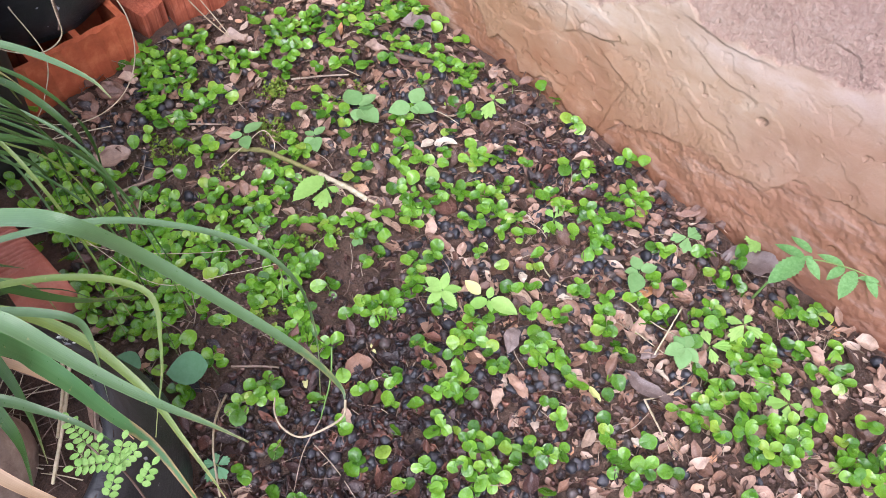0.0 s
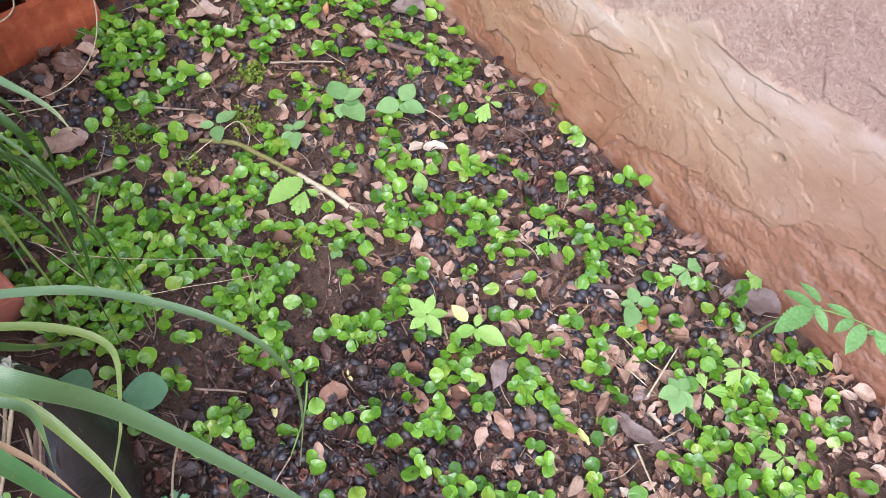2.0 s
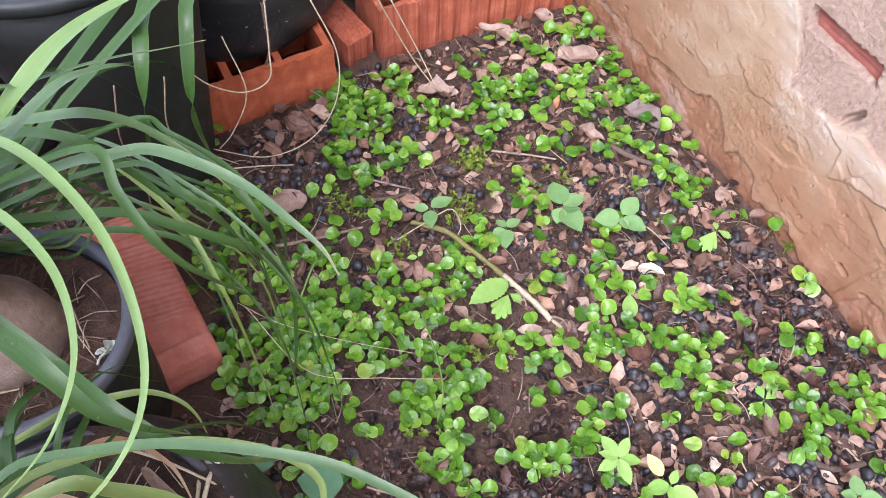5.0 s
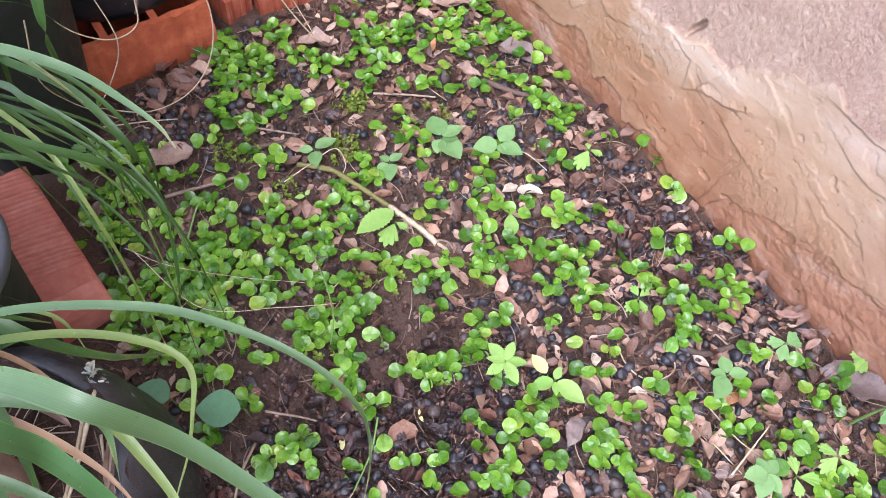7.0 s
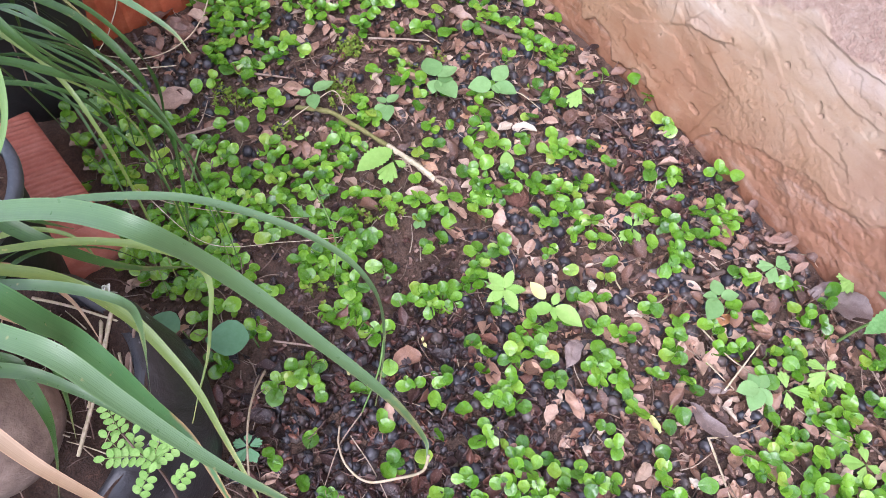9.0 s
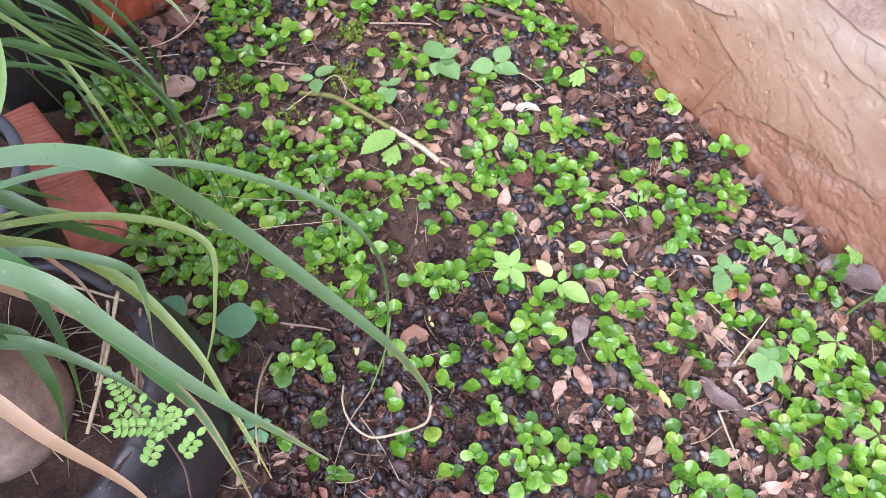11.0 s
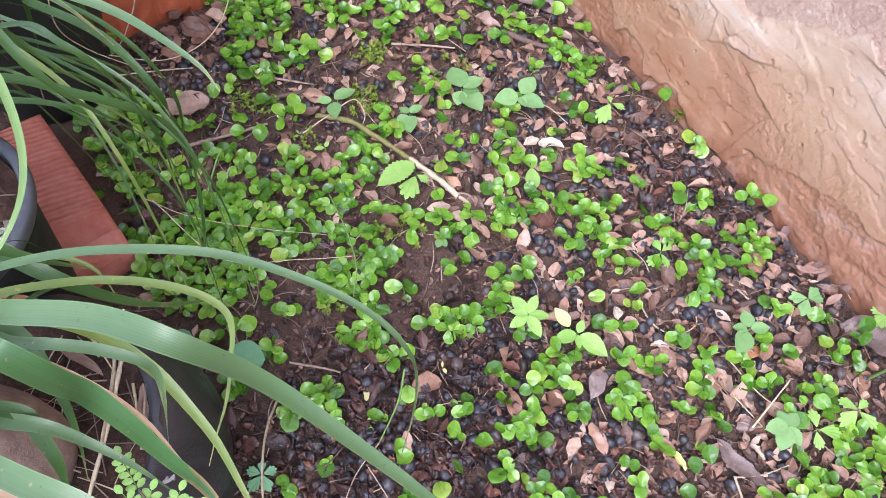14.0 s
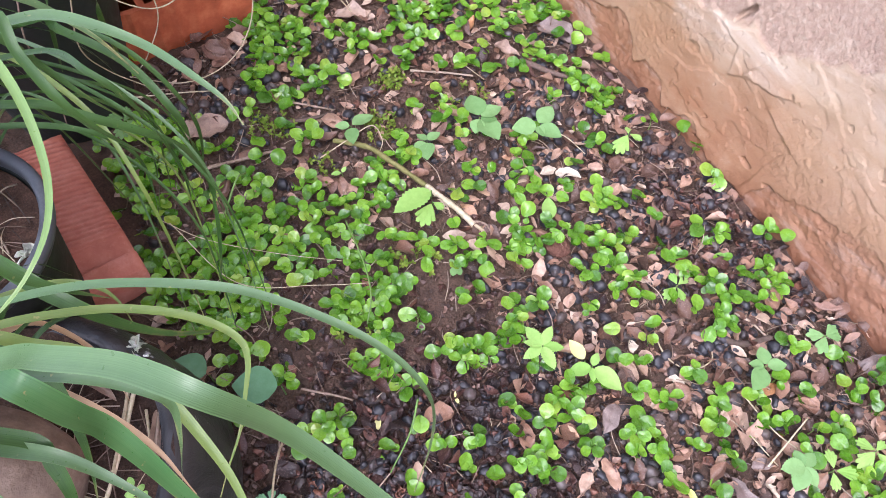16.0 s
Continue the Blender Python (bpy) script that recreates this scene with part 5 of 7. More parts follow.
LEAVES += [(21.8, 56.4), (22.2, 59.8), (27.1, 56.9), (27.5, 59.6), (28.6, 56.5), (30.6, 58), (30.7, 59.2), (33.4, 58.6), (33.9, 57.4), (34.4, 56.5), (34.5, 59.1), (35.3, 59.6), (35.4, 58.1), (36.1, 58.5), (36.5, 59.8), (37, 58.1), (37.9, 57.6), (39, 59.1), (40.1, 58.2), (40.3, 56.9), (41.3, 57.3), (41.4, 56.2), (43.6, 56.7), (45.1, 59.3), (45.5, 58.8), (47, 58.9), (48.1, 58.2), (50.1, 58.4), (50.4, 58), (58.8, 57.1), (59.8, 56.2), (2.5, 54.9), (3.3, 54.9), (3.4, 55.8), (3.9, 54.6), (8, 55.7), (13.6, 55), (14.4, 55.4), (14.5, 54.3), (15.5, 54.2), (15.5, 52.9), (15.9, 55.3), (16.4, 54.8), (16.5, 52.5), (16.6, 53.6), (17.1, 54), (17.3, 52.8), (18.6, 55.2)]
LEAVES += [(21.2, 52.5), (22.3, 55.9), (22.4, 52), (23.4, 53.1), (23.8, 52.2), (26.7, 55.8), (30.3, 53.6), (31.4, 53.8), (31.5, 52.3), (33.8, 52.5), (39.1, 54.2), (39.3, 53.7), (39.3, 52.5), (40.6, 52.9), (41.9, 55.2), (42.3, 54.3), (42.4, 53.6), (42.5, 52.1), (43.2, 55.4), (43.6, 52.4), (44.6, 54.3), (45.7, 53.7), (46, 55.2), (46.6, 54.5), (48.3, 52.1), (49.6, 55.4), (50, 54.8), (53.6, 52.4), (59.1, 55.2), (6.1, 51), (6.2, 49.8), (7.1, 51.5), (7.8, 51.1), (8.1, 49.8), (9.2, 50.1), (9.8, 51.3), (10, 49), (10.8, 51.5), (10.9, 49.9), (11.3, 50.5), (16.4, 51.2), (16.8, 49.8), (17.5, 51.2), (18.7, 50.3), (22.8, 51), (23.1, 49.9), (24.1, 49.8), (24.6, 51.4)]
LEAVES += [(25.2, 49.7), (26.7, 51.1), (27.5, 50.3), (28.4, 51.2), (28.8, 49.7), (29.7, 50.8), (29.8, 51.9), (33, 51.4), (37.2, 49.1), (37.6, 49.1), (39.9, 51.9), (40.7, 49.3), (41.7, 49.4), (42.1, 50.5), (43, 50.3), (44, 49.6), (47.7, 50.3), (48.8, 50.1), (48.9, 48), (49.2, 49.5), (49.6, 48.7), (52.9, 51.4), (53.6, 50.1), (54.4, 50.6), (55.4, 50.5), (55.5, 49.5), (56.4, 50.3), (59.3, 48.4), (60.4, 48.4), (3.4, 45.3), (3.5, 44.3), (7.1, 44.5), (9.8, 47.3), (13, 46.3), (16.7, 46.7), (16.8, 44.5), (17.6, 44.3), (18.4, 44), (24.8, 44.9), (29, 46.6), (29.5, 47.4), (30.6, 46.3), (38, 46.2), (42.2, 44.8), (43.3, 47.5), (45.5, 46.4), (47.3, 44.5), (49.4, 46.4)]
LEAVES += [(49.7, 45.1), (50, 47.8), (50.3, 46.6), (51.2, 45.4), (52.9, 47.5), (53.3, 47.1), (54.1, 44.6), (56.3, 45.3), (57.4, 44.9), (61.2, 47.8), (61.2, 46.3), (4.7, 41.3), (13.5, 43), (13.5, 41.7), (18.4, 41.9), (19.8, 43.1), (20.7, 42.7), (21.2, 43.7), (23.8, 41.9), (25.3, 42.7), (26.3, 40.3), (26.4, 41.6), (27.1, 41), (28.4, 42.9), (28.7, 40.9), (29.5, 43.3), (29.5, 42.1), (29.5, 41.3), (29.9, 40.4), (30.8, 42.6), (31.1, 43.9), (31.3, 42), (33.3, 42.4), (34.5, 41.8), (35.6, 40.1), (36.6, 43.8), (37.2, 42.8), (38.3, 42.5), (38.9, 41.9), (40.1, 43.3), (40.8, 43.4), (46.5, 41.2), (47.5, 41.9), (47.9, 41.5), (48.3, 42.4), (48.6, 43), (49, 41.4), (49.2, 40.5)]
LEAVES += [(50, 41.6), (50.1, 43.5), (50.7, 42.7), (51.1, 43.8), (52, 42.8), (52.9, 42.1), (53.6, 40.5), (54.5, 42.8), (55.2, 41.9), (55.5, 43.9), (55.9, 41.3), (56.1, 42.6), (57, 43.7), (57.1, 41.8), (5.9, 39.7), (6.6, 38.9), (11.5, 38.3), (12.7, 38.6), (12.8, 39.3), (14.9, 37.7), (16.8, 38.8), (19.8, 36.4), (20.2, 39.3), (21.2, 36.7), (21.3, 37.5), (21.8, 36.4), (22, 39.7), (22.7, 39.1), (23.7, 38.9), (24.1, 37.3), (24.3, 38.2), (25, 39.6), (25.3, 36.9), (26, 39), (28.7, 37.4), (29.2, 38), (29.5, 36.7), (30.1, 37.5), (30.4, 39.4), (32.7, 36.9), (33.4, 37), (34.3, 37.2), (35.3, 38), (35.3, 36.8), (36, 39.4), (37, 39.7), (38.4, 38.2), (38.5, 37.1)]
LEAVES += [(39, 38.5), (39.6, 37.7), (41.9, 39.1), (42.5, 38.1), (42.8, 39.2), (43.7, 36), (44.6, 36), (52.9, 37.5), (53.2, 36.7), (53.6, 36), (14.1, 34.5), (15, 34), (16.5, 34.5), (16.8, 32), (17.4, 34.5), (17.6, 33.4), (19.2, 32.3), (20.1, 32.1), (21.1, 35.7), (21.3, 33), (21.9, 33.9), (22.3, 32.3), (23.3, 34.2), (23.3, 33.1), (32.7, 35.5), (33.3, 35), (34.2, 35.9), (34.7, 33.6), (35.1, 34.4), (35.6, 33.7), (35.7, 34.9), (38.5, 33), (38.9, 32.2), (40.5, 33.9), (41.6, 32.9), (41.7, 34.8), (43.1, 34.6), (43.3, 35.2), (46, 34.4), (46.9, 33.2), (47, 32.4), (49.5, 34.4), (51.3, 32.3), (54.1, 35.7), (55.5, 32.2), (56.8, 33.8), (57.8, 32.7), (16.6, 31.5)]
LEAVES += [(18.5, 29.7), (20, 29.4), (20.1, 30.7), (20.7, 31.9), (20.9, 28.6), (21, 30.2), (21.6, 29.8), (22.3, 31.2), (22.3, 29.7), (22.3, 28.6), (23.7, 28.7), (24.1, 30.5), (24.4, 31.8), (25, 29.9), (26.7, 28.3), (26.7, 29.7), (30.3, 28.9), (30.5, 31.7), (30.8, 29.7), (31.1, 31), (34.2, 31.7), (34.6, 30.6), (36.1, 28.2), (37.7, 28.5), (40.8, 30.9), (40.9, 29.7), (41.2, 31.8), (44.3, 31.4), (44.6, 31.7), (45.4, 31.4), (46.3, 31.3), (47.5, 30.4), (47.8, 31.3), (48.5, 30.4), (48.8, 29), (49.7, 28.5), (51.2, 31.7), (52.2, 28.7), (52.6, 28.1), (55.1, 29.5), (55.2, 31), (55.4, 29.3), (55.8, 30.1), (56.9, 30), (58.2, 29.6), (59.8, 30.2), (24, 24.9), (26.1, 27.4)]
LEAVES += [(27.9, 27.2), (28.1, 26.4), (28.8, 27.1), (31.5, 24), (32.9, 25.9), (33.3, 25.6), (33.8, 26.6), (45.7, 24.4), (46.3, 25.7), (47.2, 27.8), (47.2, 26.5), (49.6, 25.4), (50.1, 26.7), (50.2, 24), (50.5, 25.7), (50.7, 27.8), (52.3, 27.2), (56.7, 27.6), (30.4, 20.2), (30.9, 22.4), (31.5, 23.2), (32.1, 22), (32.8, 22.9), (33.1, 20), (33.9, 20.6), (35.2, 22.1), (39.9, 23.1), (40, 20.3), (40.3, 22.2), (40.3, 21.6), (40.3, 21), (41.6, 21.4), (42.2, 20.7), (43, 22.3), (43.2, 20.3), (43.9, 21.7), (44.9, 20.5), (45.2, 23.6), (45.4, 22.1), (46.2, 21), (48.3, 21.3), (49, 23.1), (49.4, 20.3), (50.3, 22.1), (50.7, 23.2), (51, 20.9), (51.9, 20.2), (52, 23.2)]
LEAVES += [(53.6, 21.9), (54.4, 20.1), (57, 23.1), (57.9, 23.5), (58, 22.1), (58.5, 21), (59.3, 22.9), (60.5, 20.6), (31.2, 19.8), (34.6, 19.2), (35.4, 18.4), (41, 18.2), (41.2, 19.2), (41.4, 17.8), (43, 17.4), (44.1, 16.8), (45.1, 18.6), (45.2, 19.8), (45.2, 16.7), (47, 18.5), (48.7, 18), (49.1, 19.1), (50, 18.5), (50.2, 19.6), (51.3, 17.8), (51.5, 19.5), (54.4, 16.8), (55.2, 19.1), (55.3, 18.3), (56.1, 18.5), (58.4, 19.8), (58.9, 16.7), (60.1, 19.4), (39, 12.5), (41.9, 14.2), (42, 14.9), (42.6, 14), (43, 15.7), (43.2, 13.2), (44.2, 14), (44.3, 12), (45, 14.9), (45.6, 14.1), (46.3, 15.9), (46.3, 12.5), (46.6, 15), (47.3, 15.3), (47.3, 12.2)]
LEAVES += [(47.5, 14), (47.6, 13.4), (48.2, 14.7), (48.4, 13.3), (49.5, 12.5), (50.1, 13.9), (50.8, 13.2), (51.6, 14.2), (52.3, 14.9), (54.9, 13.6), (55, 15.8), (55.3, 15), (55.9, 13.3), (57, 14.4), (57.7, 15.8), (44.1, 11.6), (46.8, 11.7), (47.6, 9.1), (48.5, 8.3), (49.5, 10.3), (50.3, 9), (50.4, 9.4), (50.7, 9.9), (53.1, 10.1), (53.5, 8.9), (47.3, 7.2), (47.4, 7.9), (48.4, 6.5), (48.6, 4.9), (48.9, 7.6), (49.3, 5.9), (50, 5.4), (50.1, 6.7), (50.7, 7.4), (52.1, 7)]
# and in the shade of the palms
LEAVES += [(-0, 70.9), (0.9, 69.6), (2.7, 69.6), (4.3, 70.2), (5.5, 68.7), (6.4, 67.1), (4, 67.1), (6.2, 65.4), (2.4, 67.3), (0.7, 67.6), (2.8, 64.9), (7.6, 65.7), (9.3, 68.4), (3.1, 72.4), (4.9, 72.4), (6.7, 72.2), (2.7, 58.9), (6.6, 86.5), (8.1, 88.8), (5.3, 90), (5.3, 84.6), (3.2, 84.1), (1.2, 83.6), (4.7, 81.5), (2.3, 81.6), (4.5, 79.1), (2.4, 79.2), (0.2, 80.8), (11.1, 84.8), (12.7, 83.9), (11.5, 89.2), (7.6, 100.3), (7.4, 91.5), (7.3, 83.4), (0.9, 87.1), (1, 90.6), (0.7, 93.5)]


def thickened(leaves):
    """Fills the dense tufts with the leaves that stand half hidden between the others."""
    rng = random.Random(31)
    out = list(leaves)
    for i, p in enumerate(leaves):
        if sum(math.dist(p, q) < 2.5 for q in leaves) < 6:
            continue
        for q in leaves[i + 1:]:
            if 1.2 < math.dist(p, q) < 2.5:
                c = (round((p[0] + q[0]) / 2 + rng.gauss(0, 0.15), 2), round((p[1] + q[1]) / 2 + rng.gauss(0, 0.15), 2))
                if rng.random() < 0.65 and min(math.dist(c, r) for r in out) > 0.62:
                    out.append(c)
    return out


shade = random.Random(17)
ALL_LEAVES = thickened(LEAVES + [(round(shade.uniform(0.5, 11), 2), round(shade.uniform(64, 92), 2)) for k in range(46)])


def plants_of(leaves, reach=1.55, most=5):
    """Gathers neighbouring leaves into plants."""
    out = []
    for p in leaves:
        near = [q for q in out if len(q) < most and math.dist(p, (sum(a for a, b in q) / len(q), sum(b for a, b in q) / len(q))) < reach]
        if near:
            min(near, key=lambda q: math.dist(p, (sum(a for a, b in q) / len(q), sum(b for a, b in q) / len(q)))).append(p)
        else:
            out.append([p])
    return out


def plant_creepers():
    rng = random.Random(11)
    stalk_me = mesh_of(tube_bm([(0, 0, -0.006), (0.0012, 0, 0.006), (0, 0, 0.013)], 0.0009, 4, 5), "stalk", STEM)
    stem_me = mesh_of(tube_bm([(0, 0, 0), (0.5, 0, 0.0004), (1, 0, 0)], 0.0006, 3, 4, 1.0), "leaf_stalk", STEM)
    reach = [min(math.dist(p, q) for q in ALL_LEAVES if q is not p) for p in ALL_LEAVES]
    size_of = {p: min(max(1.45 * d, 1.34), 1.75) * rng.uniform(0.92, 1.08) for p, d in zip(ALL_LEAVES, reach)}
    mat = []
    for group in plants_of(ALL_LEAVES):
        cx, cy = sum(a for a, b in group) / len(group) / 100, sum(b for a, b in group) / len(group) / 100
        g = ground_z(cx, cy)
        top = rng.uniform(0.010, 0.020)
        m = Matrix.Translation((cx, cy, g))
        e = None
        if 0.20 < cy < 0.66:
            e = base("creeping_plant", "small creeping plant with glossy rounded bright green leaves", "ground cover plant", "ground cover", m)
            part("stalk", stalk_me, None, e)
        spread = [(a / 100 - cx, b / 100 - cy, size_of[a, b], 0.0) for a, b in group]
        # young leaves deeper in the tuft
        for k in range(rng.choice((2, 3, 4)) if len(group) > 2 else rng.choice((0, 1, 2))):
            a, q = rng.uniform(0, 6.28), rng.uniform(0.003, 0.010)
            spread.append((q * math.cos(a), q * math.sin(a), rng.uniform(0.75, 1.25), rng.uniform(-0.008, -0.003)))
        for dx, dy, size, low in spread:
            far = math.hypot(dx, dy)
            turn = math.atan2(dy, dx) + rng.gauss(0, 0.25) if far > 0.002 else rng.uniform(0, 6.28)
            l = size / 100
            z = top + low + rng.uniform(-0.002, 0.003)
            tilt = (-0.06 if far > 0.005 else -0.40) + rng.gauss(0, 0.30)
            foot = Vector((dx - 0.5 * l * math.cos(turn), dy - 0.5 * l * math.sin(turn), z))
            i, lm = rng.randrange(8), Matrix.Translation(foot) @ rot(0, 0, turn) @ rot(rng.gauss(0, 0.30), tilt, 0) @ Matrix.Scale(l / 0.0160, 4)
            if e is None:
                mat.append((i, m @ lm))
                continue
            part("leaf", CREEPER_LEAVES[i], None, e).matrix_basis = lm
            gap = math.hypot(foot.x, foot.y)
            if gap > 0.003 and low == 0:
                part("leaf_stalk", stem_me, None, e).matrix_basis = Matrix.Translation((0, 0, 0.010)) @ rot(0, -math.atan2(z - 0.010, gap), math.atan2(foot.y, foot.x)) @ Matrix.Diagonal((math.hypot(gap, z - 0.010), 1, 1, 1))
    strew("creeping_plants", CREEPER_LEAVES, mat, SPRIG, "mat of small glossy rounded bright green leaves", "ground cover plant")


plant_creepers()


# ---- leaf litter and fallen berries ----
def litter_meshes():
    out = []
    rng = random.Random(3)
    for k in range(14):
        l = rng.uniform(0.016, 0.030)
        bm = leaf_bm(l, l * rng.uniform(0.34, 0.60), rng.uniform(0.38, 0.60), rng.uniform(-0.25, 0.6), rng.uniform(-0.3, 0.3), rng.uniform(-0.3, 0.7), n=7, m=2, blunt=0.75)
        for v in bm.verts:
            v.co += 0.0034 * noise.noise_vector(v.co * 110 + Vector((k * 7, 0, 0))) + 0.0012 * noise.noise_vector(v.co * 330 + Vector((k * 7, 0, 0)))
        out.append(mesh_of(bm, "dead_leaf", DRY))
    return out


def berry_meshes():
    out = []
    for k in range(6):
        bm = bmesh.new()
        bmesh.ops.create_icosphere(bm, subdivisions=3, radius=0.0068)
        for v in bm.verts:
            d = v.co.normalized()
            o = Vector((k * 5.3, k, 0))
            wrinkle = abs(noise.noise(d * 2.6 + o)) + 0.5 * abs(noise.noise(d * 5.5 + o))
            v.co *= 0.90 + 0.16 * noise.noise(d * 1.2 + o) + (0.32 if k > 1 else 0.12) * (wrinkle - 0.3)
            v.co.z *= (0.92, 0.8, 0.66, 0.58, 0.78, 0.5)[k]
        out.append(mesh_of(bm, "berry", BERRY))
    return out


LITTER, BERRIES = litter_meshes(), berry_meshes()
# thick drifts of fallen berries: place and spread, in centimetres
HUSK = dead_material("berry_husk", ((0.0, (0.014, 0.009, 0.009)), (0.5, (0.040, 0.018, 0.015)), (0.85, (0.095, 0.038, 0.026)), (1.0, (0.20, 0.085, 0.052))))
HUSKS = [(13, 41, 7, 8), (20, 38, 7, 8), (8, 38, 6, 7), (26, 45, 5, 4), (55, 52, 4, 6)]
DRIFTS = [(55, 50, 5, 9), (50, 58, 4, 6), (14, 41, 6, 7), (20, 38, 7, 7), (26, 43, 5, 4), (8, 38, 6, 7), (30, 33, 8, 8), (44, 74, 8, 6), (36, 53, 5, 4), (20, 92, 8, 5), (52, 34, 6, 8), (13, 47, 5, 5)]
BARE = [(24, 56, 4.5, 4.5), (17, 62, 4, 5), (20, 52, 3, 4)]


def bump_sum(spots, x, y):
    return sum(math.exp(-0.5 * (((100 * x - a) / c) ** 2 + ((100 * y - b) / d) ** 2)) for a, b, c, d in spots)


def inside(x, y):
    if x > wall_x(y) - 0.012 or y > 1.04 and x < 0.6 and not 0.24 < x < 0.27:
        return False
    if (x - POT_B[0]) ** 2 + (y - POT_B[1]) ** 2 < 0.125 ** 2 or (x - POT_A[0]) ** 2 + (y - POT_A[1]) ** 2 < 0.07 ** 2:
        return False
    if -0.16 < x < 0.005 and 0.69 < y < 0.91 or (x - 0.0) ** 2 + (y - 0.985) ** 2 < 0.09 ** 2:
        return False
    return not (0.04 < x < 0.24 and y > 1.01)


def strew_litter():
    rng = random.Random(21)
    singles, rest = [], []
    while len(singles) + len(rest) < 4700:
        x, y = rng.uniform(-0.25, 0.62), rng.uniform(-0.05, 1.06)
        keep = 0.55 + 0.5 * noise.noise((x * 11, y * 11, 6)) - 0.38 * bump_sum(BARE, x, y) - 0.75 * bump_sum(HUSKS[:3], x, y) - 0.4 * smoothstep(0.38, 0.24, x) * smoothstep(0.44, 0.54, y) + 0.3 * smoothstep(0.7, 0.3, y) + 0.2 * smoothstep(0.2, 0.55, x) - 0.3 * smoothstep(0.24, 0.12, y) + 0.8 * math.exp(-((x - 0.17) / 0.05) ** 2 - ((y - 0.975) / 0.045) ** 2)
        if not inside(x, y) or rng.random() > keep:
            continue
        m = Matrix.Translation((x, y, ground_z(x, y) + rng.uniform(0.0015, 0.007))) @ rot(rng.gauss(0, 0.32), rng.gauss(0, 0.28), rng.uniform(0, 6.28)) @ Matrix.Scale(rng.choice((0.35, 0.45, 0.55, 0.7, 0.85, 1.0)), 4)
        (singles if len(singles) < 260 and 0.28 < y < 0.62 and x > 0.2 else rest).append((rng.randrange(14), m))
    for i, m in singles:
        ob = tagged(new("dead_leaf", LITTER[i]), "small dry brown fallen leaf lying on damp soil", "dead leaf", "fallen leaves")
        ob.matrix_basis = m
    strew("leaf_litter", LITTER, rest, DRY, "layer of small dry brown leaves on the soil", "leaf litter")
    singles, rest = [], []
    while len(singles) + len(rest) < 2000:
        x, y = rng.uniform(-0.1, 0.62), rng.uniform(0.0, 1.04)
        keep = 0.06 + 0.75 * bump_sum(DRIFTS, x, y) + 0.2 * noise.noise((x * 14, y * 14, 16)) - 0.5 * bump_sum(BARE, x, y)
        if not inside(x, y) or rng.random() > keep:
            continue
        s = rng.choice((0.45, 0.65, 0.8, 0.95, 1.12))
        m = Matrix.Translation((x, y, ground_z(x, y) + 0.003 * s + rng.uniform(-0.002, 0.002))) @ rot(rng.uniform(0, 6), rng.uniform(0, 6), rng.uniform(0, 6)) @ Matrix.Scale(s, 4)
        (singles if len(singles) < 240 and 0.28 < y < 0.60 and x > 0.12 else rest).append((rng.randrange(6), m))
    for i, m in singles:
        ob = tagged(new("berry", BERRIES[i]), "small black shrivelled fallen berry on the soil", "berry", "fallen berries")
        ob.matrix_basis = m
    strew("fallen_berries", BERRIES, rest, BERRY, "scattered small black shrivelled berries", "berries")
    crumbs = []
    bits = [mesh_of(tube_bm([(0, 0, 0), (0.008, 0.0012, 0.001), (0.018, 0, 0)], 0.0005, 4, 4), "bit", TWIG), mesh_of(tube_bm([(0, 0, 0), (0.014, -0.003, 0.002), (0.034, 0, 0)], 0.0007, 5, 4), "bit", TWIG)]
    for k in range(1700):
        x, y = rng.uniform(-0.2, 0.61), rng.uniform(-0.02, 1.04)
        if inside(x, y):
            crumbs.append((k, Matrix.Translation((x, y, ground_z(x, y) + rng.uniform(0.002, 0.008))) @ rot(rng.gauss(0, 0.2), rng.gauss(0, 0.2), rng.uniform(0, 6.28))))
    strew("twig_bits", bits, crumbs, TWIG, "scattered bits of dry stalk and straw", "straw")
    flakes = []
    chips = []
    for k in range(5):
        bm = leaf_bm(0.008, 0.0052, 0.5, 0.2, 0.1, 0.2, n=3, m=1, blunt=0.5)
        for v in bm.verts:
            v.co += 0.0016 * noise.noise_vector(v.co * 260 + Vector((k * 9, 0, 0)))
        chips.append(mesh_of(bm, "chip", CRUMB))
    while len(flakes) < 12000:
        x, y = rng.uniform(-0.22, 0.62), rng.uniform(-0.04, 1.05)
        if inside(x, y) and rng.random() < 0.75 + 0.5 * noise.noise((x * 9, y * 9, 26)) - 0.7 * bump_sum(HUSKS[:3], x, y):
            flakes.append((rng.randrange(5), Matrix.Translation((x, y, ground_z(x, y) + rng.uniform(0.001, 0.006))) @ rot(rng.gauss(0, 0.5), rng.gauss(0, 0.5), rng.uniform(0, 6.28)) @ Matrix.Scale(rng.uniform(0.25, 1.0), 4)))
    strew("leaf_crumbs", chips, flakes, CRUMB, "crumbled bits of dead brown leaves", "leaf litter")
    husks = []
    shells = []
    for k in range(3):
        bm = lathe([(0.0008, 0.0), (0.0030, 0.0006), (0.0048, 0.0025), (0.0054, 0.0048), (0.0048, 0.0049), (0.0040, 0.0026), (0.0024, 0.0014), (0.0006, 0.0010)], 9, 0.5, k * 3.0)
        for v in bm.verts:
            v.co += 0.0020 * noise.noise_vector(v.co * 230 + Vector((k * 4, 0, 0)))
            v.co.y *= (0.55, 0.8, 0.65)[k]
        shells.append(mesh_of(bm, "husk", HUSK))
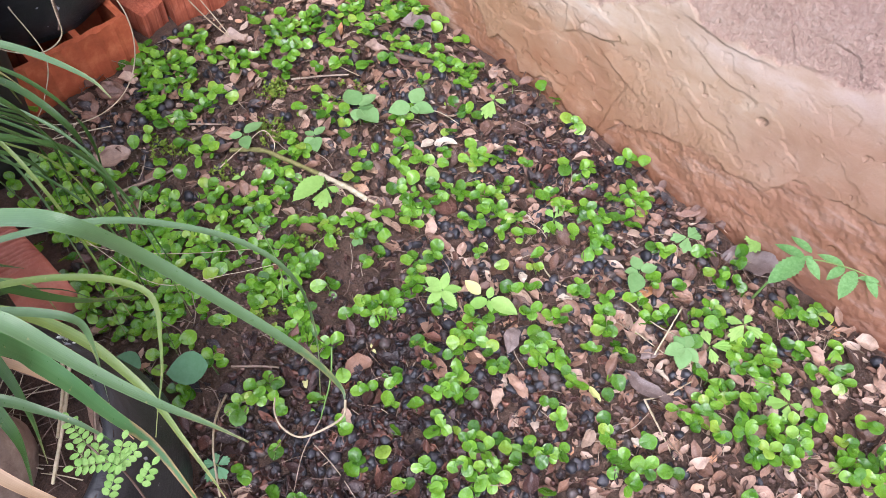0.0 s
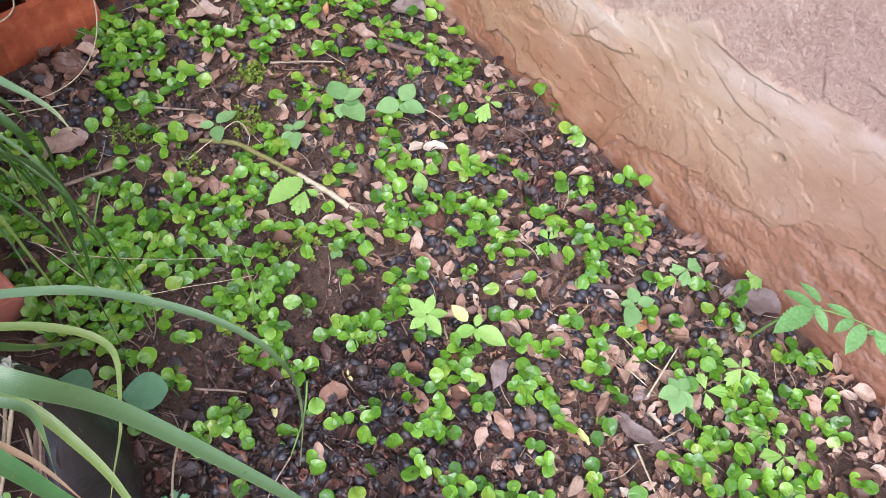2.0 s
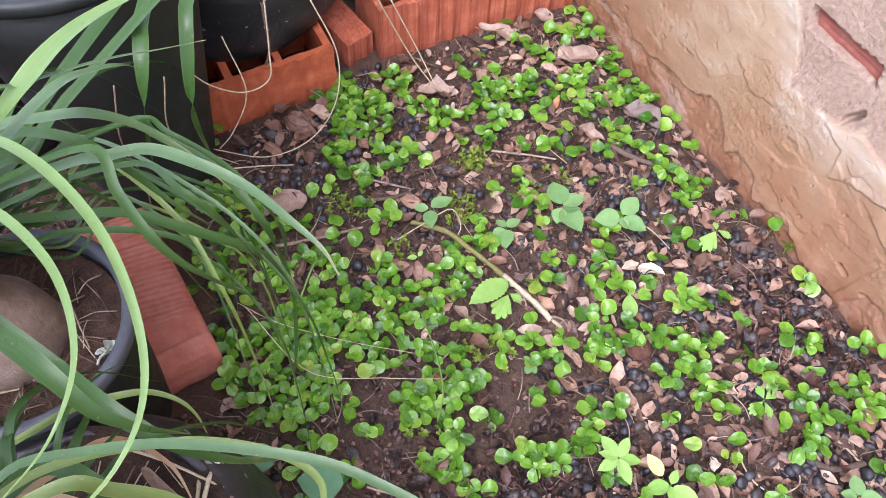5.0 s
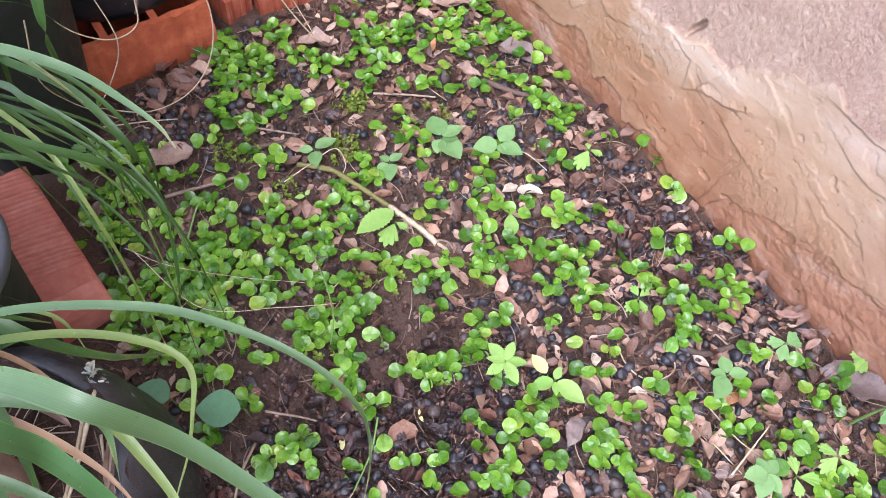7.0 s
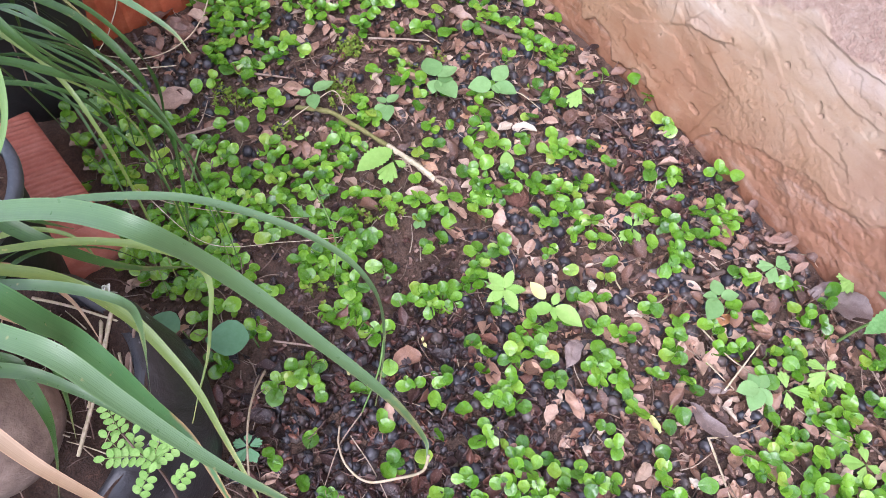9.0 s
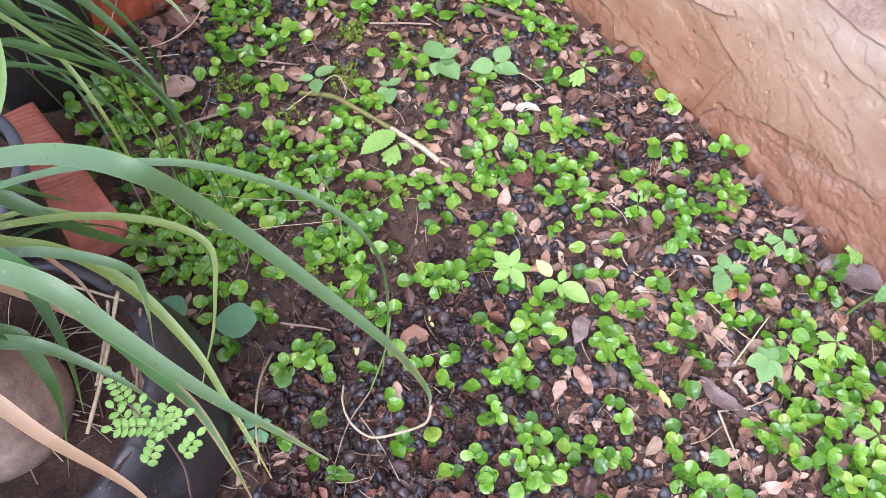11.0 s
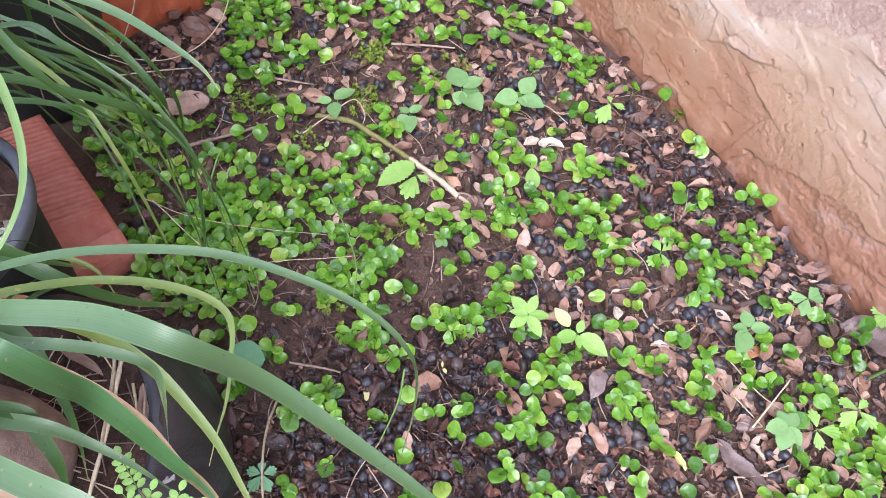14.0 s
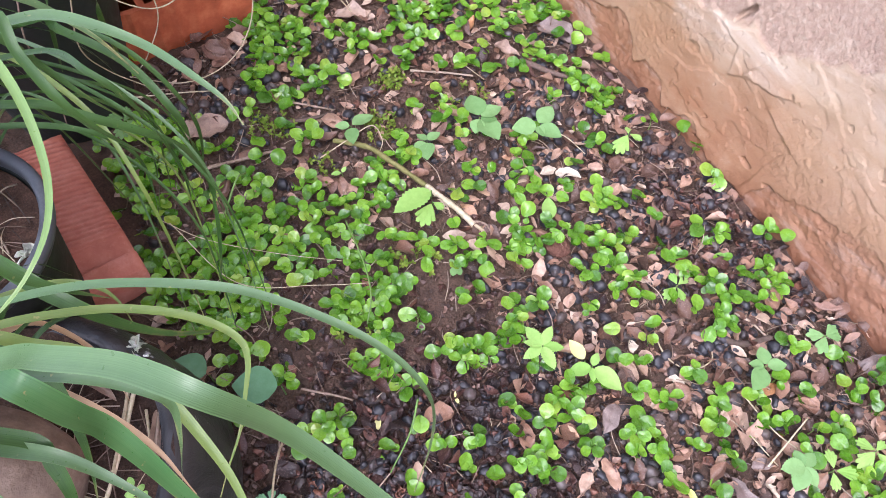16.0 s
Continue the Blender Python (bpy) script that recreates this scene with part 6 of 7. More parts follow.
    while len(husks) < 1500:
        x, y = rng.uniform(0.0, 0.6), rng.uniform(0.2, 1.0)
        if inside(x, y) and rng.random() < 0.06 + bump_sum(HUSKS, x, y):
            husks.append((rng.randrange(3), Matrix.Translation((x, y, ground_z(x, y) + rng.uniform(0.002, 0.006))) @ rot(rng.gauss(0, 0.9), rng.gauss(0, 0.9), rng.uniform(0, 6.28)) @ Matrix.Scale(rng.uniform(0.7, 1.25), 4)))
    strew("berry_husks", shells, husks, HUSK, "split red-brown husks of fallen berries", "berry husks")
    # litter again in the dark husk colour: the palms' shade painted into the leaves
    dark = []
    while len(dark) < 950:
        x, y = rng.uniform(0.0, 0.62), rng.uniform(0.2, 1.0)
        if inside(x, y) and rng.random() < 0.05 + bump_sum(HUSKS, x, y):
            dark.append((rng.randrange(14), Matrix.Translation((x, y, ground_z(x, y) + rng.uniform(0.003, 0.009))) @ rot(rng.gauss(0, 0.6), rng.gauss(0, 0.5), rng.uniform(0, 6.28)) @ Matrix.Scale(rng.uniform(0.4, 1.0), 4)))
    strew("rotting_leaves", LITTER, dark, HUSK, "curled dead leaves, coloured dark red-brown for the shade among the berries", "leaf litter")
    clods = []
    lump = bmesh.new()
    bmesh.ops.create_icosphere(lump, subdivisions=1, radius=0.003)
    for v in lump.verts:
        v.co += 0.0012 * noise.noise_vector(v.co * 400)
    lump = mesh_of(lump, "crumb", SOIL)
    for k in range(9500):
        x, y = rng.uniform(-0.2, 0.61), rng.uniform(-0.02, 1.04)
        if inside(x, y):
            clods.append((0, Matrix.Translation((x, y, ground_z(x, y) + 0.001)) @ rot(rng.uniform(0, 6), rng.uniform(0, 6), 0) @ Matrix.Scale(rng.uniform(0.22, 1.08) ** 1.6, 4)))
    strew("soil_crumbs", [lump], clods, SOIL, "loose crumbs of dark soil", "soil")


strew_litter()


# ---- seedlings, single leaves, twigs and other small things ----
SHAPES = {"ovate": dict(round_at=0.42, cup=0.10, curl=0.08, fold=0.14, blunt=0.8, n=8, m=2), "round": dict(round_at=0.52, cup=0.10, curl=0.05, fold=0.06, blunt=0.55, n=8, m=2),
          "serrate": dict(round_at=0.45, cup=0.06, curl=0.10, fold=0.16, blunt=0.75, n=20, m=2, teeth=1, tooth=0.15), "lobed": dict(round_at=0.58, cup=0.08, curl=0.08, fold=0.10, blunt=0.5, n=16, m=2, lobes=2.5)}


def seedling(label, category, x, y, h, material, shape, wide, leaves):
    """A seedling: its stalk, and a leaf for each (azimuth in degrees, length in millimetres)."""
    e = base("seedling" if category == "seedling" else "fresh_leaf", label, category, "seedlings" if category == "seedling" else "single leaves", Matrix.Translation((x, y, ground_z(x, y))))
    part("stalk", tube_bm([(0.002, 0.001, -0.004), (0.001, 0, h * 0.5), (0, 0, h)], 0.0010, 5, 5), STEM, e)
    rng = random.Random(round(x * 1000) + round(y * 1000) * 7)
    for k, (az_deg, mm) in enumerate(leaves):
        length = mm / 1000
        bm = palmate_bm(length * 0.95, wide, rng.choice((3, 5, 5))) if shape == "lobed" else leaf_bm(length * 0.92, length * wide * 0.92, **SHAPES[shape])
        ob = part("leaf", bm, material, e)
        ob.matrix_basis = Matrix.Translation((0, 0, h - 0.002 * (k > 1))) @ rot(0, 0, radians(az_deg)) @ rot(rng.gauss(0, 0.14), rng.uniform(-0.22, 0.04), 0) @ Matrix.Translation((length * 0.08, 0, 0))


def big_dead_leaf(label, x, y, az_deg, length, width, material, curl):
    bm = leaf_bm(length, width * 1.05, 0.5, curl * 1.6, curl, 0.22, n=16, m=4, blunt=0.62)
    o = Vector((x * 90, y * 90, 0))
    for v in bm.verts:
        v.co += min(0.009, 0.16 * length) * noise.noise_vector(v.co * 48 + o) + 0.0026 * noise.noise_vector(v.co * 120 + o) + 0.0011 * noise.noise_vector(v.co * 320 + o)
    stalk = tube_bm([(0.001, 0, 0.0005), (-length * 0.12, 0.001, 0.001), (-length * 0.28, -0.001, -0.001)], 0.0006, 5, 5)
    e = base("petal" if material is PETAL else "fallen_leaf", label, "petal" if material is PETAL else "dead leaf", "fallen petals" if material is PETAL else "large fallen leaves", Matrix.Translation((x, y, ground_z(x, y) + 0.010)) @ rot(0.06, -0.05, radians(az_deg)))
    part("blade", bm, material, e)
    if material is not PETAL:
        part("leaf_stalk", stalk, material, e)


def stick(label, category, cm, radius, material, taper):
    pts = [Vector(p) / 100 for p in cm]
    bm = tube_bm(pts, radius, 10 * len(pts), 7 if radius > 0.002 else 5, taper, 0.25 if radius > 0.0015 else 0.1)
    thing({"twig": "twig", "dry leaf tip": "dry_leaf_tip"}[category], bm, material, label, category, "twigs and stalks")


seedling("young plant with broad soft green leaves standing in the bed", "seedling", 0.389, 0.74, 0.035, DULL, "ovate", 0.85, [(78, 33.0), (3, 29.0), (-133, 22.0), (-85, 37.0), (-35, 20.0)])
seedling("young plant with broad soft green leaves on a trailing stalk", "seedling", 0.447, 0.707, 0.03, DULL, "ovate", 0.72, [(170, 32.0), (25, 32.0), (-62, 31.0), (-100, 17.0)])
seedling("small seedling with three pointed soft green leaves", "seedling", 0.26, 0.803, 0.02, DULL, "ovate", 0.68, [(8, 30.0), (151, 18.0), (-110, 27.0)])
seedling("small seedling with heart-shaped soft green leaves", "seedling", 0.327, 0.748, 0.018, DULL, "ovate", 0.8, [(110, 15.0), (12, 19.0), (-118, 27.0), (-167, 20.0)])
seedling("star-shaped lime green seedling with toothed leaves", "seedling", 0.308, 0.479, 0.02, LIME, "serrate", 0.56, [(98, 27.0), (35, 23.0), (-30, 23.0), (-95, 27.0), (-175, 24.0), (140, 20.0)])
seedling("lime green seedling with two broad leaves", "seedling", 0.338, 0.438, 0.022, LIME, "ovate", 0.62, [(169, 26.0), (-70, 35.0), (35, 16.0), (-118, 15.0)])
seedling("single yellowed oval leaf among lime seedlings", "leaf", 0.335, 0.446, 0.022, YELLOW, "ovate", 0.6, [(95, 25.0)])
seedling("lime green leaf drooping from a dead stem", "leaf", 0.299, 0.687, 0.02, LIME, "serrate", 0.55, [(-170, 53.0)])
seedling("lobed pale green leaf beside a dead stem", "leaf", 0.295, 0.677, 0.014, LIME, "lobed", 0.8, [(-139, 33.0), (-62, 15.0)])
seedling("upright pale lime green leaf", "leaf", 0.395, 0.598, 0.01, LIME, "ovate", 0.55, [(59, 33.0)])
seedling("small seedling with lobed lime green leaves", "seedling", 0.537, 0.652, 0.02, LIME, "lobed", 0.75, [(-151, 31.0), (-65, 17.0), (59, 12.0)])
seedling("small seedling with lobed lime green leaves", "seedling", 0.396, 0.58, 0.02, LIME, "lobed", 0.75, [(12, 14.0), (-124, 14.0), (145, 12.0)])
seedling("small seedling with lobed lime green leaves", "seedling", 0.467, 0.47, 0.02, LIME, "lobed", 0.75, [(82, 15.0), (8, 15.0), (-165, 20.0), (-97, 17.0)])
seedling("small seedling with lobed lime green leaves", "seedling", 0.63, 0.301, 0.02, LIME, "lobed", 0.75, [(137, 18.0), (-173, 25.0), (-83, 17.0), (15, 11.0)])
seedling("small seedling with lobed lime green leaves", "seedling", 0.528, 0.244, 0.02, LIME, "lobed", 0.75, [(120, 20.0), (-173, 26.0), (12, 14.0), (-85, 22.0)])
seedling("small seedling with lobed lime green leaves", "seedling", 0.492, 0.159, 0.02, LIME, "lobed", 0.75, [(143, 25.0), (59, 17.0), (-60, 14.0), (-153, 18.0)])
seedling("seedling with deeply lobed blue-green leaves", "seedling", 0.563, 0.354, 0.024, DULL, "lobed", 0.8, [(150, 20.0), (-150, 22.0), (13, 17.0), (-28, 17.0)])
seedling("seedling with broad toothed pale green leaves", "seedling", 0.457, 0.266, 0.024, DULL, "serrate", 0.80, [(159, 25.0), (-150, 27.0), (-95, 21.0), (15, 19.0), (85, 17.0)])
seedling("small seedling with lobed lime green leaves", "seedling", 0.478, 0.250, 0.022, LIME, "lobed", 0.72, [(-40, 22.0), (60, 20.0), (-120, 18.0)])
seedling("seedling with deeply lobed blue-green leaves", "seedling", 0.021, 0.465, 0.024, BLUE, "lobed", 0.8, [(135, 14.0), (63, 11.0), (-9, 13.0), (-90, 16.0), (-155, 17.0)])
seedling("seedling with deeply lobed blue-green leaves", "seedling", 0.043, 0.915, 0.024, DULL, "lobed", 0.8, [(152, 19.0), (65, 17.0), (-60, 24.0), (-117, 27.0)])
seedling("seedling with deeply lobed blue-green leaves", "seedling", 0.04, 0.912, 0.024, DULL, "lobed", 0.8, [(135, 11.0), (39, 13.0), (-62, 21.0)])
seedling("small seedling with rounded dull green leaves", "seedling", 0.488, 0.358, 0.022, DULL, "ovate", 0.75, [(62, 21.0), (-27, 20.0), (-154, 30.0), (144, 17.0)])
seedling("four-leaved pale seedling on bare soil", "seedling", 0.281, 0.6, 0.012, DULL, "round", 0.7, [(117, 9.0), (13, 9.0), (-138, 13.0), (-95, 12.0)])
seedling("small pale seedling with pointed leaves", "seedling", 0.174, 0.668, 0.016, DULL, "ovate", 0.6, [(142, 11.0), (45, 8.0), (-54, 14.0), (-141, 13.0)])
seedling("small yellow-green seedling on bare soil", "seedling", 0.226, 0.757, 0.012, LIME, "ovate", 0.6, [(166, 12.0), (32, 9.0)])
seedling("tiny two-leaved lime seedling in the litter", "seedling", 0.129, 0.465, 0.012, LIME, "ovate", 0.5, [(171, 6.0), (-40, 8.0)])
seedling("yellow oval leaf standing on the litter", "leaf", 0.131, 0.482, 0.006, YELLOW, "ovate", 0.45, [(63, 16.0)])
seedling("tiny two-leaved lime seedling in the litter", "seedling", 0.21, 0.477, 0.008, YELLOW, "ovate", 0.5, [(59, 6.0), (-90, 8.0)])
seedling("plant with broad blue-green leaves beside a pot", "seedling", 0.070, 0.557, 0.026, BLUE, "ovate", 0.86, [(150, 46.0)])
seedling("plant with broad blue-green leaves beside a pot", "seedling", 0.016, 0.598, 0.024, BLUE, "ovate", 0.86, [(130, 36.0)])
big_dead_leaf("pale tan curled dead leaf lying on the soil", 0.084, 0.876, -3, 0.0611, 0.0336, TAN, 0.12)
big_dead_leaf("pale tan curled dead leaf lying on the soil", 0.314, 0.974, -18, 0.0557, 0.0223, TAN, 0.18)
big_dead_leaf("crumpled dark brown dead leaf by the bricks", 0.156, 0.989, -51, 0.0405, 0.0202, DARKLEAF, 0.2)
big_dead_leaf("crumpled brown dead leaf heaped before the bricks", 0.148, 1.013, 20, 0.0324, 0.0158, DARKLEAF, 0.2)
big_dead_leaf("crumpled brown dead leaf heaped before the bricks", 0.162, 0.994, -40, 0.0360, 0.0180, DARKLEAF, 0.2)
big_dead_leaf("crumpled brown dead leaf heaped before the bricks", 0.180, 0.977, 70, 0.0288, 0.0144, DARKLEAF, 0.2)
big_dead_leaf("crumpled brown dead leaf heaped before the bricks", 0.145, 0.974, 110, 0.0302, 0.0151, DARKLEAF, 0.2)
big_dead_leaf("crumpled brown dead leaf heaped before the bricks", 0.198, 0.997, -10, 0.0360, 0.0180, DARKLEAF, 0.2)
big_dead_leaf("crumpled brown dead leaf heaped before the bricks", 0.125, 0.965, -70, 0.0274, 0.0137, DARKLEAF, 0.2)
big_dead_leaf("crumpled brown dead leaf heaped before the bricks", 0.158, 0.955, 35, 0.0259, 0.0130, DARKLEAF, 0.2)
big_dead_leaf("pale tan curled dead leaf lying on the soil", 0.471, 0.848, -55, 0.0402, 0.0181, TAN, 0.15)
big_dead_leaf("broad grey-brown dead leaf near the wall", 0.539, 0.855, -54, 0.0544, 0.0337, GREYLEAF, 0.06)
big_dead_leaf("pale tan curled dead leaf lying on the soil", 0.509, 0.954, -13, 0.0524, 0.0262, TAN, 0.15)
big_dead_leaf("broad grey-brown dead leaf at the foot of the wall", 0.586, 0.318, -57, 0.068, 0.034, GREYLEAF, 0.05)
big_dead_leaf("long narrow grey dead leaf", 0.392, 0.294, -77, 0.0616, 0.0136, GREYLEAF, 0.04)
big_dead_leaf("narrow grey dead leaf among seedlings", 0.311, 0.378, 35, 0.0366, 0.0165, GREYLEAF, 0.05)
big_dead_leaf("small grey dead leaf on soil", 0.419, 0.292, -29, 0.0206, 0.0103, GREYLEAF, 0.05)
big_dead_leaf("pale tan curled dead leaf lying on the soil", 0.518, 1.044, -42, 0.0311, 0.0218, TAN, 0.2)
big_dead_leaf("pale tan curled dead leaf lying on the soil", 0.437, 1.044, -40, 0.0689, 0.0207, TAN, 0.1)
big_dead_leaf("pale tan curled dead leaf lying on the soil", 0.505, 0.952, -12, 0.0573, 0.0286, TAN, 0.15)
big_dead_leaf("crumpled pinkish dead leaf by a stem", 0.318, 0.631, -49, 0.0319, 0.0191, DRY, 0.2)
big_dead_leaf("folded orange-brown dead leaf", 0.168, 0.469, -2, 0.035, 0.0175, DRY, 0.2)
big_dead_leaf("reddish-brown dead leaf on the berries", 0.131, 0.416, 49, 0.0277, 0.0124, DRY, 0.1)
big_dead_leaf("pinkish-brown oval dead leaf", 0.263, 0.339, 49, 0.0277, 0.0138, DRY, 0.1)
big_dead_leaf("pinkish-brown oval dead leaf", 0.304, 0.359, -113, 0.0282, 0.0127, DRY, 0.1)
big_dead_leaf("pinkish-brown oval dead leaf", 0.325, 0.346, -100, 0.0173, 0.0104, DRY, 0.1)
big_dead_leaf("oval brown dead leaf on edge", 0.504, 0.317, -43, 0.0219, 0.011, DRY, 0.15)
big_dead_leaf("small orange-brown dead leaf", 0.562, 0.407, -93, 0.018, 0.0108, DRY, 0.15)
big_dead_leaf("pinkish-brown oval dead leaf", 0.252, 0.428, -103, 0.0308, 0.0154, DRY, 0.1)
big_dead_leaf("pinkish-brown dead leaf on the berries", 0.492, 0.621, 27, 0.0282, 0.0169, DRY, 0.1)
big_dead_leaf("pinkish-brown dead leaf on the berries", 0.551, 0.57, 12, 0.0245, 0.011, DRY, 0.1)
big_dead_leaf("pinkish-brown dead leaf on the berries", 0.518, 0.602, -9, 0.0334, 0.0167, DRY, 0.15)
big_dead_leaf("pinkish dead leaf by the wall", 0.614, 0.337, 82, 0.0151, 0.0106, DRY, 0.1)
big_dead_leaf("dry brown dead leaf at the wall", 0.606, 0.368, 131, 0.0291, 0.0102, DARKLEAF, 0.1)
big_dead_leaf("dry brown dead leaf at the wall", 0.594, 0.359, -59, 0.0211, 0.0127, DARKLEAF, 0.2)
big_dead_leaf("withered cream petal on the litter", 0.42, 0.655, -3, 0.02, 0.012, PETAL, 0.15)
big_dead_leaf("withered cream petal on the litter", 0.435, 0.65, -33, 0.0275, 0.0124, PETAL, 0.15)
big_dead_leaf("withered cream petal on the litter", 0.395, 0.445, -122, 0.0153, 0.0084, PETAL, 0.15)
big_dead_leaf("withered cream petal on the litter", 0.401, 0.398, -58, 0.0225, 0.0112, PETAL, 0.15)
big_dead_leaf("withered cream petal on the litter", 0.422, 0.271, -87, 0.019, 0.0076, PETAL, 0.15)
big_dead_leaf("withered cream petal on the litter", 0.346, 0.237, -74, 0.0146, 0.0087, PETAL, 0.15)
big_dead_leaf("pale tan curled dead leaf lying on the soil", 0.590, 0.702, -150, 0.026, 0.0115, TAN, 0.15)
big_dead_leaf("withered cream petal on the litter", 0.502, 0.68, 97, 0.0262, 0.0131, PETAL, 0.15)
big_dead_leaf("small yellow fallen leaf", 0.354, 0.299, -97, 0.0161, 0.0064, YELLOW, 0.1)
dead_stem = base("dry_plant", "olive-brown dead plant stem with a dry splintered end", "dead plant", "", pose(0.237, 0.801, 0.010))
for name, cm, radius, mat, taper in (("stem", ((0, 0, 0), (2.8, -2.7, 0.4), (4.5, -6.4, 0.5), (6.4, -10.8, 0.4)), 0.0030, STALK, 0.95), ("dry_end", ((6.2, -10.3, 0.4), (7.6, -14.1, 0.4), (8.4, -16.9, 0.2)), 0.0031, STRAW, 1.1),
                                     ("splinter", ((8.3, -16.5, 0.2), (8.9, -18.0, 0.1), (8.8, -19.9, -0.3)), 0.0024, STRAW, 0.5), ("splinter", ((8.2, -16.3, 0.3), (9.4, -17.3, 0.3), (9.7, -18.3, 0.0)), 0.0016, TWIG, 0.4)):
    stem_bm = tube_bm([Vector(p) / 100 for p in cm], radius, 28, 8, taper, 0.35)
    for v in stem_bm.verts:
        v.co += 0.0009 * noise.noise_vector(v.co * 160)
    part(name, stem_bm, mat, dead_stem)
stick("straight tan dry stick", "twig", [(9.2, 83.1, 0.8), (13.4, 82.4, 0.8), (18.6, 81.7, 0.8)], 0.0024, TWIG, 0.7)
stick("thin pale bent stalk leaning on dead stem", "twig", [(21.4, 78.7, 0.8), (24.9, 79.1, 1.5), (28.0, 79.1, 2.4), (28.4, 77.3, 1.6), (27.4, 76.2, 1.0)], 0.0008, STRAW, 0.7)
stick("thick dark weathered twig", "twig", [(49.5, 81.2, 0.8), (51.3, 78.3, 0.8), (53.1, 76.3, 0.8)], 0.004, DARKTWIG, 0.7)
stick("brown twig half buried in litter", "twig", [(19.0, 85.4, 0.8), (22.4, 84.3, 0.8), (25.5, 83.9, 0.8)], 0.003, DARKTWIG, 0.7)
stick("short thin brown twig in litter", "twig", [(21.7, 87.5, 0.8), (25.6, 84.3, 0.8)], 0.0016, TWIG, 0.7)
stick("thin pinkish-brown twig on the litter", "twig", [(36.4, 85.7, 0.8), (39.9, 83.6, 0.8), (42.8, 81.6, 0.8)], 0.0018, TWIG, 0.7)
stick("thick brown twig near the wall", "twig", [(47.3, 41.6, 0.8), (48.9, 39.1, 0.8), (52.4, 38.1, 0.8)], 0.0042, DARKTWIG, 0.7)
stick("thin tan twig near the wall", "twig", [(50.7, 42.0, 0.8), (51.6, 40.4, 0.8), (52.0, 38.2, 0.8)], 0.0016, TWIG, 0.7)
stick("thin pale curled stalk on the litter", "twig", [(42.5, 45.1, 0.8), (41.6, 42.6, 0.8), (41.8, 40.5, 0.8), (43.2, 39.1, 0.8), (45.4, 39.1, 0.8), (46.4, 40.8, 0.8)], 0.001, STRAW, 0.7)
stick("thin brown twig on the soil", "twig", [(8.6, 55.2, 0.8), (12.1, 52.2, 0.8), (13.5, 49.9, 0.8)], 0.0014, TWIG, 0.7)
stick("pinkish-brown twig among dead leaves", "twig", [(24.9, 39.0, 0.8), (28.8, 38.3, 0.8), (31.4, 37.9, 0.8)], 0.0018, TWIG, 0.7)
stick("straight pale straw on the litter", "twig", [(38.8, 25.6, 0.8), (37.7, 22.7, 0.8), (36.4, 19.5, 0.8)], 0.0013, STRAW, 0.7)
stick("thin pale straw on the litter", "twig", [(38.8, 25.5, 0.8), (41.1, 24.4, 0.8), (44.0, 23.8, 0.8)], 0.001, STRAW, 0.7)
stick("straight pale straw on the litter", "twig", [(43.1, 28.2, 1.2), (49.1, 29.9, 2.0)], 0.0011, STRAW, 0.7)
stick("thin pale straw on the litter", "twig", [(45.8, 34.9, 0.8), (46.1, 30.6, 0.8), (46.9, 28.2, 0.8)], 0.0009, STRAW, 0.7)
stick("thin pale straw on the litter", "twig", [(43.8, 31.4, 0.8), (44.2, 27.8, 0.8)], 0.0008, STRAW, 0.7)
stick("thin pale dry plant stalk", "twig", [(46.6, 70.5, 0.8), (47.8, 68.7, 0.8), (48.4, 65.8, 0.8)], 0.0008, STRAW, 0.7)
stick("thin bent brown stalk on litter", "twig", [(44.1, 57.7, 0.8), (45.9, 57.6, 0.8), (46.2, 54.9, 0.8)], 0.001, TWIG, 0.7)
stick("thin pale dry plant stalk", "twig", [(42.3, 84.9, 0.8), (43.7, 80.5, 0.8)], 0.0008, STRAW, 0.7)
stick("dark curved twig on the soil", "twig", [(33.2, 53.9, 0.8), (34.4, 52.1, 0.8), (34.3, 50.3, 0.8)], 0.0012, TWIG, 0.7)
stick("dry upright grass stalk beside a pot", "twig", [(6.6, 52.8, 1.0), (4.3, 49.3, 5.0), (2.5, 45.8, 7.0), (0.9, 41.6, 8.0)], 0.0013, STRAW, 0.7)
stick("thin reddish stalk over fallen berries", "twig", [(12.1, 43.8, 3.0), (9.0, 42.5, 2.0), (6.3, 40.3, 1.0)], 0.0008, TWIG, 0.7)
stick("thin reddish stalk over fallen berries", "twig", [(10.4, 43.1, 1.0), (10.6, 39.3, 1.2), (10.4, 36.0, 1.0)], 0.0007, TWIG, 0.7)
stick("thin green stalk beside fallen berries", "twig", [(16.4, 47.1, 8.0), (14.7, 45.3, 6.0), (12.1, 43.8, 3.0)], 0.0011, STEMMAT, 0.7)
stick("straight pale straw leaning over the bricks", "twig", [(28.6, 102.5, 14.0), (32.1, 99.7, 5.0), (34.5, 96.1, 0.8)], 0.0011, STRAW, 0.7)
stick("straight pale straw leaning over the bricks", "twig", [(30.3, 101.1, 13.0), (33.2, 99.7, 5.0), (34.3, 96.8, 1.2)], 0.0008, STRAW, 0.7)
stick("long curled dry grass thread", "twig", [(20.1, 97.7, 20.0), (21.6, 94.6, 14.0), (20.2, 92.6, 9.0), (16.7, 92.2, 5.0), (11.7, 93.0, 3.5), (6.5, 96.0, 4.0)], 0.0009, STRAW, 0.7)
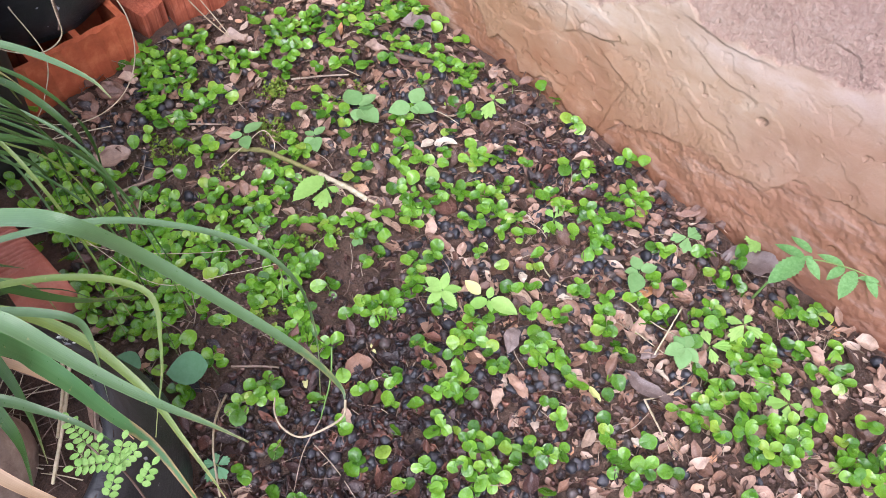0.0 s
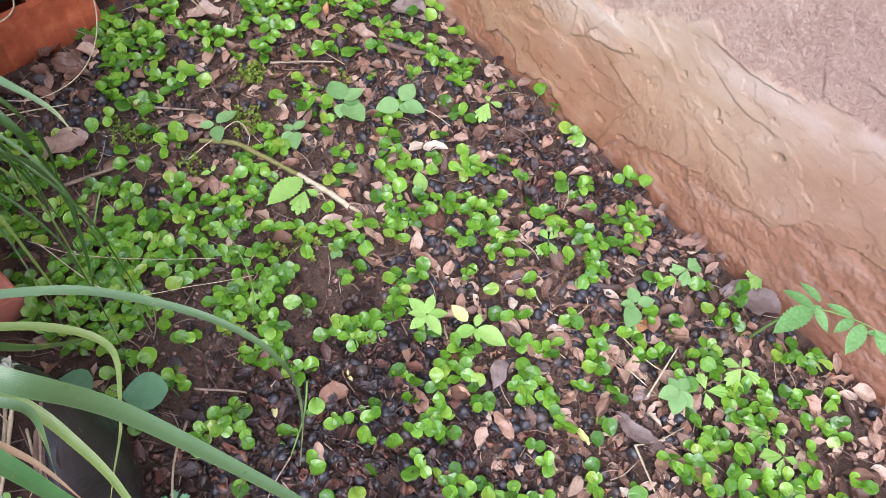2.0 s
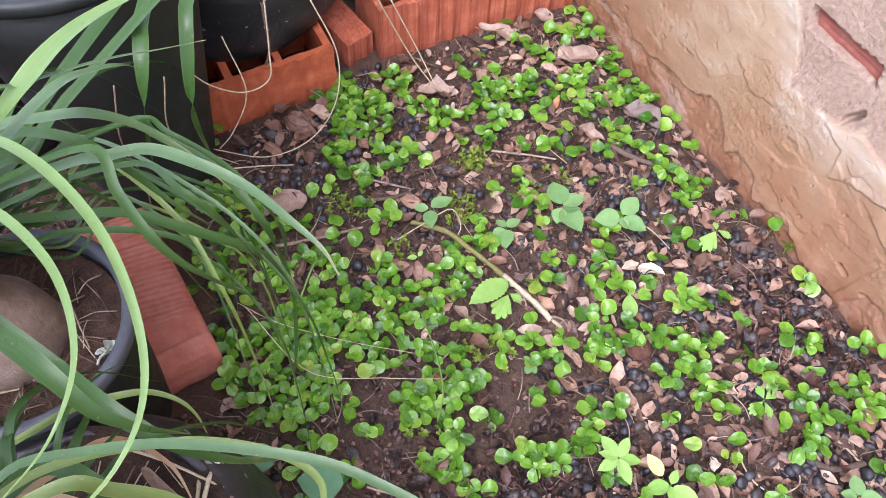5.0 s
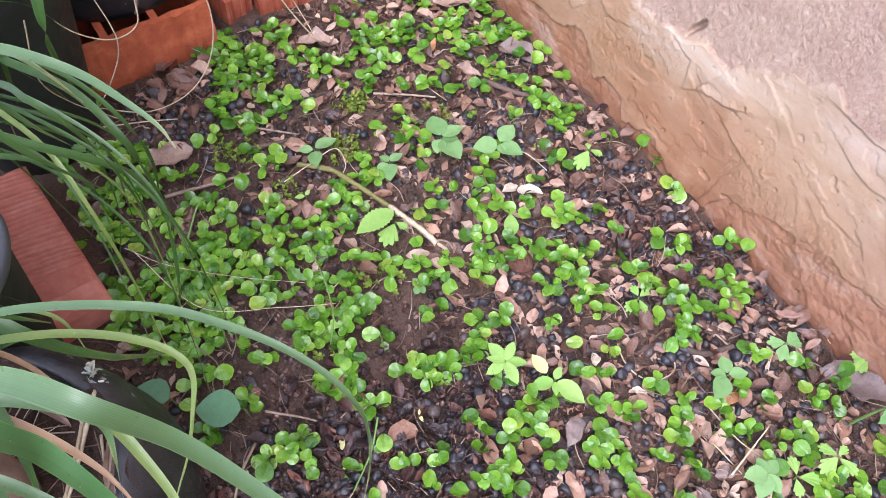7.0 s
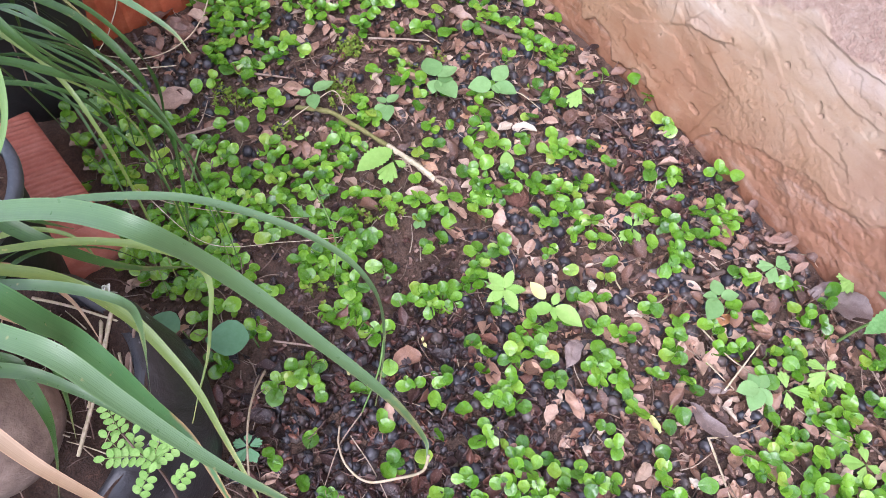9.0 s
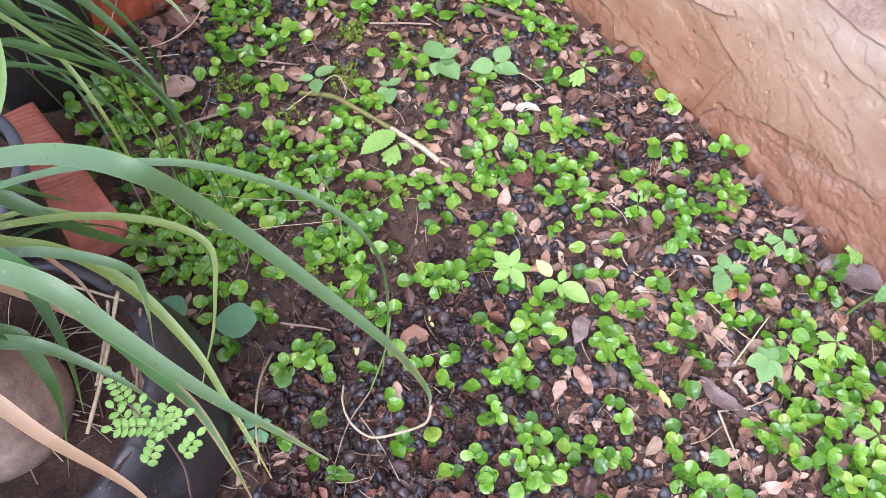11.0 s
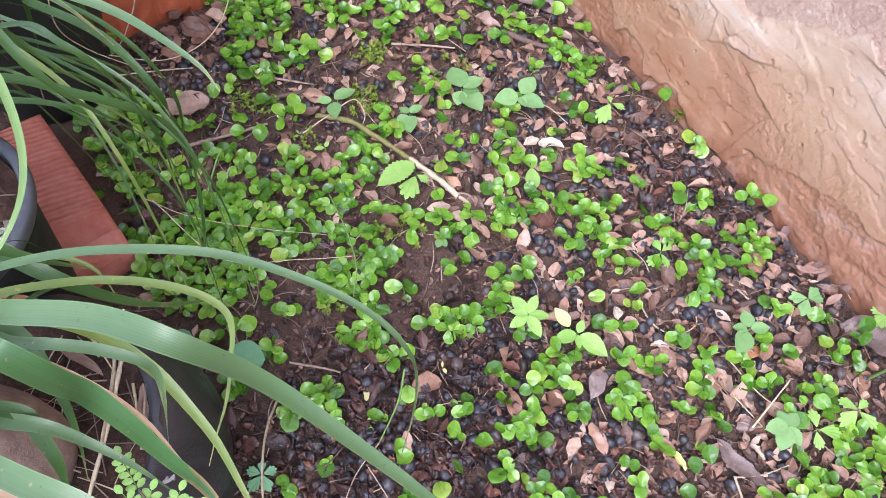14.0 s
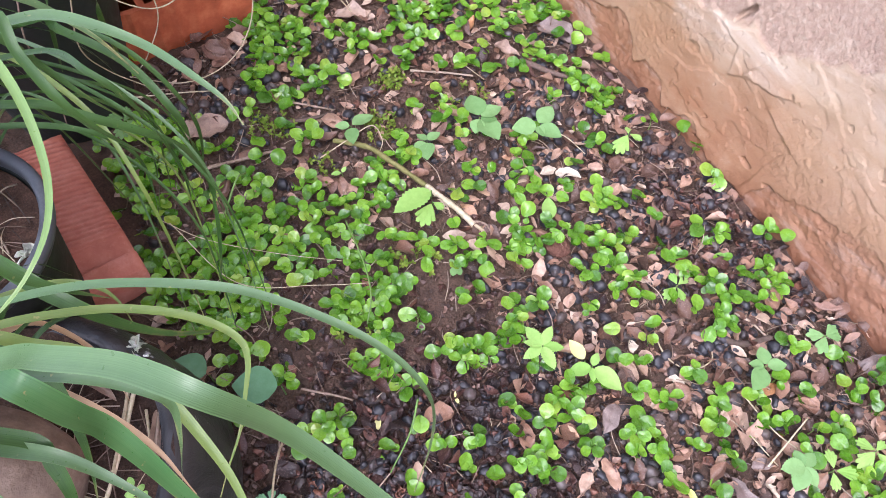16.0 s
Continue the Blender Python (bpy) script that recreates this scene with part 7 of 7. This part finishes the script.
stick("long curled dry grass thread", "twig", [(15.2, 94.1, 24.0), (14.2, 91.4, 20.0), (13.4, 90.0, 18.0), (10.9, 90.3, 17.0), (8.1, 91.5, 18.0), (6.0, 93.3, 20.0)], 0.0009, STRAW, 0.7)
stick("dry grass thread on the litter", "twig", [(6.2, 93.8, 3.0), (10.9, 93.2, 2.0), (14.4, 92.3, 1.5)], 0.001, STRAW, 0.7)
stick("dry grass thread hanging over a brick", "twig", [(10.7, 95.1, 20.0), (11.4, 93.2, 14.0), (9.1, 93.2, 9.0), (7.2, 94.0, 6.0)], 0.0008, STRAW, 0.7)
stick("thin brown stalk hanging before the black bag", "twig", [(15.2, 95.7, 22.0), (14.9, 95.1, 17.0), (14.2, 95.0, 15.0)], 0.0018, TWIG, 0.7)
stick("thin dry tendril among palm leaves", "twig", [(1.0, 82.3, 30.0), (0.0, 79.8, 27.0), (0.4, 78.2, 24.0), (-0.1, 77.3, 20.0)], 0.0008, TWIG, 0.7)
stick("long curled dry grass thread", "twig", [(4.5, 87.9, 24.0), (3.2, 89.7, 16.0), (4.7, 91.8, 10.0), (8.5, 92.0, 5.0)], 0.0008, STRAW, 0.7)
stick("long dry thread lying over the ground cover", "twig", [(4.0, 74.5, 6.0), (7.4, 66.9, 3.5), (14.1, 63.4, 3.0), (19.1, 61.1, 3.0)], 0.0005, STRAW, 0.7)
stick("long dry thread lying over the ground cover", "twig", [(3.4, 75.8, 5.0), (6.5, 72.8, 3.5), (11.9, 68.6, 3.0), (17.5, 64.7, 3.0)], 0.0005, STRAW, 0.7)
stick("thin green stalk arching over the ground cover", "twig", [(19.5, 67.9, 4.5), (18.9, 62.7, 5.0), (18.1, 59.5, 4.0), (16.8, 57.8, 2.0)], 0.0009, STEMMAT, 0.7)
stick("thin bent green stalk above the creeper", "twig", [(8.9, 73.4, 5.0), (11.4, 75.6, 7.0), (12.7, 76.7, 6.0)], 0.0012, STEMMAT, 0.7)
stick("curled dry tip of a palm leaf", "dry leaf tip", [(8.6, 29.1, 40.5), (8.2, 28.9, 39.5), (7.4, 29.5, 38.0), (6.3, 30.3, 37.0), (5.9, 31.5, 36.5), (6.1, 32.7, 36.0), (6.6, 33.6, 35.5)], 0.0007, STRAW, 0.7)
stick("dry straw in the wide pot", "twig", [(-2.8, 57.5, 15.5), (-3.9, 54.4, 16.0), (-5.9, 49.3, 18.0)], 0.0018, STRAW, 0.7)
stick("dry straw in the wide pot", "twig", [(-2.9, 53.5, 15.5), (-3.8, 48.7, 15.8)], 0.0013, STRAW, 0.7)
stick("pale dry stalk across the wide pot", "twig", [(-6.7, 60.3, 17.0), (-4.6, 58.5, 16.5), (-1.6, 55.4, 15.8)], 0.0014, STRAW, 0.7)


def clod():
    bm = bmesh.new()
    bmesh.ops.create_icosphere(bm, subdivisions=4, radius=0.014)
    for v in bm.verts:
        v.co *= 1 + 0.22 * noise.fractal(v.co * 70, 0.8, 2.0, 4)
        v.co.z *= 0.6
    ob = thing("soil_clod", bm, CLOD, "reddish-brown crumbly lump of earth among the leaves", "earth clod")
    ob.location = (0.390, 0.572, 0.006)


CLOD = soil_material("reddish_earth", (0.10, 0.045, 0.032), (0.24, 0.125, 0.09))
clod()


def moss_tufts():
    rng = random.Random(8)
    protos = []
    for k in range(3):
        bm = tube_bm([(0, 0, -0.002), (0.001, 0.001, 0.007), (0.0, 0, 0.014)], 0.0005, 4, 4)
        for j in range(4):
            leaf_bm(0.005, 0.0034, 0.55, 0.1, 0.05, 0.1, n=3, m=1, bm=bm, pose_m=Matrix.Translation((0, 0, 0.008 + 0.002 * j)) @ rot(0, -0.5, j * 1.7 + k))
        protos.append(mesh_of(bm, "tuft", MOSSY))
    spots = []
    for x, y, r, n in ((0.342, 0.852, 0.016, 40), (0.331, 0.851, 0.012, 24), (0.296, 0.800, 0.020, 40), (0.285, 0.794, 0.014, 24), (0.174, 0.860, 0.014, 24), (0.191, 0.847, 0.014, 24), (0.207, 0.778, 0.022, 26), (0.231, 0.635, 0.020, 24), (0.257, 0.621, 0.018, 20), (0.40, 0.80, 0.03, 20), (0.16, 0.58, 0.03, 22)):
        for k in range(round(0.7 * n)):
            a, q = rng.uniform(0, 6.28), r * math.sqrt(rng.random())
            px, py = x + q * math.cos(a), y + q * math.sin(a)
            spots.append((k, Matrix.Translation((px, py, ground_z(px, py))) @ rot(rng.gauss(0, 0.3), rng.gauss(0, 0.3), rng.uniform(0, 6.28)) @ Matrix.Scale(rng.uniform(0.6, 1.2), 4)))
    strew("mossy_tufts", protos, spots, MOSSY, "tufts of fine yellow-green moss-like seedlings", "moss")


moss_tufts()


def wall_plant():
    """The tall seedling at the foot of the wall, its toothed leaflets held out on stalks."""
    e = base("seedling", "tall seedling with toothed green leaflets at the wall's foot", "seedling", "seedlings", pose(0.572, 0.262, 0.0))
    o = Vector((0.572, 0.262, 0.0))
    part("stalk", tube_bm([(0, 0, -0.005), (0.004, -0.006, 0.05), (0.006, -0.018, 0.098)], 0.0016, 8, 6), STEM, e)
    part("leaf_stalk", tube_bm([Vector((0.578, 0.244, 0.098)) - o, Vector((0.588, 0.226, 0.104)) - o, Vector((0.606, 0.196, 0.102)) - o, Vector((0.612, 0.175, 0.096)) - o], 0.0009, 10, 5), STEM, e)
    for x, y, a, l in ((0.574, 0.243, 172, 0.047), (0.577, 0.244, 100, 0.030), (0.588, 0.243, 80, 0.026), (0.579, 0.240, -112, 0.025), (0.584, 0.238, 150, 0.014), (0.599, 0.213, 100, 0.026), (0.598, 0.211, 172, 0.024), (0.601, 0.201, -168, 0.036), (0.607, 0.190, -120, 0.024), (0.610, 0.180, 120, 0.020)):
        ob = part("leaflet", leaf_bm(l, l * 0.46, **SHAPES["serrate"]), LEAFLET, e)
        ob.matrix_basis = Matrix.Translation(Vector((x, y, 0.101)) - o) @ rot(0, 0, radians(a)) @ rot(0.1, 0.05, 0)


LEAFLET = leaf_material("toothed_leaflet", ((0.0, (0.15, 0.31, 0.10)), (1.0, (0.20, 0.38, 0.14))), 0.5, 0.35, 0.3)
wall_plant()


def feathery_shoot():
    """A feathery shoot growing out of the wide pot: fronds of small paired oval leaflets."""
    o = Vector((-0.040, 0.400, 0.150))
    e = base("feathery_shoot", "feathery shoot with pairs of small pale green leaflets", "seedling", "", Matrix.Translation(o))
    part("stalk", tube_bm([Vector(p) / 100 - o for p in ((-4.0, 40.0, 14.0), (-3.0, 39.3, 20.0), (-2.6, 39.2, 23.0), (-2.5, 39.8, 26.2), (-2.9, 40.5, 27.2), (-3.3, 42.1, 27.5))], 0.0010, 24, 5), TWIG, e)
    me = mesh_of(leaf_bm(0.0062, 0.0044, 0.52, 0.06, 0.04, 0.05, n=5, m=1, blunt=0.55), "leaflet", LEAFLET_PALE)
    for a, b in (((-3.4, 42.4), (-3.5, 44.3)), ((-3.7, 41.1), (-4.1, 42.3)), ((-2.9, 40.5), (-4.6, 41.2)), ((-3.1, 41.3), (-2.7, 41.7)), ((-2.4, 39.6), (-2.9, 40.4)), ((-2.5, 39.9), (-0.9, 39.8)), ((-2.5, 39.9), (-1.4, 40.9)), ((-3.8, 38.6), (-2.8, 39.2)), ((-1.9, 38.0), (-0.8, 38.3))):
        p, q = Vector((a[0], a[1], 27.0)) / 100 - o, Vector((b[0], b[1], 27.6)) / 100 - o
        f = part("frond", tube_bm([p, (p + q) / 2 + Vector((0, 0, 0.001)), q], 0.0004, 6, 4), STEM, e)
        turn, n = math.atan2(q.y - p.y, q.x - p.x), max(2, round((q - p).length / 0.0042))
        for k in range(n + 1):
            for side in (-1, 1) if k < n else (0,):
                ob = part("leaflet", me, None, f)
                ob.matrix_basis = Matrix.Translation(p.lerp(q, k / n)) @ rot(0.12 * side, -0.1, turn + side * 1.15)


LEAFLET_PALE = leaf_material("pale_leaflet", ((0.0, (0.24, 0.43, 0.10)), (1.0, (0.34, 0.52, 0.16))), 0.5, 0.35, 0.3)
feathery_shoot()


def fallen_flower(x, y, z, turn):
    e = base("fallen_flower", "withered white flower lying on the pot's soil", "flower", "fallen flowers", Matrix.Translation((x, y, z)) @ rot(0.3, 0.2, turn))
    for k in range(9):
        bm = leaf_bm(0.0092, 0.0058, 0.6, 0.6, 0.5 * math.sin(k * 2.3), 0.3, n=6, m=1)
        for v in bm.verts:
            v.co += 0.0032 * noise.noise_vector(v.co * 190 + Vector((k * 5, 0, 0)))
        part("petal", bm, WHITE, e).matrix_basis = Matrix.Translation((0, 0, 0.0012 * (k % 3))) @ rot(0.5 * math.sin(k * 1.9), -0.25 - 0.3 * (k % 3), k * 0.74)
    part("tube", tube_bm([(0, 0, 0), (-0.006, 0.003, -0.001), (-0.014, 0.002, 0.002)], 0.0014, 6, 6), WHITE, e)


fallen_flower(-0.062, 0.676, 0.190, 1.0)
fallen_flower(-0.020, 0.584, 0.154, 2.2)


def pot_straw():
    rng = random.Random(14)
    for (cx, cy), r, z, n in ((POT_B, 0.095, 0.149, 50), (POT_A, 0.072, 0.182, 100)):
        for k in range(n):
            a, q = rng.uniform(0, 6.28), r * math.sqrt(rng.uniform(0.15, 1))
            px, py = cx + q * math.cos(a), cy + q * math.sin(a)
            d, l = rng.uniform(0, 6.28), rng.uniform(0.02, 0.055)
            ex, ey = px + l * math.cos(d), py + l * math.sin(d)
            if (ex - cx) ** 2 + (ey - cy) ** 2 > r * r:
                ex, ey = cx + 0.6 * (px - cx), cy + 0.6 * (py - cy)
            bm = tube_bm([(px, py, z + 0.003), ((px + ex) / 2, (py + ey) / 2, z + rng.uniform(0.004, 0.009)), (ex, ey, z + 0.004)], rng.uniform(0.0003, 0.0008), 8, 5)
            thing("straw", bm, rng.choice((STRAW, TWIG, TWIG, DARKTWIG, DARKTWIG)), "bit of dry straw on the soil of a pot", "straw", "straw in pots")


pot_straw()


def pot_leaf(x, y, z, az_deg, length, width):
    """A long dry leaf, rolled in on itself, on the soil of the bag."""
    bm = leaf_bm(length, width, 0.5, 0.25, 0.05, 0.9, n=16, m=3, blunt=0.6)
    for v in bm.verts:
        v.co += 0.003 * noise.noise_vector(v.co * 70 + Vector((x * 50, 0, 0)))
    ob = thing("fallen_leaf", bm, TAN, "long rolled tan dead leaf on the bag's soil", "dead leaf", "large fallen leaves")
    ob.matrix_basis = Matrix.Translation((x, y, z)) @ rot(0.1, 0, radians(az_deg))


pot_leaf(-0.066, 0.592, 0.157, -62, 0.045, 0.009)
pot_leaf(-0.022, 0.530, 0.157, -105, 0.055, 0.008)
stick("dry brown stalk lying across the bag's soil", "twig", [(-2.1, 56.8, 16.0), (-5.2, 51.4, 16.2), (-8.0, 47.1, 16.4)], 0.0019, STRAW, 0.8)
stick("dry brown stalk lying across the bag's soil", "twig", [(-1.2, 54.5, 16.0), (-2.6, 51.4, 16.2), (-4.0, 48.4, 16.0)], 0.0014, TWIG, 0.8)
